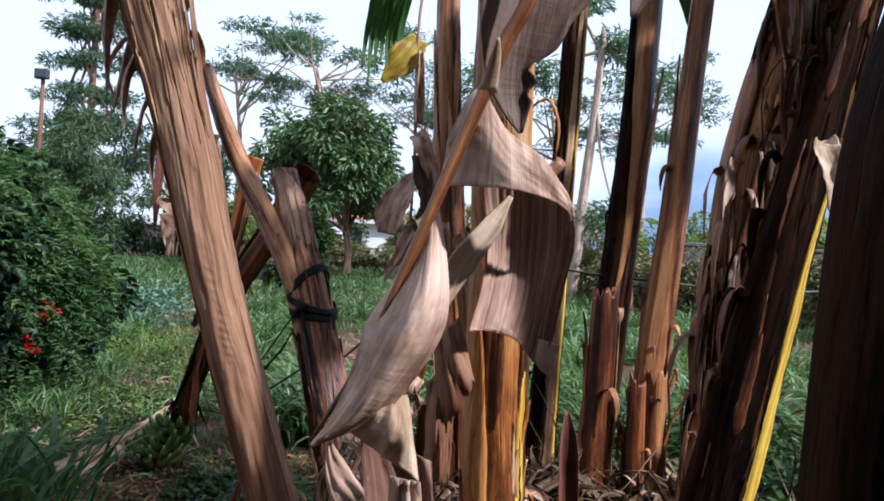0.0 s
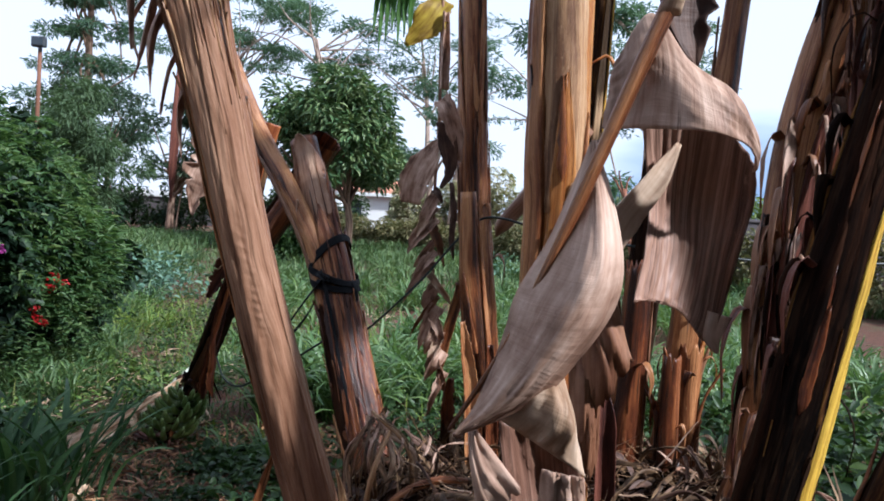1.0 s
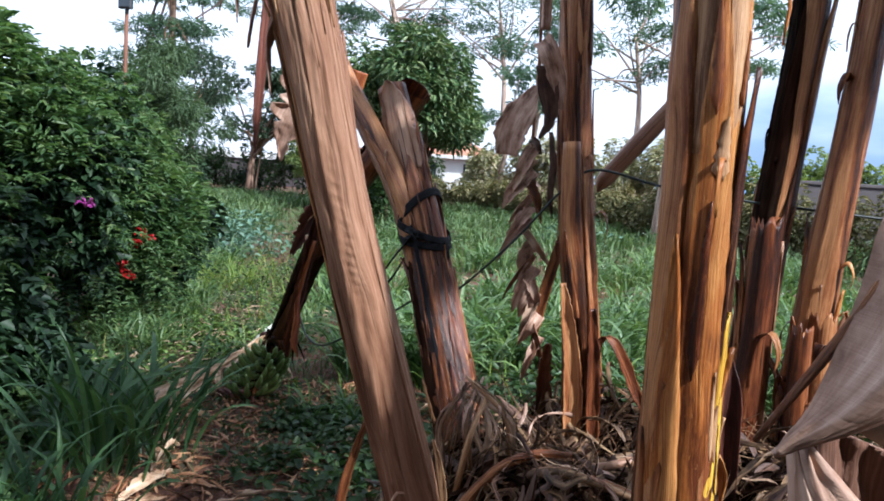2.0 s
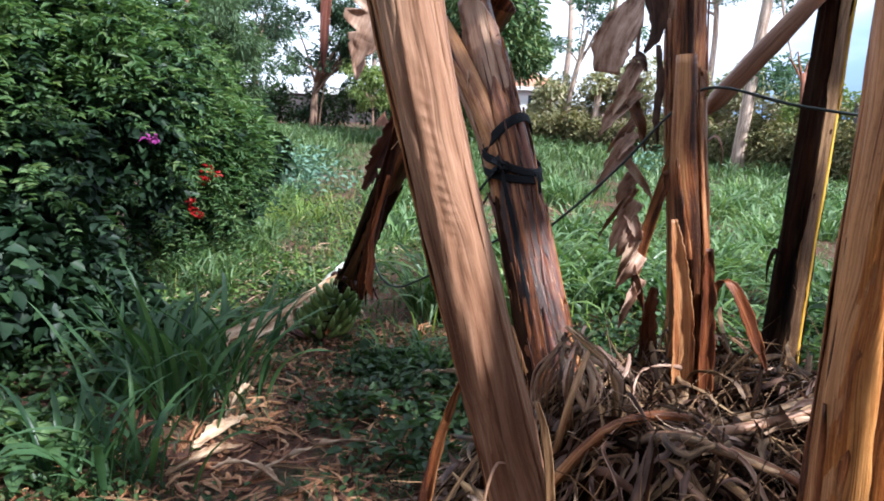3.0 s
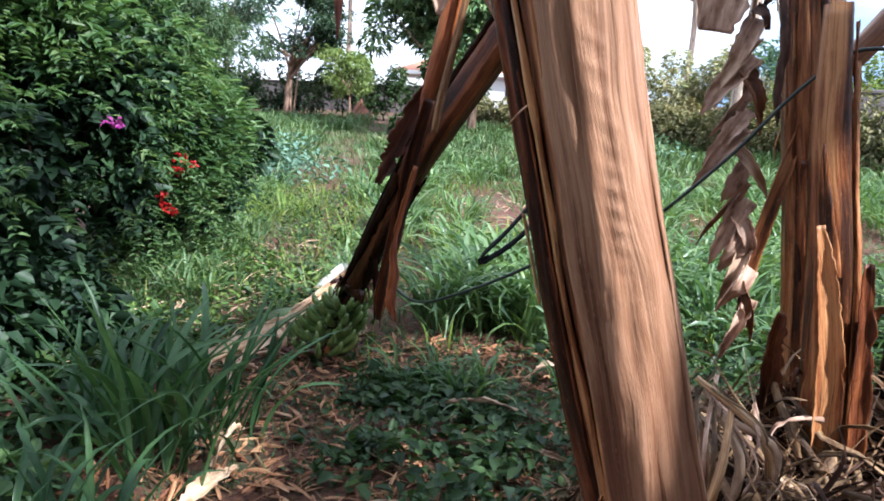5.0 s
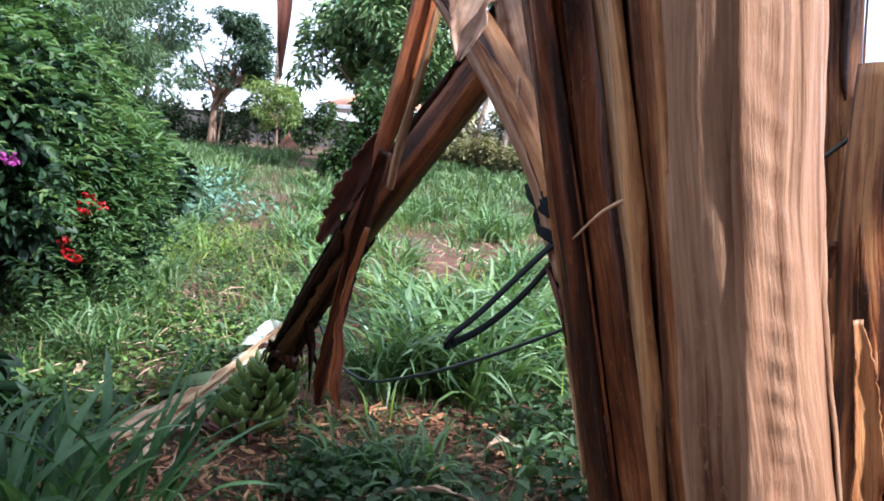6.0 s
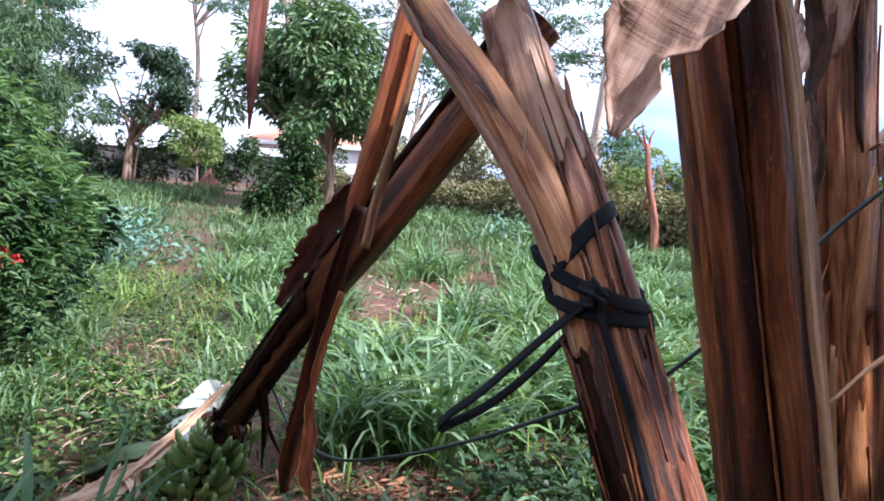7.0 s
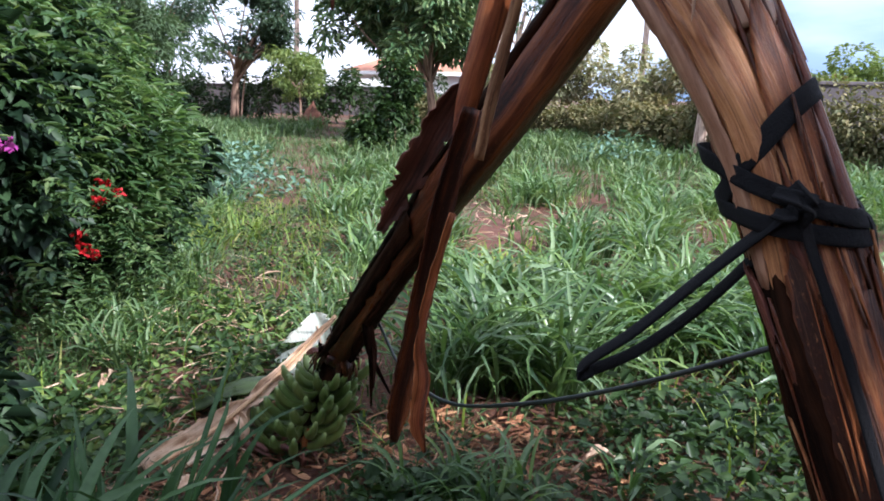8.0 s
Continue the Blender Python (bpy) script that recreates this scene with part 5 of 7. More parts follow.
def folded_blades(name, centres, per, spread, length, width, mat, label, seed, lean=(0.02, 0.6), curve=(1.3, 2.6), segs=6, category="grass"):
    """Clumps of broad grass: blades folded along the midrib that rise, arch over and hang at the tip."""
    r = np.random.default_rng(seed)
    c = np.repeat(np.asarray(centres, float)[:, :2], per, 0)
    n = len(c)
    o = r.normal(0, spread, (n, 2))
    x, y = c[:, 0] + o[:, 0], c[:, 1] + o[:, 1]
    yaw = np.arctan2(o[:, 1], o[:, 0]) + r.normal(0, 0.8, n)
    s = np.linspace(0, 1, segs + 1)
    ln = r.uniform(*length, n)
    ang = r.uniform(*lean, n)[:, None] + r.uniform(*curve, n)[:, None] * s[None, :] ** 1.7
    side = r.normal(0, 0.35, n)[:, None] * s[None, :] ** 2
    ds = (ln / segs)[:, None]
    hor = np.concatenate([np.zeros((n, 1)), np.cumsum(np.sin(ang[:, :-1]) * ds, 1)], 1)
    ver = np.concatenate([np.zeros((n, 1)), np.cumsum(np.cos(ang[:, :-1]) * ds, 1)], 1)
    a = yaw[:, None] + side
    base = gz(x, y) - 0.01
    p = np.stack([x[:, None] + hor * np.cos(a), y[:, None] + hor * np.sin(a), np.maximum(base[:, None] + ver, base[:, None] + 0.012)], -1)
    w = r.uniform(*width, n)[:, None] * np.interp(s, [0, 0.25, 0.6, 0.85, 1], [0.45, 0.9, 1, 0.6, 0.04])[None, :]
    tw = r.normal(0, 0.5, n)[:, None] * s[None, :]
    sx, sy = -np.sin(a) * np.cos(tw), np.cos(a) * np.cos(tw)
    sd = np.stack([sx * w, sy * w, np.sin(tw) * w], -1) * 0.5
    up = np.stack([-np.cos(ang) * np.cos(a), -np.cos(ang) * np.sin(a), np.sin(ang)], -1) * (w * 0.22)[..., None]
    v = np.stack([p - sd + up, p, p + sd + up], 2).reshape(-1, 3)
    i = (np.arange(n)[:, None] * (segs + 1) + np.arange(segs)[None, :])[..., None] * 3 + np.arange(2)
    f = np.stack([i, i + 1, i + 4, i + 3], -1).reshape(-1, 4)
    return tagged(put(name, v, f, mat), label, category, "", "stuff")


def trodden(x, y):
    """True on the trodden way between the beds."""
    mid = np.interp(y, [4.0, 6.5, 9.3, 13.5, 20.0], [-2.35, -2.75, -3.55, -4.6, -6.4])
    return np.abs(x - mid) < 0.22 + 0.03 * y


def bare_soil(x, y):
    """True on the hoed patches of red soil."""
    a = np.hypot((x + 0.9) / 1.35, (y - 10.4) / 1.15) < 1 + 0.3 * wobble(x * 2, y * 2, 51)
    b = np.hypot((x + 0.7) / 0.55, (y - 8.1) / 0.22) < 1
    c = np.hypot((x + 0.9) / 0.42, (y - 4.95) / 0.3) < 1
    return a | b | c


def round_bunch(x, y):
    return (np.hypot((x + 1.93) / 0.36, (y - 4.9) / 0.42) < 1) | (np.hypot((x + 2.3) / 0.28, (y - 4.85) / 0.3) < 1)


def free_ground(x, y):
    return ~(bare_soil(x, y) | round_bunch(x, y))


tufts("path_grass", scatter(2500, -7, 5, 4.7, 12.5, 1, lambda x, y: (wobble(x * 1.2, y * 1.2, 92) > -0.15) & free_ground(x, y)), 9, 0.10, (0.04, 0.15), (0.005, 0.011), GRASS, "short green grass over the garden soil", 1)
tufts("path_grass", scatter(2600, -11, 6, 12, 26, 49), 10, 0.16, (0.08, 0.24), (0.012, 0.026), GRASS, "short green grass across the far garden", 49, segs=3)
tufts("path_grass", scatter(260, -7.5, -2.2, 4.7, 20, 50, trodden), 12, 0.12, (0.04, 0.14), (0.006, 0.013), GRASS, "trodden short grass on the way between the beds", 50)
folded_blades("side_grass", scatter(150, -3.9, -2.2, 5.0, 8.2, 31, lambda x, y: free_ground(x, y) & ~trodden(x, y)), 22, 0.07, (0.14, 0.36), (0.009, 0.018), FODDER, "green grass and young weeds beside the bush", 31, segs=4)
folded_blades("field_grass", scatter(1500, -14, 10, 13.5, 27, 2, lambda x, y: (wobble(x * 0.8, y * 0.8, 91) > -0.25) & ~trodden(x, y)), 22, 0.17, (0.25, 0.6), (0.020, 0.042), GRASS, "rough green grass across the far garden", 2, segs=3)
folded_blades("fodder_grass", scatter(330, -4.6, 5.0, 7.2, 14.0, 3, lambda x, y: (wobble(x * 1.3, y * 1.3, 93) > -0.1) & free_ground(x, y) & ~trodden(x, y) & ((x > -3.1) | (y > 9.5))), 46, 0.10, (0.26, 0.62), (0.018, 0.034), FODDER, "tufts of broad-bladed fodder grass", 3, segs=5)
folded_blades("fodder_grass", scatter(24, -1.45, 0.25, 5.4, 7.3, 44, lambda x, y: free_ground(x, y) & ((x < -0.45) | (y > 6.2))), 58, 0.085, (0.32, 0.80), (0.018, 0.036), FODDER, "lush tufts of broad-bladed fodder grass by the fallen stem", 4, curve=(1.2, 2.9))
folded_blades("fodder_grass", scatter(50, 0.2, 3.2, 5.6, 8.0, 45), 46, 0.10, (0.3, 0.62), (0.016, 0.032), FODDER, "broad-bladed fodder grass behind the banana clump", 45)
folded_blades("fodder_grass", [(-1.05, 4.78), (-1.25, 4.72), (-0.62, 4.85), (-1.42, 4.62), (-1.12, 4.55)], 22, 0.05, (0.16, 0.34), (0.012, 0.022), FODDER, "small tufts of fodder grass beside the soil hole", 46)
folded_blades("fodder_grass", scatter(22, -2.3, 0.5, 9.3, 11.0, 61), 22, 0.09, (0.18, 0.42), (0.014, 0.026), FODDER, "small tufts of fodder grass on the bare soil", 61, segs=4)
tufts("yellow_grass", [(-1.35, 7.6), (-1.1, 7.9), (-1.6, 8.0), (-4.0, 8.2), (-4.2, 8.8), (-3.8, 9.0), (-4.4, 7.8)], 90, 0.2, (0.2, 0.45), (0.01, 0.02), GRASS_YELLOW, "yellow-green patch of young grass", 5)
folded_blades("near_grass", [(-2.25, 3.70), (-2.08, 3.80), (-2.36, 3.80), (-2.2, 3.95), (-2.05, 3.98), (-2.15, 3.6), (-2.45, 3.62)], 15, 0.085, (0.34, 0.84), (0.020, 0.042), GRASS_DARK, "clump of long green grass beside the path", 6, lean=(0.02, 0.5), curve=(0.3, 2.0), segs=8)
folded_blades("near_grass", [(-2.12, 2.98), (-2.0, 3.12), (-2.24, 3.2), (-2.3, 2.95)], 12, 0.06, (0.25, 0.66), (0.016, 0.034), GRASS_DARK, "clump of long green grass beside the path", 53, lean=(0.02, 0.6), curve=(0.5, 2.2), segs=6)
folded_blades("near_grass", [(-2.45, 4.15), (-2.35, 4.3), (-2.75, 3.3)], 16, 0.06, (0.2, 0.45), (0.010, 0.022), GRASS_DARK, "clump of long green grass beside the path", 47, lean=(0.02, 0.6), curve=(0.6, 2.2), segs=6)
tufts("kale_stalks", [(-5.2, 11.6), (-5.6, 11.9), (-4.9, 11.4), (-5.0, 12.2), (-6.0, 12.2), (-4.6, 11.9)], 12, 0.25, (0.4, 0.7), (0.012, 0.018), KALE, "pale stalks of grey-green kale plants", 7, curve=0.4)


def leafy(name, centres, per, spread, height, leaf, mat, label, seed, category="weeds"):
    r = np.random.default_rng(seed)
    c = np.repeat(np.asarray(centres, float), per, 0)
    n = len(c)
    o = r.normal(0, spread, (n, 2))
    x, y = c[:, 0] + o[:, 0], c[:, 1] + o[:, 1]
    z = gz(x, y) + height * r.random(n) ** 0.8 * np.exp(-(o ** 2).sum(1) / (2.5 * spread) ** 2)
    ln = leaf[0] * r.uniform(0.4, 1.5, n)
    v, f = leaves_mesh(np.stack([x, y, z], -1), ln, ln * leaf[1], np.arctan2(o[:, 1], o[:, 0]) + r.normal(0, 0.6, n), r.normal(0.1, 0.45, n), r.normal(0, 0.3, n))
    ob = put(name, v, f, mat)
    return tagged(ob, label, category, "", "stuff")


leafy("kale", [(-5.2, 11.6), (-5.6, 11.9), (-4.9, 11.4), (-5.0, 12.2), (-6.0, 12.2), (-4.6, 11.9), (-6.6, 13.5), (-5.8, 13.4), (1.1, 16.6), (0.6, 16.8)], 170, 0.30, 0.75, (0.11, 0.5), KALE, "grey-green kale plants in the garden", 21, "kale")

leafy("weeds", scatter(17, -1.6, -0.5, 3.3, 4.8, 22, free_ground), 34, 0.085, 0.13, (0.055, 0.72), WEED, "low broad-leaved weeds on the path", 22)
leafy("weeds", scatter(60, -1.6, -0.9, 4.35, 4.75, 29, free_ground), 14, 0.05, 0.10, (0.05, 0.85), WEED, "round-leaved weeds beside the bunch", 29)
leafy("weeds", scatter(150, -2.4, -0.5, 4.3, 5.5, 51), 9, 0.04, 0.05, (0.035, 0.65), WEED, "tiny weeds on the dark soil round the bunch", 51)
tufts("path_turf", scatter(200, -2.5, -0.5, 4.3, 5.5, 52), 7, 0.05, (0.03, 0.09), (0.003, 0.007), GRASS_DARK, "thin dark grass round the bunch", 52)
leafy("weeds", scatter(90, -3.7, -2.6, 2.6, 5.2, 23), 24, 0.08, 0.2, (0.06, 0.75), WEED, "low dark weeds beside the bush", 23)
leafy("weeds", scatter(60, -3.1, -1.95, 2.6, 3.3, 54), 18, 0.06, 0.10, (0.045, 0.7), WEED, "low dark weeds at the path's edge", 54)
leafy("weeds", scatter(20, -2.95, -2.3, 2.85, 3.9, 30), 22, 0.06, 0.24, (0.075, 0.7), BUSH_LIGHT, "fresh light green weeds at the long grass", 30)
leafy("weeds", scatter(300, -4.6, -1.0, 5.7, 11, 24, free_ground), 22, 0.09, 0.16, (0.045, 0.6), WEED, "low green weeds in the grass", 24)
leafy("weeds", scatter(130, -1.9, -0.5, 2.9, 4.6, 26, lambda x, y: wobble(x * 2, y * 2, 95) > 0.1), 10, 0.05, 0.07, (0.035, 0.65), WEED, "small weeds on the red path", 26)
leafy("tall_weeds", [(0.05, 5.0), (-0.2, 4.7), (0.3, 4.9), (-0.1, 5.25), (0.15, 5.5)], 80, 0.13, 0.28, (0.055, 0.6), WEED, "leafy weeds standing beside the mulch", 27)
leafy("tall_weeds", scatter(12, -1.45, -0.55, 3.4, 4.3, 48), 40, 0.085, 0.17, (0.06, 0.6), WEED, "leafy dark weeds scattered on the path", 48)
tufts("path_turf", scatter(620, -2.2, -0.3, 2.5, 4.9, 28, lambda x, y: (wobble(x * 1.7, y * 1.7, 96) > -0.2) & free_ground(x, y)), 8, 0.06, (0.03, 0.10), (0.003, 0.007), GRASS_DARK, "thin dark grass on the red path", 28)
leafy("weeds", scatter(110, -0.8, 1.4, 4.3, 6.2, 25, free_ground), 34, 0.1, 0.24, (0.06, 0.6), WEED, "leafy green weeds behind the stems", 25)
leafy("tall_weeds", scatter(46, 1.25, 3.2, 3.0, 6.5, 33), 70, 0.16, 0.55, (0.10, 0.5), WEED, "dark leafy weeds behind the leaning stems", 33)
leafy("weeds", scatter(120, -3.4, -2.1, 4.3, 7.0, 34, free_ground), 20, 0.07, 0.14, (0.05, 0.6), WEED, "fresh green weeds between bush and bunch", 34)
leafy("pale_weeds", scatter(70, -3.5, -2.3, 4.6, 7.0, 38, free_ground), 20, 0.07, 0.16, (0.05, 0.55), WEED_YELLOW, "light green weeds between bush and bunch", 38)
leafy("yellow_weeds", scatter(190, -4.6, -2.3, 6.2, 10.5, 35, lambda x, y: wobble(x * 1.5, y * 1.5, 97) > 0.0), 26, 0.10, 0.24, (0.045, 0.4), WEED_YELLOW, "yellow-green low weeds beside the way", 35)
leafy("yellow_weeds", scatter(60, -1.8, 0.6, 7.0, 12.0, 36, lambda x, y: (wobble(x * 1.5, y * 1.5, 98) > 0.1) & free_ground(x, y)), 26, 0.10, 0.22, (0.045, 0.4), WEED_YELLOW, "yellow-green low weeds among the fodder grass", 36)
tufts("dry_grass", scatter(330, -4.6, 1.5, 4.8, 12.5, 37, free_ground), 7, 0.09, (0.12, 0.38), (0.006, 0.013), GRASS_YELLOW, "yellowing grass blades among the green", 37)
tufts("yard_grass", scatter(800, -5.5, 6.5, -2.8, 2.2, 40, lambda x, y: wobble(x * 1.2, y * 1.2, 99) > -0.2), 7, 0.09, (0.05, 0.16), (0.005, 0.011), GRASS_DARK, "short thin grass over the trodden yard", 40, segs=3)
tufts("yard_grass", scatter(450, 2.0, 7.0, 2.2, 7.5, 41), 9, 0.10, (0.08, 0.30), (0.007, 0.015), GRASS_DARK, "dark grass beside the banana clump", 41, segs=3)

# ---- dead leaves, bunch, straps and mulch ----
def strip_part(root, name, pts, wl, wr, side, mat, seed, curl=0.0, ripple=0.006, n=26, k=9, tears=0, thick=0.0015, label="", fold=0.0, jag=0.0):
    line = smooth_line(pts, n)
    if isinstance(side, (int, float)):
        # broad side turned to the south, with that much twist
        t = np.gradient(line, axis=0)
        t /= np.linalg.norm(t, axis=1)[:, None]
        side = np.stack([-t[:, 2], np.full(n, float(side)), t[:, 0]], -1)
    v, f, uv = sheet(line, wl, wr, side, seed, curl, ripple, k, tears, fold, jag)
    return put(name, v, f, mat, root, label, uv, thick=thick)


def cord(root, name, pts, r, mat, n=40, sides=8, label=""):
    v, f, uv = tube_mesh(smooth_line(pts, n), np.full(n, r), sides)
    return put(name, v, f, mat, root, label, uv)


def loft(root, name, curves, mat, seed, n=40, k=24, ripple=0.002, pleat=0.0, label="", jag=0.0):
    """A blade drawn through a few curves that lie side by side, with fine folds along it and an uneven lower end."""
    r = np.random.default_rng(seed)
    rows = np.stack([smooth_line(c, n) for c in curves], 1)
    p = np.stack([smooth_line(q, k) for q in rows], 0)
    u = np.linspace(0, 1, k)[None, :] * np.ones((n, 1))
    d = np.linspace(0, 1, n)[:, None] * np.ones((1, k))
    du, dd = np.gradient(p, axis=1), np.gradient(p, axis=0)
    nrm = np.cross(du, dd)
    nrm /= np.linalg.norm(nrm, axis=2)[..., None] + 1e-9
    fade = np.minimum(1, np.minimum(d, 1 - d) * 8)
    p = p + nrm * (ripple * wobble(d * 5, u * 7, seed) + pleat * np.sin(u * k * 1.9 + 1.3 * np.sin(d * 4 + seed)) * fade)[..., None]
    if jag:
        p[-1] += dd[-1] * (jag * r.random(k))[:, None]
    w = np.linalg.norm(du, axis=2).sum(1).mean()
    ln = np.linalg.norm(dd, axis=2).sum(0).mean()
    uv = np.stack([u * w + seed * 0.37, d * ln + seed * 0.11], -1).reshape(-1, 2)
    return put(name, p.reshape(-1, 3), grid_faces(n, k), mat, root, label, uv, thick=0.0012)


# large dead leaf hanging close by
near_leaf = thing("dead_leaf", (0.12, 1.90, 3.15), "large torn dead banana leaf, grey-brown, twisted and hanging", "dead leaf", "dead leaves")
rib = smooth_line([(0.12, 1.90, 3.15), (0.15, 1.3, 3.0), (0.13, 0.85, 2.4), (0.095, 0.73, 1.95), (0.062, 0.72, 1.84), (0.024, 0.72, 1.74), (-0.012, 0.72, 1.645), (-0.05, 0.725, 1.555), (-0.094, 0.73, 1.478)], 60)
v, f, uv = tube_mesh(rib, lerp([0.018, 0.014, 0.010, 0.0075, 0.007, 0.006, 0.005, 0.0035, 0.0015], 60), 10, 0.05, 3)
put("midrib", v, f, STEM_BROWN, near_leaf, "brown midrib", uv)
loft(near_leaf, "lower_blade", [
    [(0.006, 0.752, 1.710), (-0.022, 0.738, 1.634), (-0.047, 0.733, 1.585), (-0.057, 0.728, 1.549), (-0.074, 0.720, 1.505), (-0.091, 0.714, 1.479)],
    [(0.007, 0.752, 1.710), (0.004, 0.690, 1.627), (-0.010, 0.678, 1.584), (-0.031, 0.684, 1.543), (-0.059, 0.698, 1.504), (-0.090, 0.714, 1.478)],
    [(0.008, 0.754, 1.710), (0.024, 0.712, 1.636), (0.022, 0.700, 1.588), (-0.006, 0.705, 1.537), (-0.037, 0.710, 1.506), (-0.089, 0.714, 1.478)]], LEAF_DRY, 3, 60, 26, 0.0022, 0.0003)
loft(near_leaf, "upper_blade", [
    [(0.019, 0.750, 1.771), (0.016, 0.748, 1.750), (0.012, 0.745, 1.719)],
    [(0.043, 0.742, 1.808), (0.046, 0.722, 1.768), (0.043, 0.714, 1.717)],
    [(0.070, 0.722, 1.770), (0.073, 0.702, 1.744), (0.074, 0.690, 1.714)],
    [(0.098, 0.712, 1.747), (0.101, 0.700, 1.730), (0.104, 0.700, 1.709)],
    [(0.124, 0.728, 1.720), (0.127, 0.728, 1.712), (0.127, 0.732, 1.702)],
    [(0.137, 0.757, 1.697), (0.138, 0.757, 1.695), (0.137, 0.757, 1.692)]], LEAF_DRY, 5, 30, 48, 0.0016)
loft(near_leaf, "hanging_panel", [
    [(0.046, 0.770, 1.745), (0.060, 0.778, 1.674), (0.056, 0.764, 1.631), (0.047, 0.746, 1.589), (0.046, 0.744, 1.586)],
    [(0.076, 0.765, 1.755), (0.080, 0.792, 1.672), (0.076, 0.782, 1.628), (0.068, 0.766, 1.590), (0.067, 0.764, 1.584)],
    [(0.104, 0.765, 1.738), (0.105, 0.797, 1.668), (0.101, 0.788, 1.624), (0.092, 0.776, 1.585), (0.091, 0.774, 1.576)],
    [(0.128, 0.765, 1.715), (0.130, 0.785, 1.664), (0.121, 0.783, 1.618), (0.113, 0.778, 1.566), (0.110, 0.777, 1.556)],
    [(0.137, 0.757, 1.697), (0.141, 0.765, 1.664), (0.132, 0.772, 1.610), (0.124, 0.779, 1.558), (0.121, 0.780, 1.546)]], LEAF_PANEL, 21, 50, 44, 0.0015, 0.0011, "red-brown streaked panel", 1.5)
strip_part(near_leaf, "torn_tongue", [(0.126, 0.778, 1.575), (0.122, 0.777, 1.556), (0.126, 0.778, 1.542)], [0.012, 0.010, 0.001], [0.010, 0.006, 0.001], (1, 0, 0), LEAF_DRY, 6, 0.4, 0.001, 14, 5)
strip_part(near_leaf, "horn", [(0.052, 0.715, 1.80), (0.056, 0.70, 1.825), (0.057, 0.69, 1.842)], [0.010, 0.006, 0.001], [0.008, 0.005, 0.001], (1, 0, 0.3), HUSK, 7, 0.8, 0.001, 10, 5)
strip_part(near_leaf, "ochre_strip", [(0.080, 0.770, 1.713), (0.062, 0.762, 1.684), (0.036, 0.757, 1.648), (0.018, 0.755, 1.605)], [0.002, 0.010, 0.014, 0.006], [0.002, 0.010, 0.014, 0.006], (0.8, 0.2, 0.55), HUSK, 8, 0.4, 0.002, 20, 7)
strip_part(near_leaf, "dark_blade", [(0.12, 0.80, 2.12), (0.105, 0.78, 1.98), (0.085, 0.765, 1.885), (0.078, 0.76, 1.82), (0.084, 0.755, 1.772)], [0.05, 0.07, 0.052, 0.034, 0.003], [0.09, 0.085, 0.045, 0.024, 0.003], [(1, 0.1, -0.2), (1, 0.15, 0.05)], LEAF_DRYDARK, 9, [0.2, 0.7, 0.9], 0.004, 34, 13, 2)
strip_part(near_leaf, "side_blade", [(0.21, 0.82, 2.1), (0.205, 0.80, 1.97), (0.19, 0.79, 1.895)], [0.03, 0.035, 0.003], [0.04, 0.03, 0.003], (1, 0.3, 0), LEAF_DRYDARK, 10, 0.8, 0.003, 20, 9)
patch(near_leaf, "folded_blade", (-0.031, 0.715, 1.527), (-0.007, 0.735, 1.525), (0.009, 0.7, 1.457), (-0.06, 0.725, 1.492), HUSK, (0.01, -0.03, 0.006), 11, 0.003)
patch(near_leaf, "inner_blade", (-0.053, 0.765, 1.479), (0.017, 0.775, 1.453), (0.025, 0.76, 1.364), (-0.038, 0.75, 1.364), LEAF_PANEL, (0.0, 0.03, 0), 12, 0.003)
patch(near_leaf, "lower_panel", (-0.02, 0.735, 1.45), (0.009, 0.71, 1.454), (0.023, 0.72, 1.361), (-0.02, 0.74, 1.347), LEAF_DRY, (0.0, -0.015, 0), 13, 0.004, jag=0.1)
patch(near_leaf, "side_panel", (-0.079, 0.73, 1.479), (-0.073, 0.72, 1.482), (-0.036, 0.7, 1.444), (-0.065, 0.735, 1.388), LEAF_DRY, (-0.008, -0.012, 0), 14, 0.003, jag=0.1)
patch(near_leaf, "back_blade", (0.007, 0.8, 1.524), (0.037, 0.8, 1.555), (0.034, 0.79, 1.424), (0.011, 0.8, 1.419), LEAF_RED, (0.0, -0.02, 0), 15, 0.003, jag=0.15)
patch(near_leaf, "back_blade", (0.013, 0.79, 1.57), (0.037, 0.79, 1.594), (0.055, 0.77, 1.532), (0.022, 0.79, 1.464), LEAF_RED, (0.0, -0.015, 0), 16, 0.003, jag=0.1)
cord(near_leaf, "vein", [(-0.055, 0.727, 1.545), (-0.03, 0.735, 1.53), (-0.004, 0.742, 1.545)], 0.003, STEM_BROWN, 12, 6)

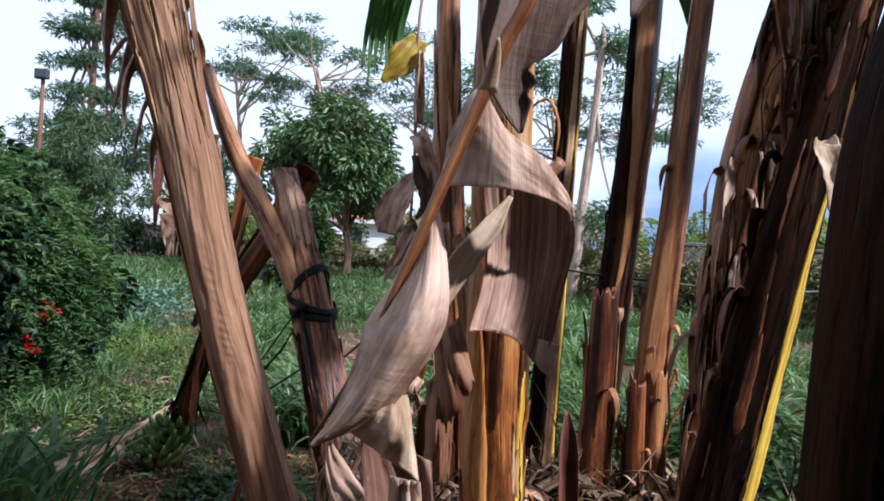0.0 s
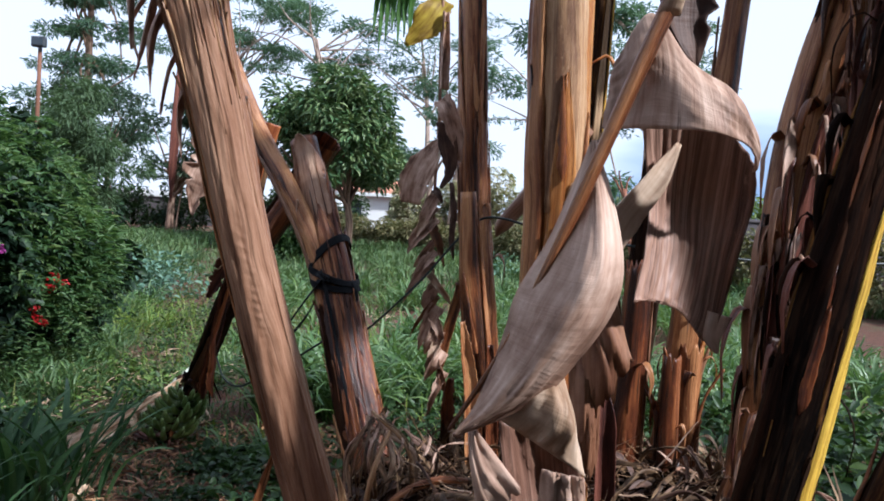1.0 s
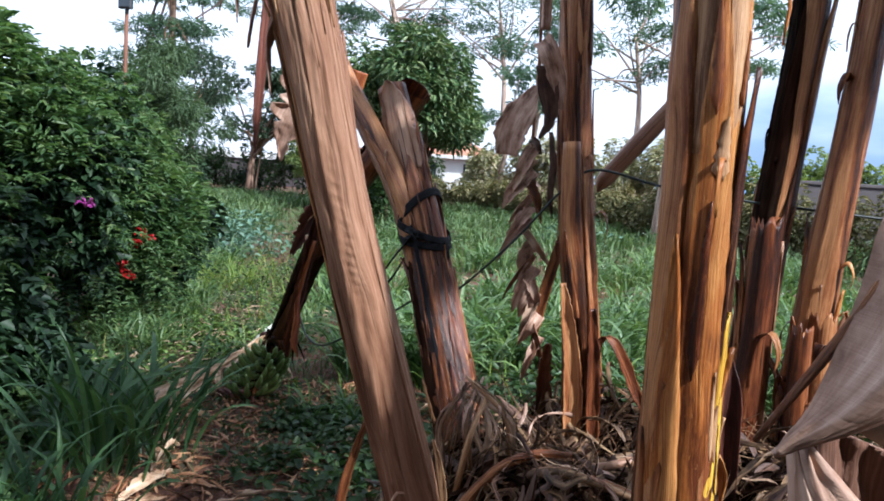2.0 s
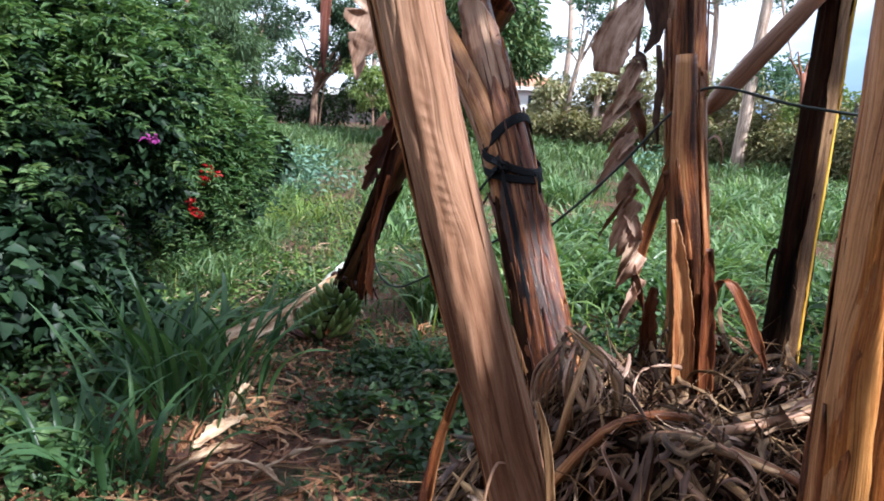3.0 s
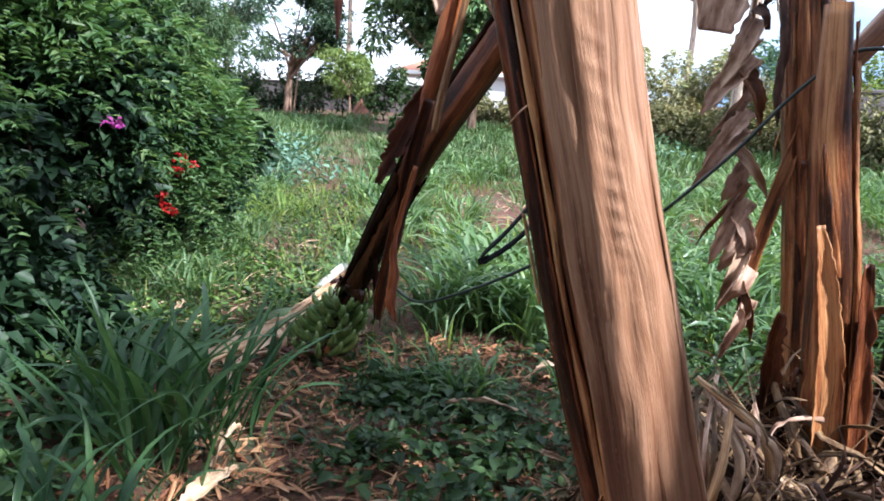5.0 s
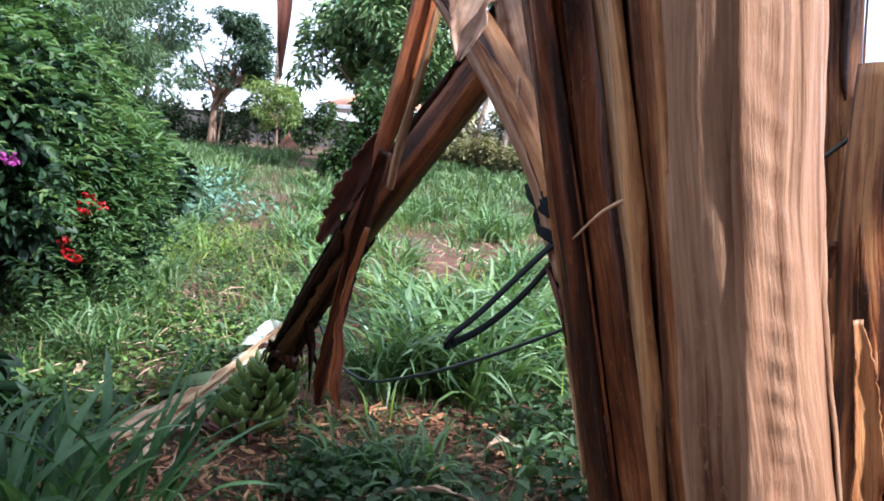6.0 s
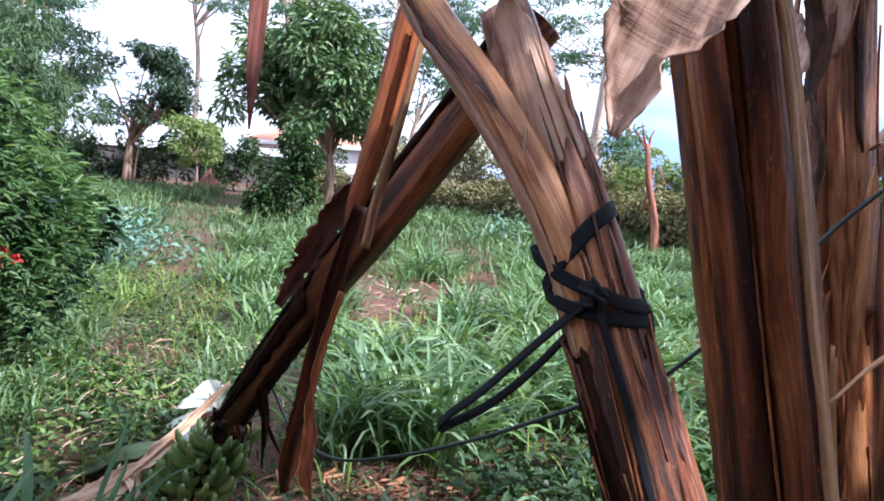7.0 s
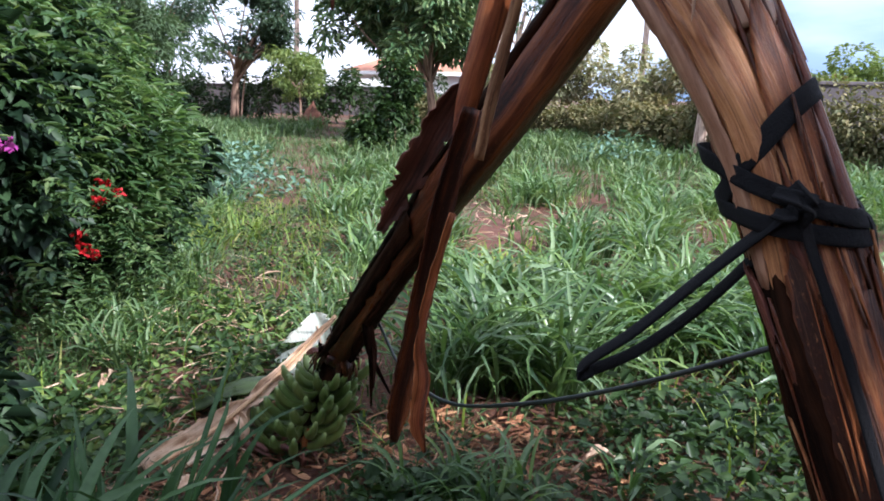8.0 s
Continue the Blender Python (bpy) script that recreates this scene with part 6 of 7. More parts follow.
# chain of withered leaf on the upright stem
C = 3.62
chain = thing("dead_leaf", (-0.14, 3.70, 3.3), "withered banana leaf hanging in torn tan ribbons, one yellow flap", "dead leaf", "dead leaves")
cord(chain, "midrib", [(-0.13, 3.74, 3.3), (-0.19, 3.66, 3.0), (-0.222, C, 2.75), (-0.222, C, 2.4), (-0.212, C, 2.1), (-0.215, C, 1.75), (-0.205, C, 1.4), (-0.17, C, 1.1), (-0.12, C, 0.82)], 0.0075, STEM_TAN, 50)
for nm, pts, wl, wr, side, mt, sd, cu in (
    ("yellow_flap", [(-0.215, C, 2.64), (-0.28, C - 0.03, 2.53), (-0.385, C - 0.02, 2.42)], [0.05, 0.10, 0.015], [0.05, 0.085, 0.01], 0.2, LEAF_YELLOW, 1, 0.5),
    ("rolled_blade", [(-0.205, C - 0.02, 2.58), (-0.20, C - 0.02, 2.4), (-0.197, C - 0.02, 2.225)], [0.05, 0.065, 0.06], [0.03, 0.04, 0.04], 0.3, LEAF_DRY, 2, 2.2),
    ("folded_blade", [(-0.20, C - 0.01, 2.19), (-0.165, C - 0.05, 2.13), (-0.12, C - 0.02, 2.02), (-0.10, C + 0.02, 1.90)], [0.05, 0.06, 0.05, 0.01], [0.05, 0.05, 0.04, 0.01], -0.4, LEAF_DRY, 3, 0.9),
    ("dark_fold", [(-0.19, C, 2.08), (-0.17, C, 1.97), (-0.15, C + 0.02, 1.85), (-0.19, C, 1.77)], [0.05, 0.06, 0.04, 0.01], [0.04, 0.06, 0.03, 0.01], 0.3, LEAF_DRYDARK, 4, 1.0),
    ("broad_flap", [(-0.215, C - 0.01, 1.99), (-0.265, C - 0.05, 1.88), (-0.31, C - 0.05, 1.78), (-0.32, C - 0.03, 1.69)], [0.012, 0.075, 0.085, 0.05], [0.012, 0.07, 0.08, 0.05], -0.2, LEAF_DRY, 5, 0.5),
    ("hook", [(-0.22, C - 0.03, 1.76), (-0.195, C - 0.05, 1.74), (-0.18, C - 0.03, 1.70)], [0.02, 0.02, 0.003], [0.02, 0.02, 0.003], 0.3, LEAF_DRYDARK, 6, 0.8),
    ("dark_ribbon", [(-0.14, C + 0.02, 1.80), (-0.125, C, 1.66), (-0.125, C, 1.52), (-0.11, C, 1.43)], [0.015, 0.03, 0.028, 0.004], [0.015, 0.025, 0.02, 0.004], 0.5, LEAF_DRYDARK, 7, 1.4),
):
    strip_part(chain, nm, pts, wl, wr, side, mt, 40 + sd, cu, 0.007, 22, 11, 0, jag=0.18)
r_ = np.random.default_rng(41)
for j, z in enumerate(np.arange(1.72, 0.84, -0.052)):
    # torn fans: broad where they leave the midrib, pointed below
    x = float(np.interp(z, [0.82, 1.1, 1.4, 1.75], [-0.12, -0.17, -0.205, -0.215]))
    left = -1 if j % 4 != 3 else 1
    ln, w = r_.uniform(0.10, 0.21), r_.uniform(0.026, 0.052)
    ox = left * ln * r_.uniform(0.25, 0.75) * (1.0 if z > 1.2 else 0.6)
    p = [(x - left * 0.012, C - 0.006, z + 0.012), (x + ox * 0.35, C - 0.02 - 0.02 * r_.random(), z - ln * 0.30), (x + ox * 0.75, C - 0.03 * r_.random(), z - ln * 0.68), (x + ox, C + 0.01, z - ln)]
    strip_part(chain, "ribbon", p, [w, w * 0.95, w * 0.6, 0.003], [w * 0.9, w * 0.8, w * 0.5, 0.003], float(r_.uniform(-0.7, 0.7)), (LEAF_DRY, HUSK, LEAF_DRY, LEAF_RED, LEAF_DRY, LEAF_DRY)[j % 6], 500 + j, float(r_.uniform(0.5, 1.9)), 0.006, 20, 9, 0, jag=0.3)

# sheath leaning against the upright stem, and torn pieces at its foot
torn = thing("torn_sheath", (-0.01, 3.66, 1.52), "brown torn banana sheath leaning on the upright stem", "banana sheath", "torn sheaths")
strip_part(torn, "sheath", [(-0.01, 3.66, 1.52), (-0.07, 3.64, 1.30), (-0.115, 3.63, 1.12), (-0.14, 3.62, 0.98), (-0.155, 3.61, 0.86)], [0.012, 0.034, 0.036, 0.03, 0.006], [0.012, 0.03, 0.034, 0.03, 0.006], (1, 0.3, 0.2), STEM_BROWN, 61, 1.3, 0.003, 30, 9, 0, 0.003)
torn = thing("torn_sheath", (0.01, 3.285, 0.8), "pale papery sheath stub standing on the mulch", "banana sheath", "torn sheaths")
strip_part(torn, "sheath", [(-0.055, 3.30, 1.19), (-0.035, 3.29, 1.08), (-0.01, 3.285, 0.95), (0.015, 3.28, 0.75), (0.03, 3.28, 0.5)], [0.012, 0.030, 0.038, 0.05, 0.055], [0.016, 0.034, 0.042, 0.05, 0.055], (1, 0.1, 0), STEM_BROWN, 62, 1.2, 0.005, 34, 11, 0, 0.003, jag=0.2)
torn = thing("torn_sheath", (0.30, 3.40, 0.5), "drooping brown sheath tip bent over at a stem's foot", "banana sheath", "torn sheaths")
strip_part(torn, "sheath", [(0.10, 3.30, 0.55), (0.095, 3.29, 0.82), (0.11, 3.28, 0.965), (0.155, 3.28, 0.98), (0.215, 3.28, 0.88), (0.26, 3.28, 0.78), (0.305, 3.28, 0.68)], [0.02, 0.02, 0.018, 0.022, 0.032, 0.028, 0.004], [0.02, 0.02, 0.016, 0.02, 0.026, 0.024, 0.004], [(1, 0.3, 0), (0.9, 0.3, 0.2), (0.6, 0.3, 0.7)], STEM_DEEP, 63, 0.8, 0.006, 30, 9, 0, 0.002, jag=0.3)
torn = thing("torn_sheath", (0.09, 3.27, 0.45), "dark red-brown sheath stub with a ragged top on a short stem", "banana sheath", "torn sheaths")
strip_part(torn, "sheath", [(0.068, 3.285, 1.10), (0.078, 3.28, 0.98), (0.088, 3.275, 0.84), (0.10, 3.27, 0.64), (0.11, 3.27, 0.45)], [0.014, 0.026, 0.03, 0.034, 0.036], [0.02, 0.03, 0.032, 0.034, 0.036], (1, 0.15, 0.1), STEM_DEEP, 66, 1.0, 0.005, 30, 11, 0, 0.003, jag=0.3)
torn = thing("torn_sheath", (-0.08, 3.42, 0.45), "dark rotted sheath stub in the mulch", "banana sheath", "torn sheaths")
strip_part(torn, "sheath", [(-0.09, 3.40, 0.92), (-0.10, 3.40, 0.78), (-0.08, 3.42, 0.45)], [0.02, 0.04, 0.05], [0.02, 0.04, 0.05], (1, 0.2, 0), STEM_DEEP, 64, 1.1, 0.006, 30, 11, 0, 0.003, jag=0.3)
torn = thing("torn_sheath", (0.48, 2.85, 0.5), "rounded dark sheath tip beside the pale stump", "banana sheath", "torn sheaths")
strip_part(torn, "sheath", [(0.455, 2.75, 1.07), (0.46, 2.74, 0.95), (0.47, 2.76, 0.75), (0.48, 2.78, 0.45)], [0.012, 0.05, 0.052, 0.05], [0.012, 0.045, 0.05, 0.05], (1, 0.2, 0), STEM_PURPLE, 65, 1.3, 0.003, 24, 9, 0, 0.003)
stub_arm = thing("leaf_stalk", (0.53, 3.93, 2.1), "cut brown leaf stalk drooping from the black and yellow stem", "leaf stalk")
v, f, uv = tube_mesh(smooth_line([(0.54, 3.93, 2.12), (0.40, 3.90, 1.95), (0.24, 3.88, 1.75), (0.13, 3.88, 1.61), (0.10, 3.88, 1.55)], 24), lerp([0.035, 0.04, 0.042, 0.038, 0.006], 24), 14, 0.08, 4)
put("stalk", v, f, STEM_TAN, stub_arm, uvs=uv)

loose = thing("torn_sheath", (-0.66, 2.42, 0.0), "loose red-brown sheath bowed out from a leaning stem's foot", "banana sheath", "torn sheaths")
strip_part(loose, "sheath", [(-0.605, 2.36, 0.93), (-0.645, 2.35, 0.80), (-0.685, 2.33, 0.62), (-0.70, 2.32, 0.40), (-0.66, 2.33, 0.12), (-0.62, 2.34, 0.0)], [0.006, 0.016, 0.022, 0.026, 0.028, 0.03], [0.006, 0.014, 0.02, 0.024, 0.026, 0.03], (1, 0.3, 0.1), STEM_RUST, 68, 1.3, 0.004, 34, 9, 0, 0.003, jag=0.12)
loose = thing("torn_sheath", (-0.40, 2.40, 0.0), "bright tan sliver of sheath peeling off a leaning stem's foot", "banana sheath", "torn sheaths")
strip_part(loose, "sheath", [(-0.43, 2.385, 0.84), (-0.405, 2.38, 0.76), (-0.385, 2.38, 0.62), (-0.37, 2.39, 0.40), (-0.35, 2.40, 0.0)], [0.004, 0.014, 0.016, 0.018, 0.02], [0.004, 0.012, 0.014, 0.016, 0.02], (1, 0.2, 0.1), STEM_PALE, 69, 1.0, 0.003, 30, 7, 0, 0.003, jag=0.15)

# strip that hangs free above the fallen stem
free = thing("dead_leaf", (-1.40, 3.55, 2.9), "narrow brown strip of dead leaf hanging free", "dead leaf", "dead leaves")
strip_part(free, "blade", [(-1.34, 3.6, 2.9), (-1.40, 3.58, 2.4), (-1.43, 3.57, 2.0), (-1.443, 3.57, 1.78), (-1.448, 3.57, 1.63)], [0.02, 0.03, 0.028, 0.02, 0.002], [0.02, 0.024, 0.024, 0.018, 0.002], (1, 0.3, 0), STEM_PURPLE, 66, 0.9, 0.003, 30, 7)
# leaf flap at the top of the thin brown stem
flap = thing("dead_leaf", (-0.80, 2.44, 1.95), "ragged brown dead leaf draped from a stem", "dead leaf", "dead leaves")
strip_part(flap, "blade", [(-0.80, 2.44, 1.98), (-0.83, 2.42, 1.84), (-0.875, 2.42, 1.73), (-0.905, 2.43, 1.66), (-0.928, 2.432, 1.60)], [0.06, 0.095, 0.085, 0.045, 0.004], [0.04, 0.06, 0.045, 0.025, 0.004], (0.95, -0.1, -0.2), LEAF_DRY, 67, [0.5, 0.6, 0.7, 0.6], 0.007, 60, 13, 5, jag=0.14)
# curls of dry skin at the leaning stem's top
curls = thing("dead_leaf", (-0.88, 2.16, 2.25), "shreds of dry leaf curling off the leaning stem", "dead leaf", "dead leaves")
for k, (pts, w) in enumerate([
    ([(-0.88, 2.16, 2.3), (-0.96, 2.2, 2.24), (-1.02, 2.25, 2.1), (-1.05, 2.27, 1.98)], 0.022),
    ([(-0.90, 2.16, 2.25), (-1.0, 2.2, 2.2), (-1.06, 2.25, 2.12), (-1.04, 2.27, 2.02), (-1.12, 2.28, 1.96)], 0.012),
    ([(-0.84, 2.18, 2.1), (-0.90, 2.2, 2.06), (-0.94, 2.22, 1.98), (-0.95, 2.22, 1.88)], 0.018),
    ([(-0.93, 2.10, 2.42), (-1.0, 2.14, 2.36), (-1.03, 2.17, 2.22), (-1.02, 2.18, 2.05)], 0.04),
    ([(-0.87, 2.12, 2.2), (-0.93, 2.14, 2.15), (-0.96, 2.15, 2.06), (-0.955, 2.16, 1.93)], 0.03),
    ([(-0.80, 2.17, 2.02), (-0.86, 2.17, 1.97), (-0.885, 2.18, 1.88), (-0.875, 2.19, 1.76)], 0.022),
    ([(-0.9, 2.14, 2.5), (-0.98, 2.2, 2.42), (-1.06, 2.22, 2.3), (-1.07, 2.24, 2.2)], 0.03)]):
    strip_part(curls, "shred", pts, [w * 0.6, w, w * 0.8, 0.002], [w * 0.6, w, w * 0.7, 0.002], (0.2, 1, 0.4), LEAF_DRY, 70 + k, 1.4, 0.004, 20, 7)
tendril = thing("dead_leaf", (-0.715, 2.335, 1.40), "thin curled tendril of dry sheath", "dead leaf", "dead leaves")
strip_part(tendril, "shred", [(-0.715, 2.335, 1.40), (-0.735, 2.325, 1.465), (-0.751, 2.321, 1.484), (-0.778, 2.325, 1.472), (-0.806, 2.328, 1.441)], [0.0035, 0.0035, 0.003, 0.0025, 0.0008], [0.0035, 0.0035, 0.003, 0.002, 0.0008], (0.1, 0.6, 0.6), STEM_PALE, 75, 1.2, 0.001, 24, 5)

# torn sheaths of the fallen plant
band = thing("torn_sheath", (-1.24, 4.0, 1.42), "long red-brown sheath twisted round the fallen stem", "banana sheath", "torn sheaths")
strip_part(band, "upper_sheath", [(-1.075, 3.92, 2.06), (-1.10, 3.93, 1.98), (-1.13, 3.94, 1.85), (-1.16, 3.95, 1.72), (-1.225, 3.96, 1.48), (-1.25, 3.97, 1.36)], [0.045, 0.05, 0.048, 0.042, 0.03, 0.012], [0.05, 0.05, 0.046, 0.04, 0.03, 0.012], (1, 0.2, 0.2), SHEATH_RED, 81, -0.8, 0.002, 40, 9, 0, 0.003, "orange-red upper sheath")
strip_part(band, "pale_edge", [(-1.06, 3.90, 1.98), (-1.115, 3.92, 1.72), (-1.17, 3.93, 1.48), (-1.195, 3.94, 1.34)], [0.012, 0.014, 0.016, 0.014], [0.008, 0.012, 0.014, 0.01], (1, 0.2, 0.2), STEM_PALE, 82, -0.6, 0.001, 26, 5, 0, 0.003)
strip_part(band, "lower_sheath", [(-1.22, 3.95, 1.46), (-1.285, 3.98, 1.22), (-1.33, 3.99, 1.0), (-1.36, 3.98, 0.84), (-1.385, 3.97, 0.70), (-1.395, 3.97, 0.60)], [0.03, 0.042, 0.04, 0.04, 0.04, 0.014], [0.03, 0.038, 0.036, 0.036, 0.038, 0.010], (1, 0.25, 0.15), STEM_DEEP, 83, 1.3, 0.004, 60, 11, 0, 0.003, jag=0.2)
strip_part(band, "side_flap", [(-1.20, 4.06, 1.56), (-1.29, 4.14, 1.44), (-1.37, 4.19, 1.30), (-1.43, 4.23, 1.20), (-1.485, 4.26, 1.10)], [0.02, 0.05, 0.062, 0.05, 0.018], [0.02, 0.05, 0.055, 0.045, 0.012], 0.2, STEM_PURPLE, 84, 0.6, 0.006, 46, 11, 1, 0.003, jag=0.45)
strip_part(band, "hanging_flap", [(-1.25, 3.90, 1.22), (-1.295, 3.90, 1.05), (-1.315, 3.88, 0.92), (-1.305, 3.86, 0.82), (-1.315, 3.85, 0.72), (-1.30, 3.85, 0.64)], [0.010, 0.016, 0.018, 0.034, 0.03, 0.004], [0.010, 0.014, 0.014, 0.022, 0.02, 0.004], (1, -0.1, 0.1), SHEATH_RED, 85, [1.2, 1.5, 1.3, 0.8, 0.6], 0.006, 40, 9, 0, jag=0.25)
r_ = np.random.default_rng(33)
for k in range(38):
    # fibrous shreds where the fallen stem has rotted off
    a = k / 38 * 6.283 * 3
    o = np.array([math.cos(a) * 0.8, math.sin(a) * 0.6, 0.25 * math.sin(a * 2)]) * 0.07
    q = np.array([-1.775, 4.95, 0.49]) + o
    ln = r_.uniform(0.05, 0.22)
    e = q + np.array([-0.30, 0.45, -0.75]) * ln + o * r_.uniform(0.1, 1.1) + r_.normal(0, 0.012, 3)
    w = r_.uniform(0.010, 0.030)
    strip_part(band, "ragged_flap", [q + np.array([0.06, -0.09, 0.10]), q + o * 0.12, (q + e) / 2 + o * 0.25, e], [w * 0.8, w, w, w * 0.3], [w * 0.8, w, w * 0.9, w * 0.2], (math.sin(a), -math.cos(a), 0.2), (STEM_ROT_SHADE, STEM_PURPLE, STEM_DEEP)[k % 3], 600 + k, 0.5, 0.005, 26, 7, 0, jag=0.6)
for k, (e, w) in enumerate([((-1.50, 4.62, 0.42), 0.014), ((-1.60, 4.70, 0.36), 0.018), ((-1.56, 4.55, 0.50), 0.010)]):
    strip_part(band, "ragged_flap", [(-1.62, 4.70, 0.74), (-1.60 + 0.01 * k, 4.66, 0.60), e], [w, w, 0.002], [w, w, 0.002], (1, 0.3, 0.2), STEM_ROT_SHADE, 88 + k, 0.9, 0.003, 16, 7)

# bunch of green bananas
bunch = thing("banana_bunch", (-1.96, 5.12, 0.0), "bunch of unripe green bananas lying on the ground", "bananas")
b_axis = smooth_line([(-1.82, 5.02, 0.38), (-1.865, 5.02, 0.28), (-1.92, 5.0, 0.17), (-1.98, 4.95, 0.05)], 12)
v, f, uv = tube_mesh(b_axis, lerp([0.045, 0.04, 0.035, 0.03], 12), 10, 0.1, 5)
put("stalk", v, f, STEM_ROT_SHADE, bunch, uvs=uv)
r_ = np.random.default_rng(5)
for tier in range(6):
    c = np.array([np.interp(0.16 + tier * 0.15, np.linspace(0, 1, 12), b_axis[:, i]) for i in range(3)])
    for k in range(11):
        # fingers leave the stalk sideways and curve up, blunt at the tip
        a = k / 11 * 6.283 + tier * 0.31 + r_.normal(0, 0.14)
        o = np.array([math.cos(a), math.sin(a), 0.0])
        s_ = (0.92 + 0.05 * tier) * r_.uniform(0.85, 1.18)
        up = np.array([0.15, 0.0, 1.0])
        pts = [c + o * 0.025, c + o * 0.06 * s_ - up * 0.012, c + o * 0.11 * s_ + up * 0.004 * s_, c + o * 0.148 * s_ + up * 0.040 * s_, c + o * 0.165 * s_ + up * 0.078 * s_]
        if pts[2][2] < 0.02:
            continue
        v, f, uv = tube_mesh(smooth_line(pts, 10), lerp([0.007, 0.015, 0.0205, 0.0195, 0.008], 10) * r_.uniform(0.92, 1.06), 7, 0.05, k)
        put("banana", v, f, BANANA, bunch, uvs=uv)
for k in range(16):
    a = k * 0.7
    p = np.array([-2.02 + 0.10 * math.cos(a), 4.93 + 0.07 * math.sin(a), 0.03 + 0.02 * (k % 4)])
    strip_part(bunch, "bract", [p, p + np.array([0.03 * math.cos(a), -0.03, 0.03]), p + np.array([0.07 * math.cos(a * 1.3), -0.05, 0.0])], [0.01, 0.03, 0.006], [0.01, 0.03, 0.006], (math.sin(a), math.cos(a), 0.2), STEM_PURPLE, 100 + k, 1.2, 0.004, 10, 7)
strip_part(bunch, "dry_tip", [(-1.90, 4.92, 0.15), (-1.91, 4.90, 0.10), (-1.915, 4.89, 0.04)], [0.004, 0.016, 0.006], [0.004, 0.014, 0.006], (1, 0.2, 0), SHEATH_RED, 120, 0.8, 0.002, 10, 7)

# pale dry leaf from the bunch down to the path, sunlight put into its colour
husk = thing("dry_leaf", (-2.4, 4.8, 0.03), "pale tan dry banana leaf curled along its midrib on the ground", "dead leaf", "dead leaves")
hl = [(-1.93, 5.50, 0.44), (-2.01, 5.37, 0.36), (-2.08, 5.16, 0.29), (-2.16, 4.97, 0.225), (-2.29, 4.83, 0.13), (-2.46, 4.66, 0.05)]
cord(husk, "midrib", [(x + 0.004, y - 0.012, z + 0.012) for x, y, z in hl], 0.009, STEM_PALE, 30)
strip_part(husk, "blade", hl, [0.012, 0.026, 0.034, 0.050, 0.072, 0.08], [0.012, 0.022, 0.030, 0.042, 0.062, 0.07], (0.75, -0.1, -0.55), HUSK_SUNLIT, 121, [1.0, 1.1, 1.0, 0.8, 0.6, 0.5], 0.010, 60, 13, 2, jag=0.10)
for k, (s_, ln, w) in enumerate([(0.22, 0.10, 0.03), (0.42, 0.13, 0.035), (0.55, 0.10, 0.03), (0.68, 0.12, 0.04), (0.85, 0.12, 0.045), (0.95, 0.10, 0.04)]):
    c = np.array([np.interp(s_, np.linspace(0, 1, 6), np.array(hl)[:, i]) for i in range(3)])
    sg = 1 if k % 2 else -0.6
    strip_part(husk, "curl", [c, c + np.array([sg * 0.04, -0.03, -0.01]), c + np.array([sg * 0.06, -0.05, -min(ln * 0.6, c[2] * 0.8)]), c + np.array([sg * 0.03, -0.06, -min(ln, c[2])])], [w * 0.6, w, w * 0.8, 0.003], [w * 0.6, w, w * 0.6, 0.003], (0.5, 0.8, 0.3), HUSK_SUNLIT, 122 + 20 * k, 1.5, 0.005, 18, 9, 0, jag=0.2)
silver = thing("fallen_leaf", (-2.08, 5.75, 0.05), "silvery pale green leaf fanned out behind the bunch", "leaf")
strip_part(silver, "blade", [(-2.00, 5.69, 0.13), (-2.04, 5.72, 0.18), (-2.075, 5.76, 0.235), (-2.11, 5.82, 0.295), (-2.14, 5.88, 0.34)], [0.15, 0.27, 0.25, 0.16, 0.02], [0.03, 0.07, 0.11, 0.09, 0.01], [(0.95, 0.1, 0.25), (0.95, 0.0, 0.45), (0.8, 0.1, 0.6)], GREY_LEAF, 700, [-0.3, -0.5, -0.6, -0.4], 0.006, 54, 15, 3, jag=0.32)
cord(silver, "midrib", [(-2.00, 5.684, 0.132), (-2.04, 5.712, 0.182), (-2.075, 5.75, 0.237), (-2.105, 5.81, 0.29)], 0.004, HUSK, 16)
cord(silver, "stalk", [(-1.85, 5.5, 0.02), (-1.94, 5.61, 0.09), (-2.00, 5.69, 0.13)], 0.008, HUSK, 16)

# broad green leaf lying beside the bunch
lying = thing("fallen_leaf", (-2.35, 5.35, 0.0), "broad dark green banana leaf lying on the ground", "leaf")
strip_part(lying, "blade", [(-2.62, 5.15, 0.03), (-2.48, 5.26, 0.12), (-2.34, 5.36, 0.16), (-2.20, 5.44, 0.15), (-2.08, 5.5, 0.08)], [0.03, 0.09, 0.11, 0.10, 0.03], [0.03, 0.10, 0.12, 0.10, 0.03], (0.45, -0.85, 0.25), LYING_GREEN, 131, [0.9, 1.1, 1.1, 0.9], 0.006, 34, 13)

# black straps round the cut stump
AX = lambda z: np.array([np.interp(z, [0.5, 1.0, 1.47, 1.75], [-0.40, -0.55, -0.70, -0.80]), np.interp(z, [0.5, 1.0, 1.47, 1.75], [3.22, 3.39, 3.56, 3.68]), z])
strap = thing("strap", (-0.69, 3.43, 1.38), "black webbing strap knotted round the banana stump, loop hanging", "strap")


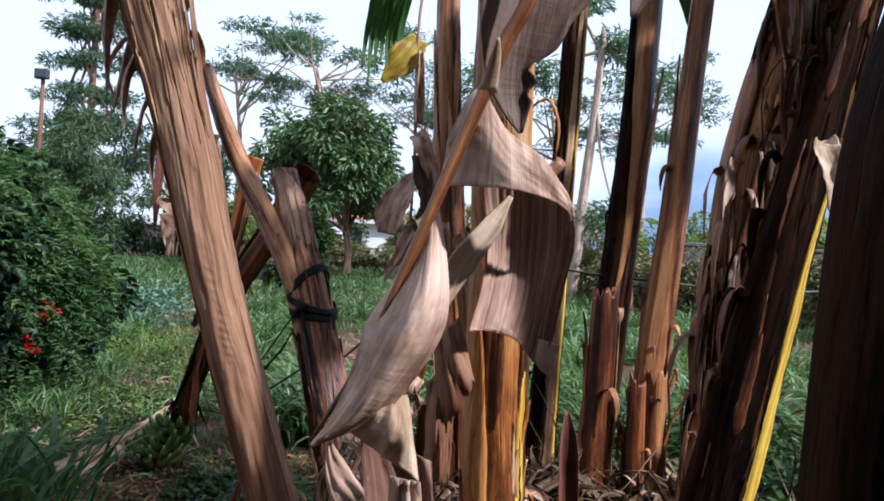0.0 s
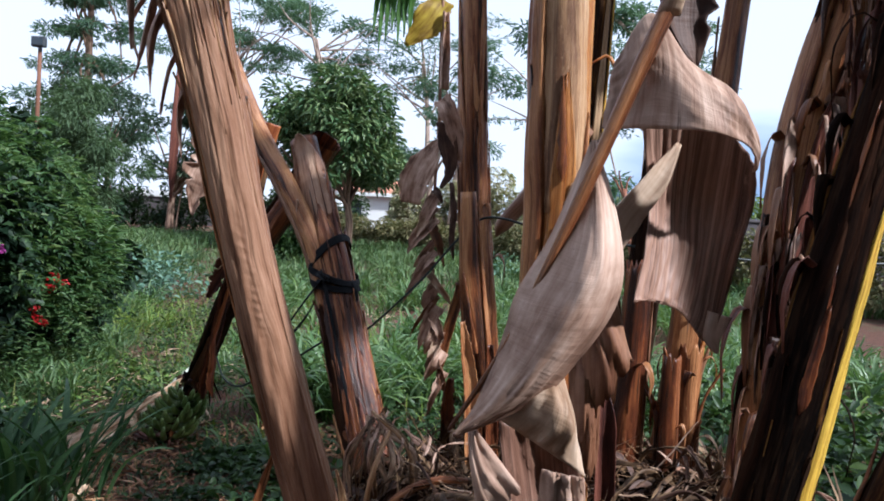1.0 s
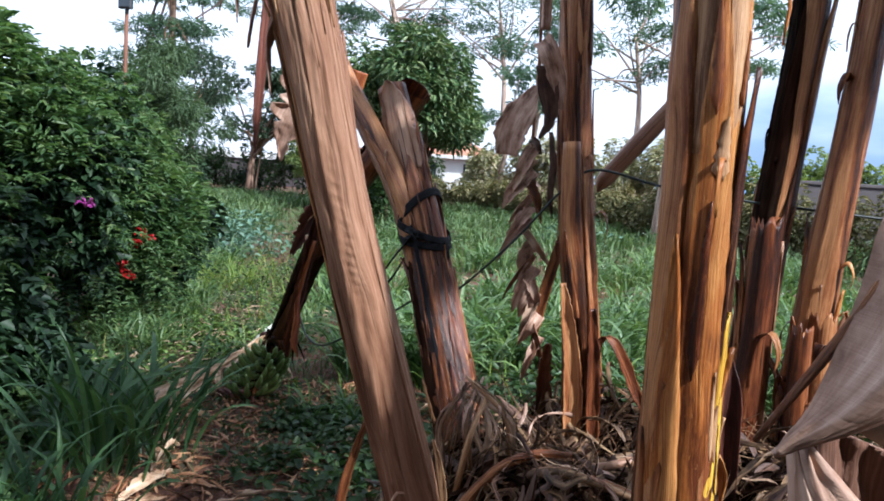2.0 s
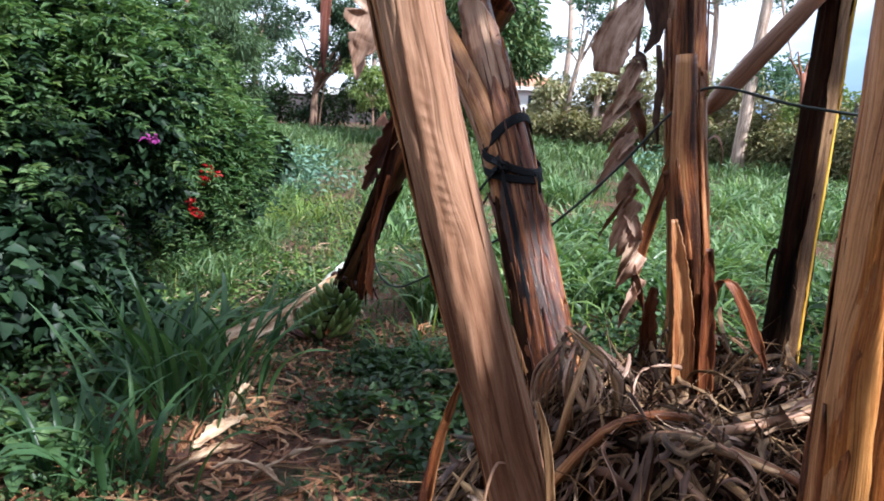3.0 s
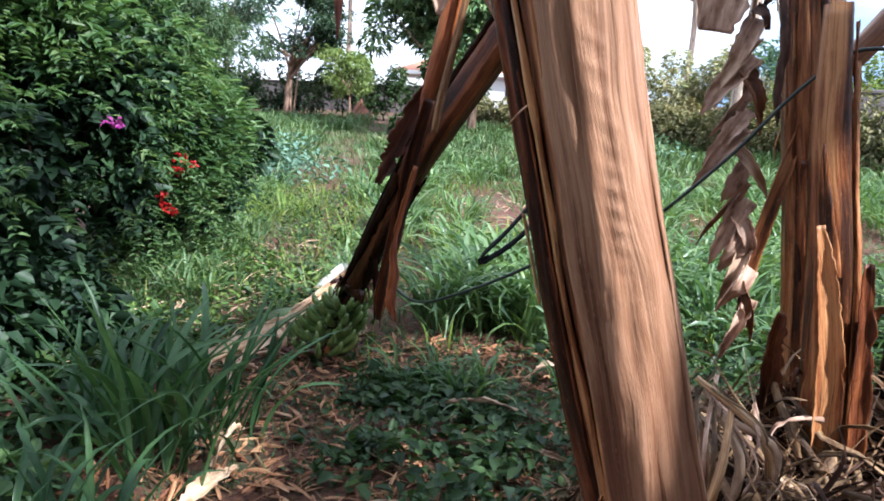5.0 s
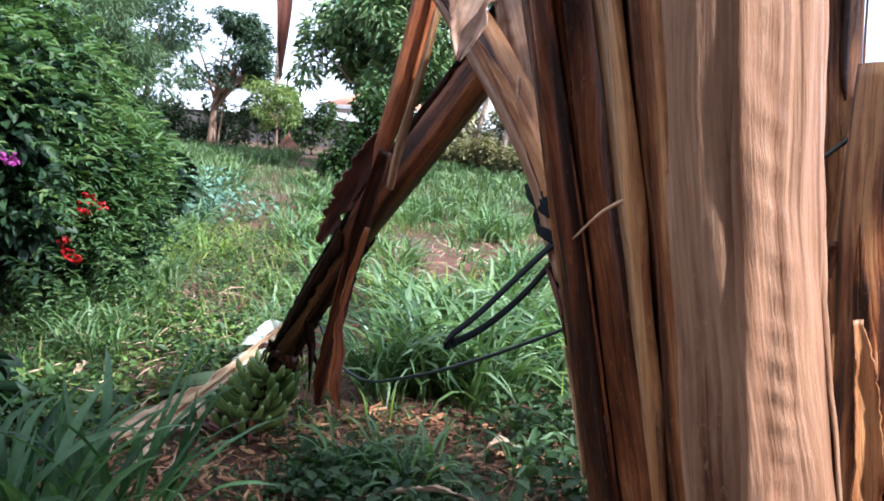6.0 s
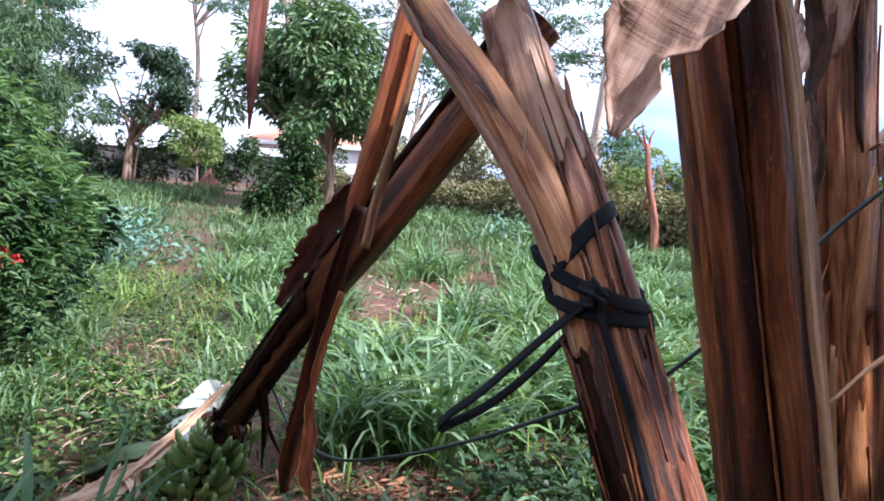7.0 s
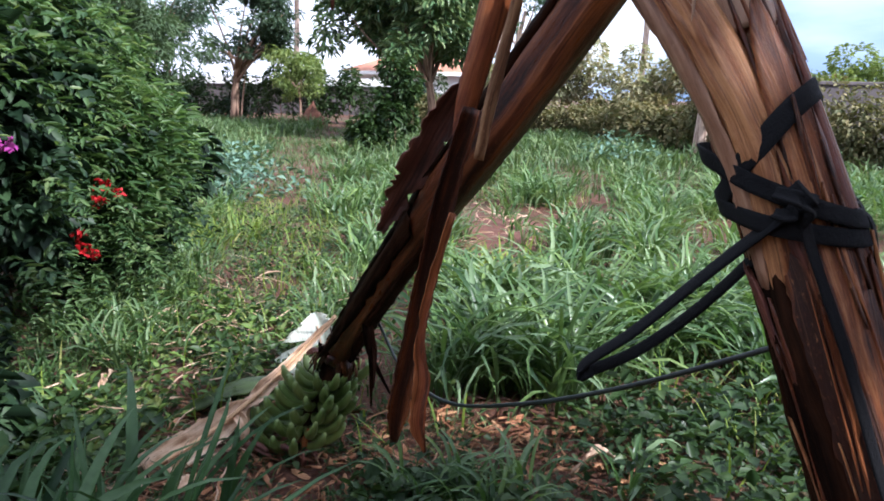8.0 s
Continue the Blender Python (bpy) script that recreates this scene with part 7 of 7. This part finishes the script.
def wrap(name, z, tilt, phase, width, r, seed):
    th = np.linspace(0, 6.283, 40)
    pts = np.array([AX(z + tilt * math.cos(a - phase)) + r * (1 + 0.03 * math.sin(5 * a)) * np.array([math.cos(a), math.sin(a), 0]) for a in th])
    v, f, uv = sheet(pts, [width / 2] * 2, [width / 2] * 2, (-0.3, 0.33, 0.9), seed, 0.0, 0.0008, 5)
    put(name, v, f, STRAP, strap, uvs=uv, thick=0.004)


wrap("upper_wrap", 1.414, 0.10, -0.5, 0.036, 0.110, 1)
wrap("lower_wrap", 1.30, 0.015, 2.4, 0.03, 0.110, 2)
wrap("cross_wrap", 1.355, 0.045, 2.6, 0.03, 0.114, 3)
kp = np.array([-0.684, 3.385, 1.335])
for d0, d1, d2 in (((-0.022, 0.01, 0.012), (0.0, -0.012, 0.006), (0.024, 0.01, -0.008)), ((-0.006, 0.0, 0.024), (0.006, -0.016, 0.0), (0.004, 0.0, -0.024)), ((-0.02, 0.012, -0.014), (0.0, -0.008, -0.010), (0.02, 0.01, 0.012))):
    strip_part(strap, "knot", [kp + np.array(d0) * 1.3, kp + np.array(d1) * 1.6, kp + np.array(d2) * 1.3], [0.010, 0.014, 0.011], [0.011, 0.013, 0.010], (0.3 - 12 * d0[2], 0.1, 0.6 + 14 * d0[0]), STRAP, 131, 0.9, 0.001, 14, 7, 0, 0.006)
tip = np.array([-0.968, 3.62, 0.95])
strip_part(strap, "loop", [kp, kp * 0.7 + tip * 0.3 + np.array([0, 0, 0.005]), kp * 0.3 + tip * 0.7 + np.array([0, 0, 0.004]), tip + np.array([0.012, 0, 0.03]), tip, tip + np.array([0.03, 0.01, 0.012])], [0.014] * 2, [0.014] * 2, (0.1, 0.8, 0.6), STRAP, 134, 0.2, 0.0, 30, 5, 0, 0.004)
strip_part(strap, "loop", [kp + np.array([0.01, 0.02, -0.02]), kp * 0.62 + tip * 0.38 + np.array([0.02, 0.03, -0.045]), kp * 0.3 + tip * 0.7 + np.array([0.02, 0.02, -0.035]), tip + np.array([0.03, 0.01, 0.012]), tip], [0.013] * 2, [0.013] * 2, (0.1, 0.7, 0.7), STRAP, 135, 0.2, 0.0, 30, 5, 0, 0.004)
strip_part(strap, "tail", [kp + np.array([0.01, -0.01, -0.02]), (-0.66, 3.37, 1.27), (-0.61, 3.32, 1.12), (-0.56, 3.27, 0.95), (-0.50, 3.22, 0.78)], [0.009, 0.008, 0.008, 0.008], [0.009, 0.008, 0.008, 0.008], (1, 0.2, 0.2), STRAP, 136, 0.1, 0.0, 24, 5, 0, 0.004)
strip_part(strap, "tail", [(-0.575, 3.46, 1.33), (-0.545, 3.44, 1.30), (-0.53, 3.43, 1.2), (-0.525, 3.43, 1.1)], [0.012] * 2, [0.012] * 2, (0.5, 0.8, 0), STRAP, 137, 0.1, 0.0, 16, 5, 0, 0.004)

cable = tagged(cord(None, "cable", [(-0.58, 3.60, 1.02), (-0.45, 3.56, 1.13), (-0.25, 3.53, 1.34), (-0.08, 3.50, 1.55), (0.05, 3.44, 1.645), (0.34, 3.40, 1.59), (0.8, 3.36, 1.545), (1.5, 3.4, 1.52), (2.6, 3.6, 1.6)], 0.0055, CABLE, 70), "thin black cable tied between the banana stems", "cable")
tagged(cord(None, "cable", [(-1.57, 4.70, 0.68), (-1.45, 4.48, 0.60), (-1.28, 4.2, 0.62), (-1.08, 3.93, 0.745), (-0.86, 3.70, 0.90), (-0.62, 3.50, 1.08)], 0.0055, CABLE, 50), "thin dark green cable sagging to the fallen stem", "cable")

# mulch heap
def heap_h(x, y):
    e = np.clip(1.25 - np.sqrt(((x - 0.45) / 1.25) ** 2 + ((y - 3.05) / 0.95) ** 2), 0, 1)
    e = e * e * (3 - 2 * e)
    return 0.62 * np.clip(e * 1.5, 0, 1) * (0.92 + 0.14 * wobble(x * 3, y * 3, 77)) + 0.16 * np.exp(-((x - 0.95) ** 2 + (y - 2.75) ** 2) / 0.12)


hx, hy = np.meshgrid(np.linspace(-1.1, 2.1, 110), np.linspace(1.7, 4.4, 94), indexing="ij")
hz = heap_h(hx, hy) - 0.06 + 0.035 * wobble(hx * 11, hy * 11, 78, 1.6) * (heap_h(hx, hy) > 0.03)
mulch = thing("mulch_heap", (0.45, 3.05, 0.0), "heap of rotting dry banana leaves and stalks round the stems", "mulch heap")
put("core", np.stack([hx, hy, hz], -1).reshape(-1, 3), grid_faces(110, 94)[:, ::-1], MULCH, mulch, uvs=np.stack([hx, hy], -1).reshape(-1, 2))


def ribbons(name, n, place, length, width, mat, seed, parent=None, segs=6, arch=0.5, lift=0.03, curl=1.0):
    """Many dry strips lying on a surface: gently folded ribbons, joined."""
    r = np.random.default_rng(seed)
    x, y, z = place(r, n)
    yaw = r.uniform(0, 6.283, n)
    ln, wd = r.uniform(*length, n), r.uniform(*width, n)
    s = np.linspace(-0.5, 0.5, segs + 1)
    bend = r.normal(0, 1.2 * curl, n)
    ang = yaw[:, None] + bend[:, None] * s[None, :]
    px = x[:, None] + np.cumsum(np.cos(ang) * (ln / segs)[:, None], 1) - np.cos(yaw)[:, None] * ln[:, None] / 2
    py = y[:, None] + np.cumsum(np.sin(ang) * (ln / segs)[:, None], 1) - np.sin(yaw)[:, None] * ln[:, None] / 2
    tip = r.normal(0, arch, n)[:, None] * s[None, :] * ln[:, None]
    pz = z(px, py) + lift * r.random(n)[:, None] + tip * 0.5 + (arch * 0.25) * ln[:, None] * (0.25 - s[None, :] ** 2) * r.uniform(0.2, 1.6, n)[:, None]
    c = np.stack([px, py, pz], -1)
    roll = r.normal(0, 0.7, n)[:, None] + r.normal(0, 1.2, n)[:, None] * s[None, :]
    sd = np.stack([-np.sin(ang) * np.cos(roll), np.cos(ang) * np.cos(roll), np.sin(roll)], -1)
    up = np.stack([np.sin(ang) * np.sin(roll), -np.cos(ang) * np.sin(roll), np.cos(roll)], -1)
    w = wd[:, None] * np.interp(s, [-0.5, -0.3, 0.3, 0.5], [0.5, 1, 0.9, 0.15])[None, :]
    v = np.stack([c - sd * w[..., None] * 0.5, c + up * w[..., None] * 0.22, c + sd * w[..., None] * 0.5], 2).reshape(-1, 3)
    u = np.stack([np.broadcast_to((np.arange(3) * 0.02)[None, None, :] + r.random(n)[:, None, None] * 9, (n, segs + 1, 3)), np.broadcast_to(s[None, :, None] * ln[:, None, None] + r.random(n)[:, None, None] * 9, (n, segs + 1, 3))], -1).reshape(-1, 2)
    i = (np.arange(n)[:, None] * (segs + 1) + np.arange(segs)[None, :])[..., None] * 3 + np.arange(2)
    f = np.stack([i, i + 1, i + 4, i + 3], -1).reshape(-1, 4)
    return put(name, v, f, mat, parent, uvs=u)


def on_heap(r, n):
    x, y = r.uniform(-0.85, 1.9, n * 3), r.uniform(1.9, 4.1, n * 3)
    ok = np.where(heap_h(x, y) > 0.05)[0][:n]
    ok = np.resize(ok, n)
    return x[ok], y[ok], lambda a, b: heap_h(a, b) - 0.03


tagged(ribbons("dry_strip", 760, on_heap, (0.12, 0.50), (0.008, 0.028), MULCH, 5, mulch, arch=0.8, curl=2.0), kind="stuff")
# near-black strips put the shade of the heap's gaps into colour
tagged(ribbons("dark_strip", 2400, on_heap, (0.12, 0.50), (0.008, 0.034), STEM_ROT_SHADE, 6, mulch, arch=0.6, curl=2.0), kind="stuff")
tagged(ribbons("pale_strip", 80, on_heap, (0.10, 0.46), (0.005, 0.022), HUSK, 7, mulch, lift=0.08, arch=1.0, segs=9, curl=2.0), kind="stuff")
tagged(ribbons("leaf_scrap", 360, on_heap, (0.14, 0.48), (0.010, 0.030), MULCH_LEAF, 8, mulch, lift=0.08, arch=1.3, segs=10, curl=2.0), kind="stuff")
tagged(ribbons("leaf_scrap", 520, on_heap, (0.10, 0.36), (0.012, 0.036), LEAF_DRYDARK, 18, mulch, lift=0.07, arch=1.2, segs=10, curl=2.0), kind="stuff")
tagged(ribbons("leaf_scrap", 90, on_heap, (0.10, 0.30), (0.014, 0.045), LEAF_DRY, 14, mulch, lift=0.07, arch=1.1, segs=9, curl=2.0), kind="stuff")
tagged(ribbons("straw", 1300, on_heap, (0.12, 0.5), (0.002, 0.006), MULCH, 16, mulch, lift=0.11, arch=1.2), kind="stuff")
tagged(ribbons("straw", 90, on_heap, (0.10, 0.4), (0.002, 0.005), HUSK, 17, mulch, lift=0.11, arch=1.2), kind="stuff")
r_ = np.random.default_rng(9)


def heap_stalk(x, y, a, ln, rad, mat, rise, seed):
    """A round leaf stalk lying on the heap, a little crooked."""
    p = []
    for q in (-0.5, -0.15, 0.2, 0.5):
        px, py = x + math.cos(a) * q * ln + 0.02 * math.sin(6 * q + seed), y + math.sin(a) * q * ln
        p.append((px, py, float(heap_h(np.array(px), np.array(py))) + 0.03 + rise * (q + 0.5)))
    v, f, uv = tube_mesh(smooth_line(p, 12), lerp([0.9, 1.0, 0.9, 0.55], 12) * rad, 8, 0.12, seed)
    put("stalk", v, f, mat, mulch, uvs=uv)


for k in range(30):
    heap_stalk(r_.uniform(-0.6, 1.3), r_.uniform(2.3, 3.6), r_.uniform(0, 6.28), r_.uniform(0.16, 0.42), r_.uniform(0.005, 0.012), (STEM_TAN, MULCH, STEM_BROWN, MULCH_LEAF, MULCH)[k % 5], 0.10 * r_.random(), k)
for k, (x, y, a, ln, rad) in enumerate([(-0.22, 2.72, 0.10, 0.46, 0.019), (-0.05, 2.62, -0.35, 0.5, 0.016), (0.12, 2.80, 0.45, 0.6, 0.017), (0.30, 2.55, -0.55, 0.55, 0.013), (0.42, 3.1, 0.35, 0.7, 0.015), (0.05, 2.45, -0.8, 0.4, 0.012)]):
    heap_stalk(x, y, a, ln, rad, (STEM_BROWN, MULCH_LEAF, STEM_TAN)[k % 3], 0.06, 90 + k)
# stalks that lean together against the foot of the bound stump
apex = np.array([-0.36, 2.96, 0.83])
for k in range(30):
    a = r_.uniform(3.0, 6.6)
    e = np.array([-0.34 + 0.14 * math.cos(a) * r_.uniform(0.3, 1.2), 2.93 + 0.12 * math.sin(a) * r_.uniform(0.3, 1.2), 0.0])
    e[2] = float(heap_h(np.array(e[0]), np.array(e[1]))) + r_.uniform(-0.02, 0.10)
    top = apex + r_.normal(0, 0.028, 3)
    bow = (top + e) / 2 + np.array([e[0] - apex[0], e[1] - apex[1], 0.06]) * 0.5 + r_.normal(0, 0.02, 3)
    if k % 5 == 0:
        v, f, uv = tube_mesh(smooth_line([top, bow, e], 9), lerp([0.007, 0.011, 0.012], 9), 7, 0.1, k)
        put("stalk", v, f, (STEM_PALE, HUSK)[k % 2], mulch, uvs=uv)
    else:
        w = r_.uniform(0.002, 0.006)
        strip_part(mulch, "strand", [top, bow, e], [w, w, w * 0.4], [w, w, w * 0.4], (1, 0.3, 0.2), (HUSK, MULCH_LEAF, MULCH, LEAF_DRY)[k % 4], 800 + k, 1.0, 0.004, 12, 5)
# pale broad leaves folded over the heap's shoulder
for k, (x, y, dx, dy) in enumerate([(0.40, 2.92, -0.16, -0.08), (0.52, 2.80, -0.20, -0.10), (0.44, 2.70, -0.12, -0.16), (0.62, 2.66, -0.18, -0.14), (0.34, 2.60, -0.05, -0.2), (0.72, 2.85, -0.22, -0.1), (0.55, 2.5, -0.1, -0.2), (0.28, 3.0, 0.14, -0.12)]):
    w = 0.020 + 0.006 * (k % 3)
    p = [(x + dx * q, y + dy * q, float(heap_h(np.array(x + dx * q), np.array(y + dy * q))) + 0.035 + 0.06 * math.sin(2.6 * q)) for q in (0.0, 0.35, 0.7, 1.0, 1.35)]
    strip_part(mulch, "folded_leaf", p, [w * 0.5, w, w, w * 0.7, 0.003], [w * 0.4, w * 0.9, w * 1.1, w * 0.7, 0.003], (-dy * 3, dx * 3, 0.5), (HUSK, LEAF_DRY, MULCH_LEAF)[k % 3], 900 + k, 1.2, 0.006, 24, 9, 1, jag=0.25)
# broad dead leaves drooping over the heap
for k in range(40):
    x, y, a = r_.uniform(-0.3, 1.5), r_.uniform(2.15, 3.4), r_.uniform(3.6, 6.0)
    ln, w = r_.uniform(0.16, 0.42), r_.uniform(0.006, 0.019)
    p = []
    for q in (0.0, 0.3, 0.65, 1.0):
        px, py = x + math.cos(a) * q * ln, y + math.sin(a) * q * ln
        p.append((px + 0.04 * math.sin(q * 5 + k), py, float(heap_h(np.array(px), np.array(py))) + 0.03 + (0.05 + 0.05 * (k % 3)) * math.sin(q * 3.0) - 0.02 * q))
    strip_part(mulch, "dead_blade", p, [w * 0.5, w, w * 0.9, 0.004], [w * 0.4, w * 0.9, w, 0.004], (-math.sin(a), math.cos(a), r_.uniform(-0.6, 0.6)), (MULCH_LEAF, LEAF_DRYDARK, LEAF_DRYDARK, MULCH_LEAF, LEAF_DRY)[k % 5], 860 + k, float(r_.uniform(0.8, 2.4)), 0.008, 22, 9, 1, jag=0.3)


def on_path(r, n):
    x, y = r.uniform(-2.6, -0.4, n), r.uniform(2.2, 5.4, n)
    return x, y, lambda a, b: gz(a, b) + 0.005


tagged(ribbons("leaf_litter", 3000, on_path, (0.02, 0.17), (0.005, 0.024), LITTER, 11, lift=0.02, curl=0.35), "reddish shreds of dry banana sheath littering the path", "litter", "", "stuff")
tagged(ribbons("leaf_litter", 500, on_path, (0.05, 0.30), (0.003, 0.012), MULCH, 19, lift=0.03), "brown straws and twigs on the path", "litter", "", "stuff")
tagged(ribbons("leaf_litter", 300, lambda r, n: (r.uniform(-3.6, -2.1, n), r.uniform(4.4, 8.0, n), lambda a, b: gz(a, b) + 0.03), (0.06, 0.3), (0.004, 0.010), HUSK, 15, lift=0.08), "dry straws lying in the weeds beside the bush", "litter", "", "stuff")
tagged(ribbons("leaf_litter", 170, lambda r, n: (r.normal(-0.9, 0.9, n), r.normal(10.3, 0.8, n), lambda a, b: gz(a, b) + 0.05), (0.05, 0.3), (0.008, 0.02), HUSK, 12, lift=0.05), "pale dry stubble on the bare soil patch", "litter", "", "stuff")
for k, (x, y, a, ln, w) in enumerate([(-1.92, 3.55, 1.3, 0.34, 0.05), (-1.97, 3.84, 1.5, 0.26, 0.045), (-1.86, 3.30, 1.0, 0.35, 0.05), (-1.06, 4.40, 0.05, 0.55, 0.03), (-0.80, 4.12, -0.3, 0.4, 0.03), (-3.02, 5.35, 1.9, 0.5, 0.035), (-2.82, 4.75, 0.9, 0.34, 0.05), (-1.4, 3.42, 0.7, 0.55, 0.018), (-2.10, 4.10, 1.4, 0.26, 0.045), (-2.22, 4.48, 1.2, 0.24, 0.04), (-1.12, 4.34, 1.3, 0.10, 0.035), (-1.62, 3.2, -0.3, 0.4, 0.02), (-2.55, 3.15, 0.6, 0.3, 0.05), (-0.75, 4.95, 0.5, 0.2, 0.03)]):
    cl = thing("dry_leaf", (x, y, 0.0), "curled pale dry banana leaf lying on the ground", "dead leaf", "dry leaves on the path")
    hz_ = 0.03 + 0.05 * (k % 2)
    p = [(x + math.cos(a) * q * ln, y + math.sin(a) * q * ln, float(gz(x, y)) + 0.018 + hz_ * math.sin((q + 0.5) * 2.6)) for q in (-0.5, -0.2, 0.15, 0.5)]
    strip_part(cl, "blade", p, [w * 0.4, w, w * 0.9, 0.006], [w * 0.4, w * 0.9, w, 0.006], (-math.sin(a), math.cos(a), 0.5 * (-1) ** k), HUSK_SUNLIT if k in (0, 1, 2, 8, 9) else HUSK, 140 + k, 1.3 + 0.5 * (k % 3), 0.012, 34, 11, 1, jag=0.35)

# bare soil patch among the fodder grass
patch_ = thing("soil_patch", (-0.9, 10.2, 0.05), "patch of bare red soil with dry stubble", "soil", "", "structure")
pn, pk = 10, 40
pr, pt = np.linspace(0, 1, pn)[:, None], np.linspace(0, 6.283, pk, endpoint=False)[None, :]
pe = 1 + 0.25 * np.sin(3 * pt + 1) + 0.12 * np.sin(7 * pt)
px_, py_ = -0.9 + 1.35 * pr * pe * np.cos(pt), 10.1 + 0.95 * pr * pe * np.sin(pt)
put("soil", np.stack([px_, py_, gz(px_, py_) + 0.045 * (1 - pr ** 3) - 0.03 * pr ** 6 + 0.02 * wobble(px_ * 9, py_ * 9, 5)], -1).reshape(-1, 3), grid_faces(pn, pk, True), SOIL_RED, patch_)


def shade_leaf(root, start, yaw, length, width, rise, droop, mat, seed):
    """A whole banana leaf: midrib and a blade that arches away and hangs."""
    d = np.array([math.cos(yaw), math.sin(yaw), 0])
    s = np.linspace(0, 1, 8)
    pts = [np.array(start) + d * length * t + np.array([0, 0, rise * math.sin(t * 2.0) - droop * t * t * t]) for t in s]
    cord(root, "midrib", pts, 0.014, BANANA_LEAF, 24, 6)
    strip_part(root, "leaf", pts, [0.02, width * 0.6, width, width, width * 0.9, 0.02], [0.02, width * 0.6, width, width, width * 0.9, 0.02], (-d[1], d[0], 0.0), mat, seed, -0.5, 0.02, 36, 11, 8)


# unseen living crowns added over the clump, their leaves set to cast shade
r_ = np.random.default_rng(17)
for k, (plant, x, y, z, count) in enumerate([(PLANT_S8, 1.22, 2.05, 2.95, 3), (PLANT_S7, 1.12, 2.18, 2.95, 2), (PLANT_S6, 1.05, 3.3, 2.95, 2)]):
    for j in range(count):
        shade_leaf(plant, (x, y, z), 0.3 + 1.2 * j / max(1, count - 1) + r_.normal(0, 0.15), r_.uniform(1.4, 2.1), r_.uniform(0.22, 0.32), r_.uniform(0.6, 1.0), r_.uniform(0.35, 0.7), BANANA_LEAF, 200 + 10 * k + j)
shade_leaf(PLANT_S8, (1.22, 2.05, 2.95), -1.0, 1.1, 0.24, 0.5, 0.3, BANANA_LEAF, 270)
for j in range(2):
    shade_leaf(PLANT_S4, (-0.10, 3.78, 3.5), 3.9 + 0.6 * j, 1.5, 0.3, 0.5, 0.3, BANANA_LEAF, 290 + j)
for j in range(4):
    shade_leaf(PLANT_S5, (0.12, 1.94, 3.15), -0.15 + 0.42 * j, 1.25, 0.26, 0.45, 0.3, BANANA_LEAF, 280 + j)
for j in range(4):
    shade_leaf(PLANT_S9, (0.93, 0.70, 3.15), 2.9 + 0.6 * j, 1.7, 0.27, 0.7, 0.4, BANANA_LEAF, 260 + j)
# leaf tip that shows against the sky, and dead leaves on the shaggy stem
fr = thing("green_leaf", (-0.2, 6.2, 4.4), "hanging green banana leaf tip split into ribbons", "banana leaf")
for j in range(7):
    strip_part(fr, "ribbon", [(0.56, 4.0, 3.5), (0.2, 5.0, 4.3), (-0.35 - 0.05 * j, 6.2, 4.15), (-0.60 - 0.05 * j, 6.7, 3.6), (-0.62 - 0.055 * j, 6.75, 3.05 + 0.05 * ((j * 3) % 5))], [0.02, 0.03, 0.04, 0.035, 0.004], [0.02, 0.03, 0.04, 0.03, 0.004], (1, 0.3, 0.2), BANANA_LEAF, 300 + j, 0.5, 0.006, 26, 5)
sk = thing("dead_leaf", (0.92, 2.2, 2.7), "bunched brown dead leaf hanging on the shaggy stem", "dead leaf", "dead leaves")
for j in range(6):
    strip_part(sk, "blade", [(0.90 + 0.02 * j, 2.16, 2.75), (0.88 + 0.03 * j, 2.14, 2.5), (0.90 + 0.022 * j, 2.13, 2.3), (0.93 + 0.01 * j, 2.14, 2.08 + 0.03 * (j % 3))], [0.03, 0.05, 0.04, 0.006], [0.03, 0.045, 0.03, 0.006], (1, 0.4 * (-1) ** j, 0.1), LEAF_DRY if j % 2 else STEM_BROWN, 310 + j, 1.0, 0.008, 22, 7)
pl = thing("dead_leaf", (1.06, 1.9, 1.95), "pale dry leaf strip hanging in the light", "dead leaf", "dead leaves")
strip_part(pl, "blade", [(0.93, 1.93, 1.97), (0.875, 1.80, 1.92), (0.885, 1.76, 1.85), (0.905, 1.75, 1.72), (0.93, 1.75, 1.58), (0.955, 1.75, 1.44)], [0.02, 0.03, 0.036, 0.034, 0.03, 0.006], [0.03, 0.04, 0.05, 0.05, 0.04, 0.006], (1, -0.2, 0.1), HUSK, 320, 0.8, 0.008, 36, 11, 0, jag=0.15)

# blossoms on the bush
for k, (p, mt, nm) in enumerate([((-3.31, 5.75, 0.66), RED_FLOWER, "red"), ((-3.26, 5.74, 0.63), RED_FLOWER, "red"), ((-3.34, 5.74, 0.73), RED_FLOWER, "red"), ((-3.29, 5.90, 0.99), RED_FLOWER, "red"), ((-3.22, 5.90, 0.95), RED_FLOWER, "red"), ((-3.30, 5.88, 0.90), RED_FLOWER, "red"), ((-3.30, 5.15, 1.24), PINK_FLOWER, "pink"), ((-3.25, 5.15, 1.225), PINK_FLOWER, "pink")]):
    r_ = np.random.default_rng(400 + k)
    n = 15
    q = np.array(p) + r_.normal(0, 0.017, (n, 3))
    v, f = leaves_mesh(q, r_.uniform(0.022, 0.04, n), r_.uniform(0.02, 0.032, n), r_.uniform(0, 6.28, n), r_.normal(0, 0.7, n), r_.normal(0, 0.7, n))
    tagged(put("blossom", v, f, mt), nm + " blossom cluster on the dark green bush", "flower", "blossoms")
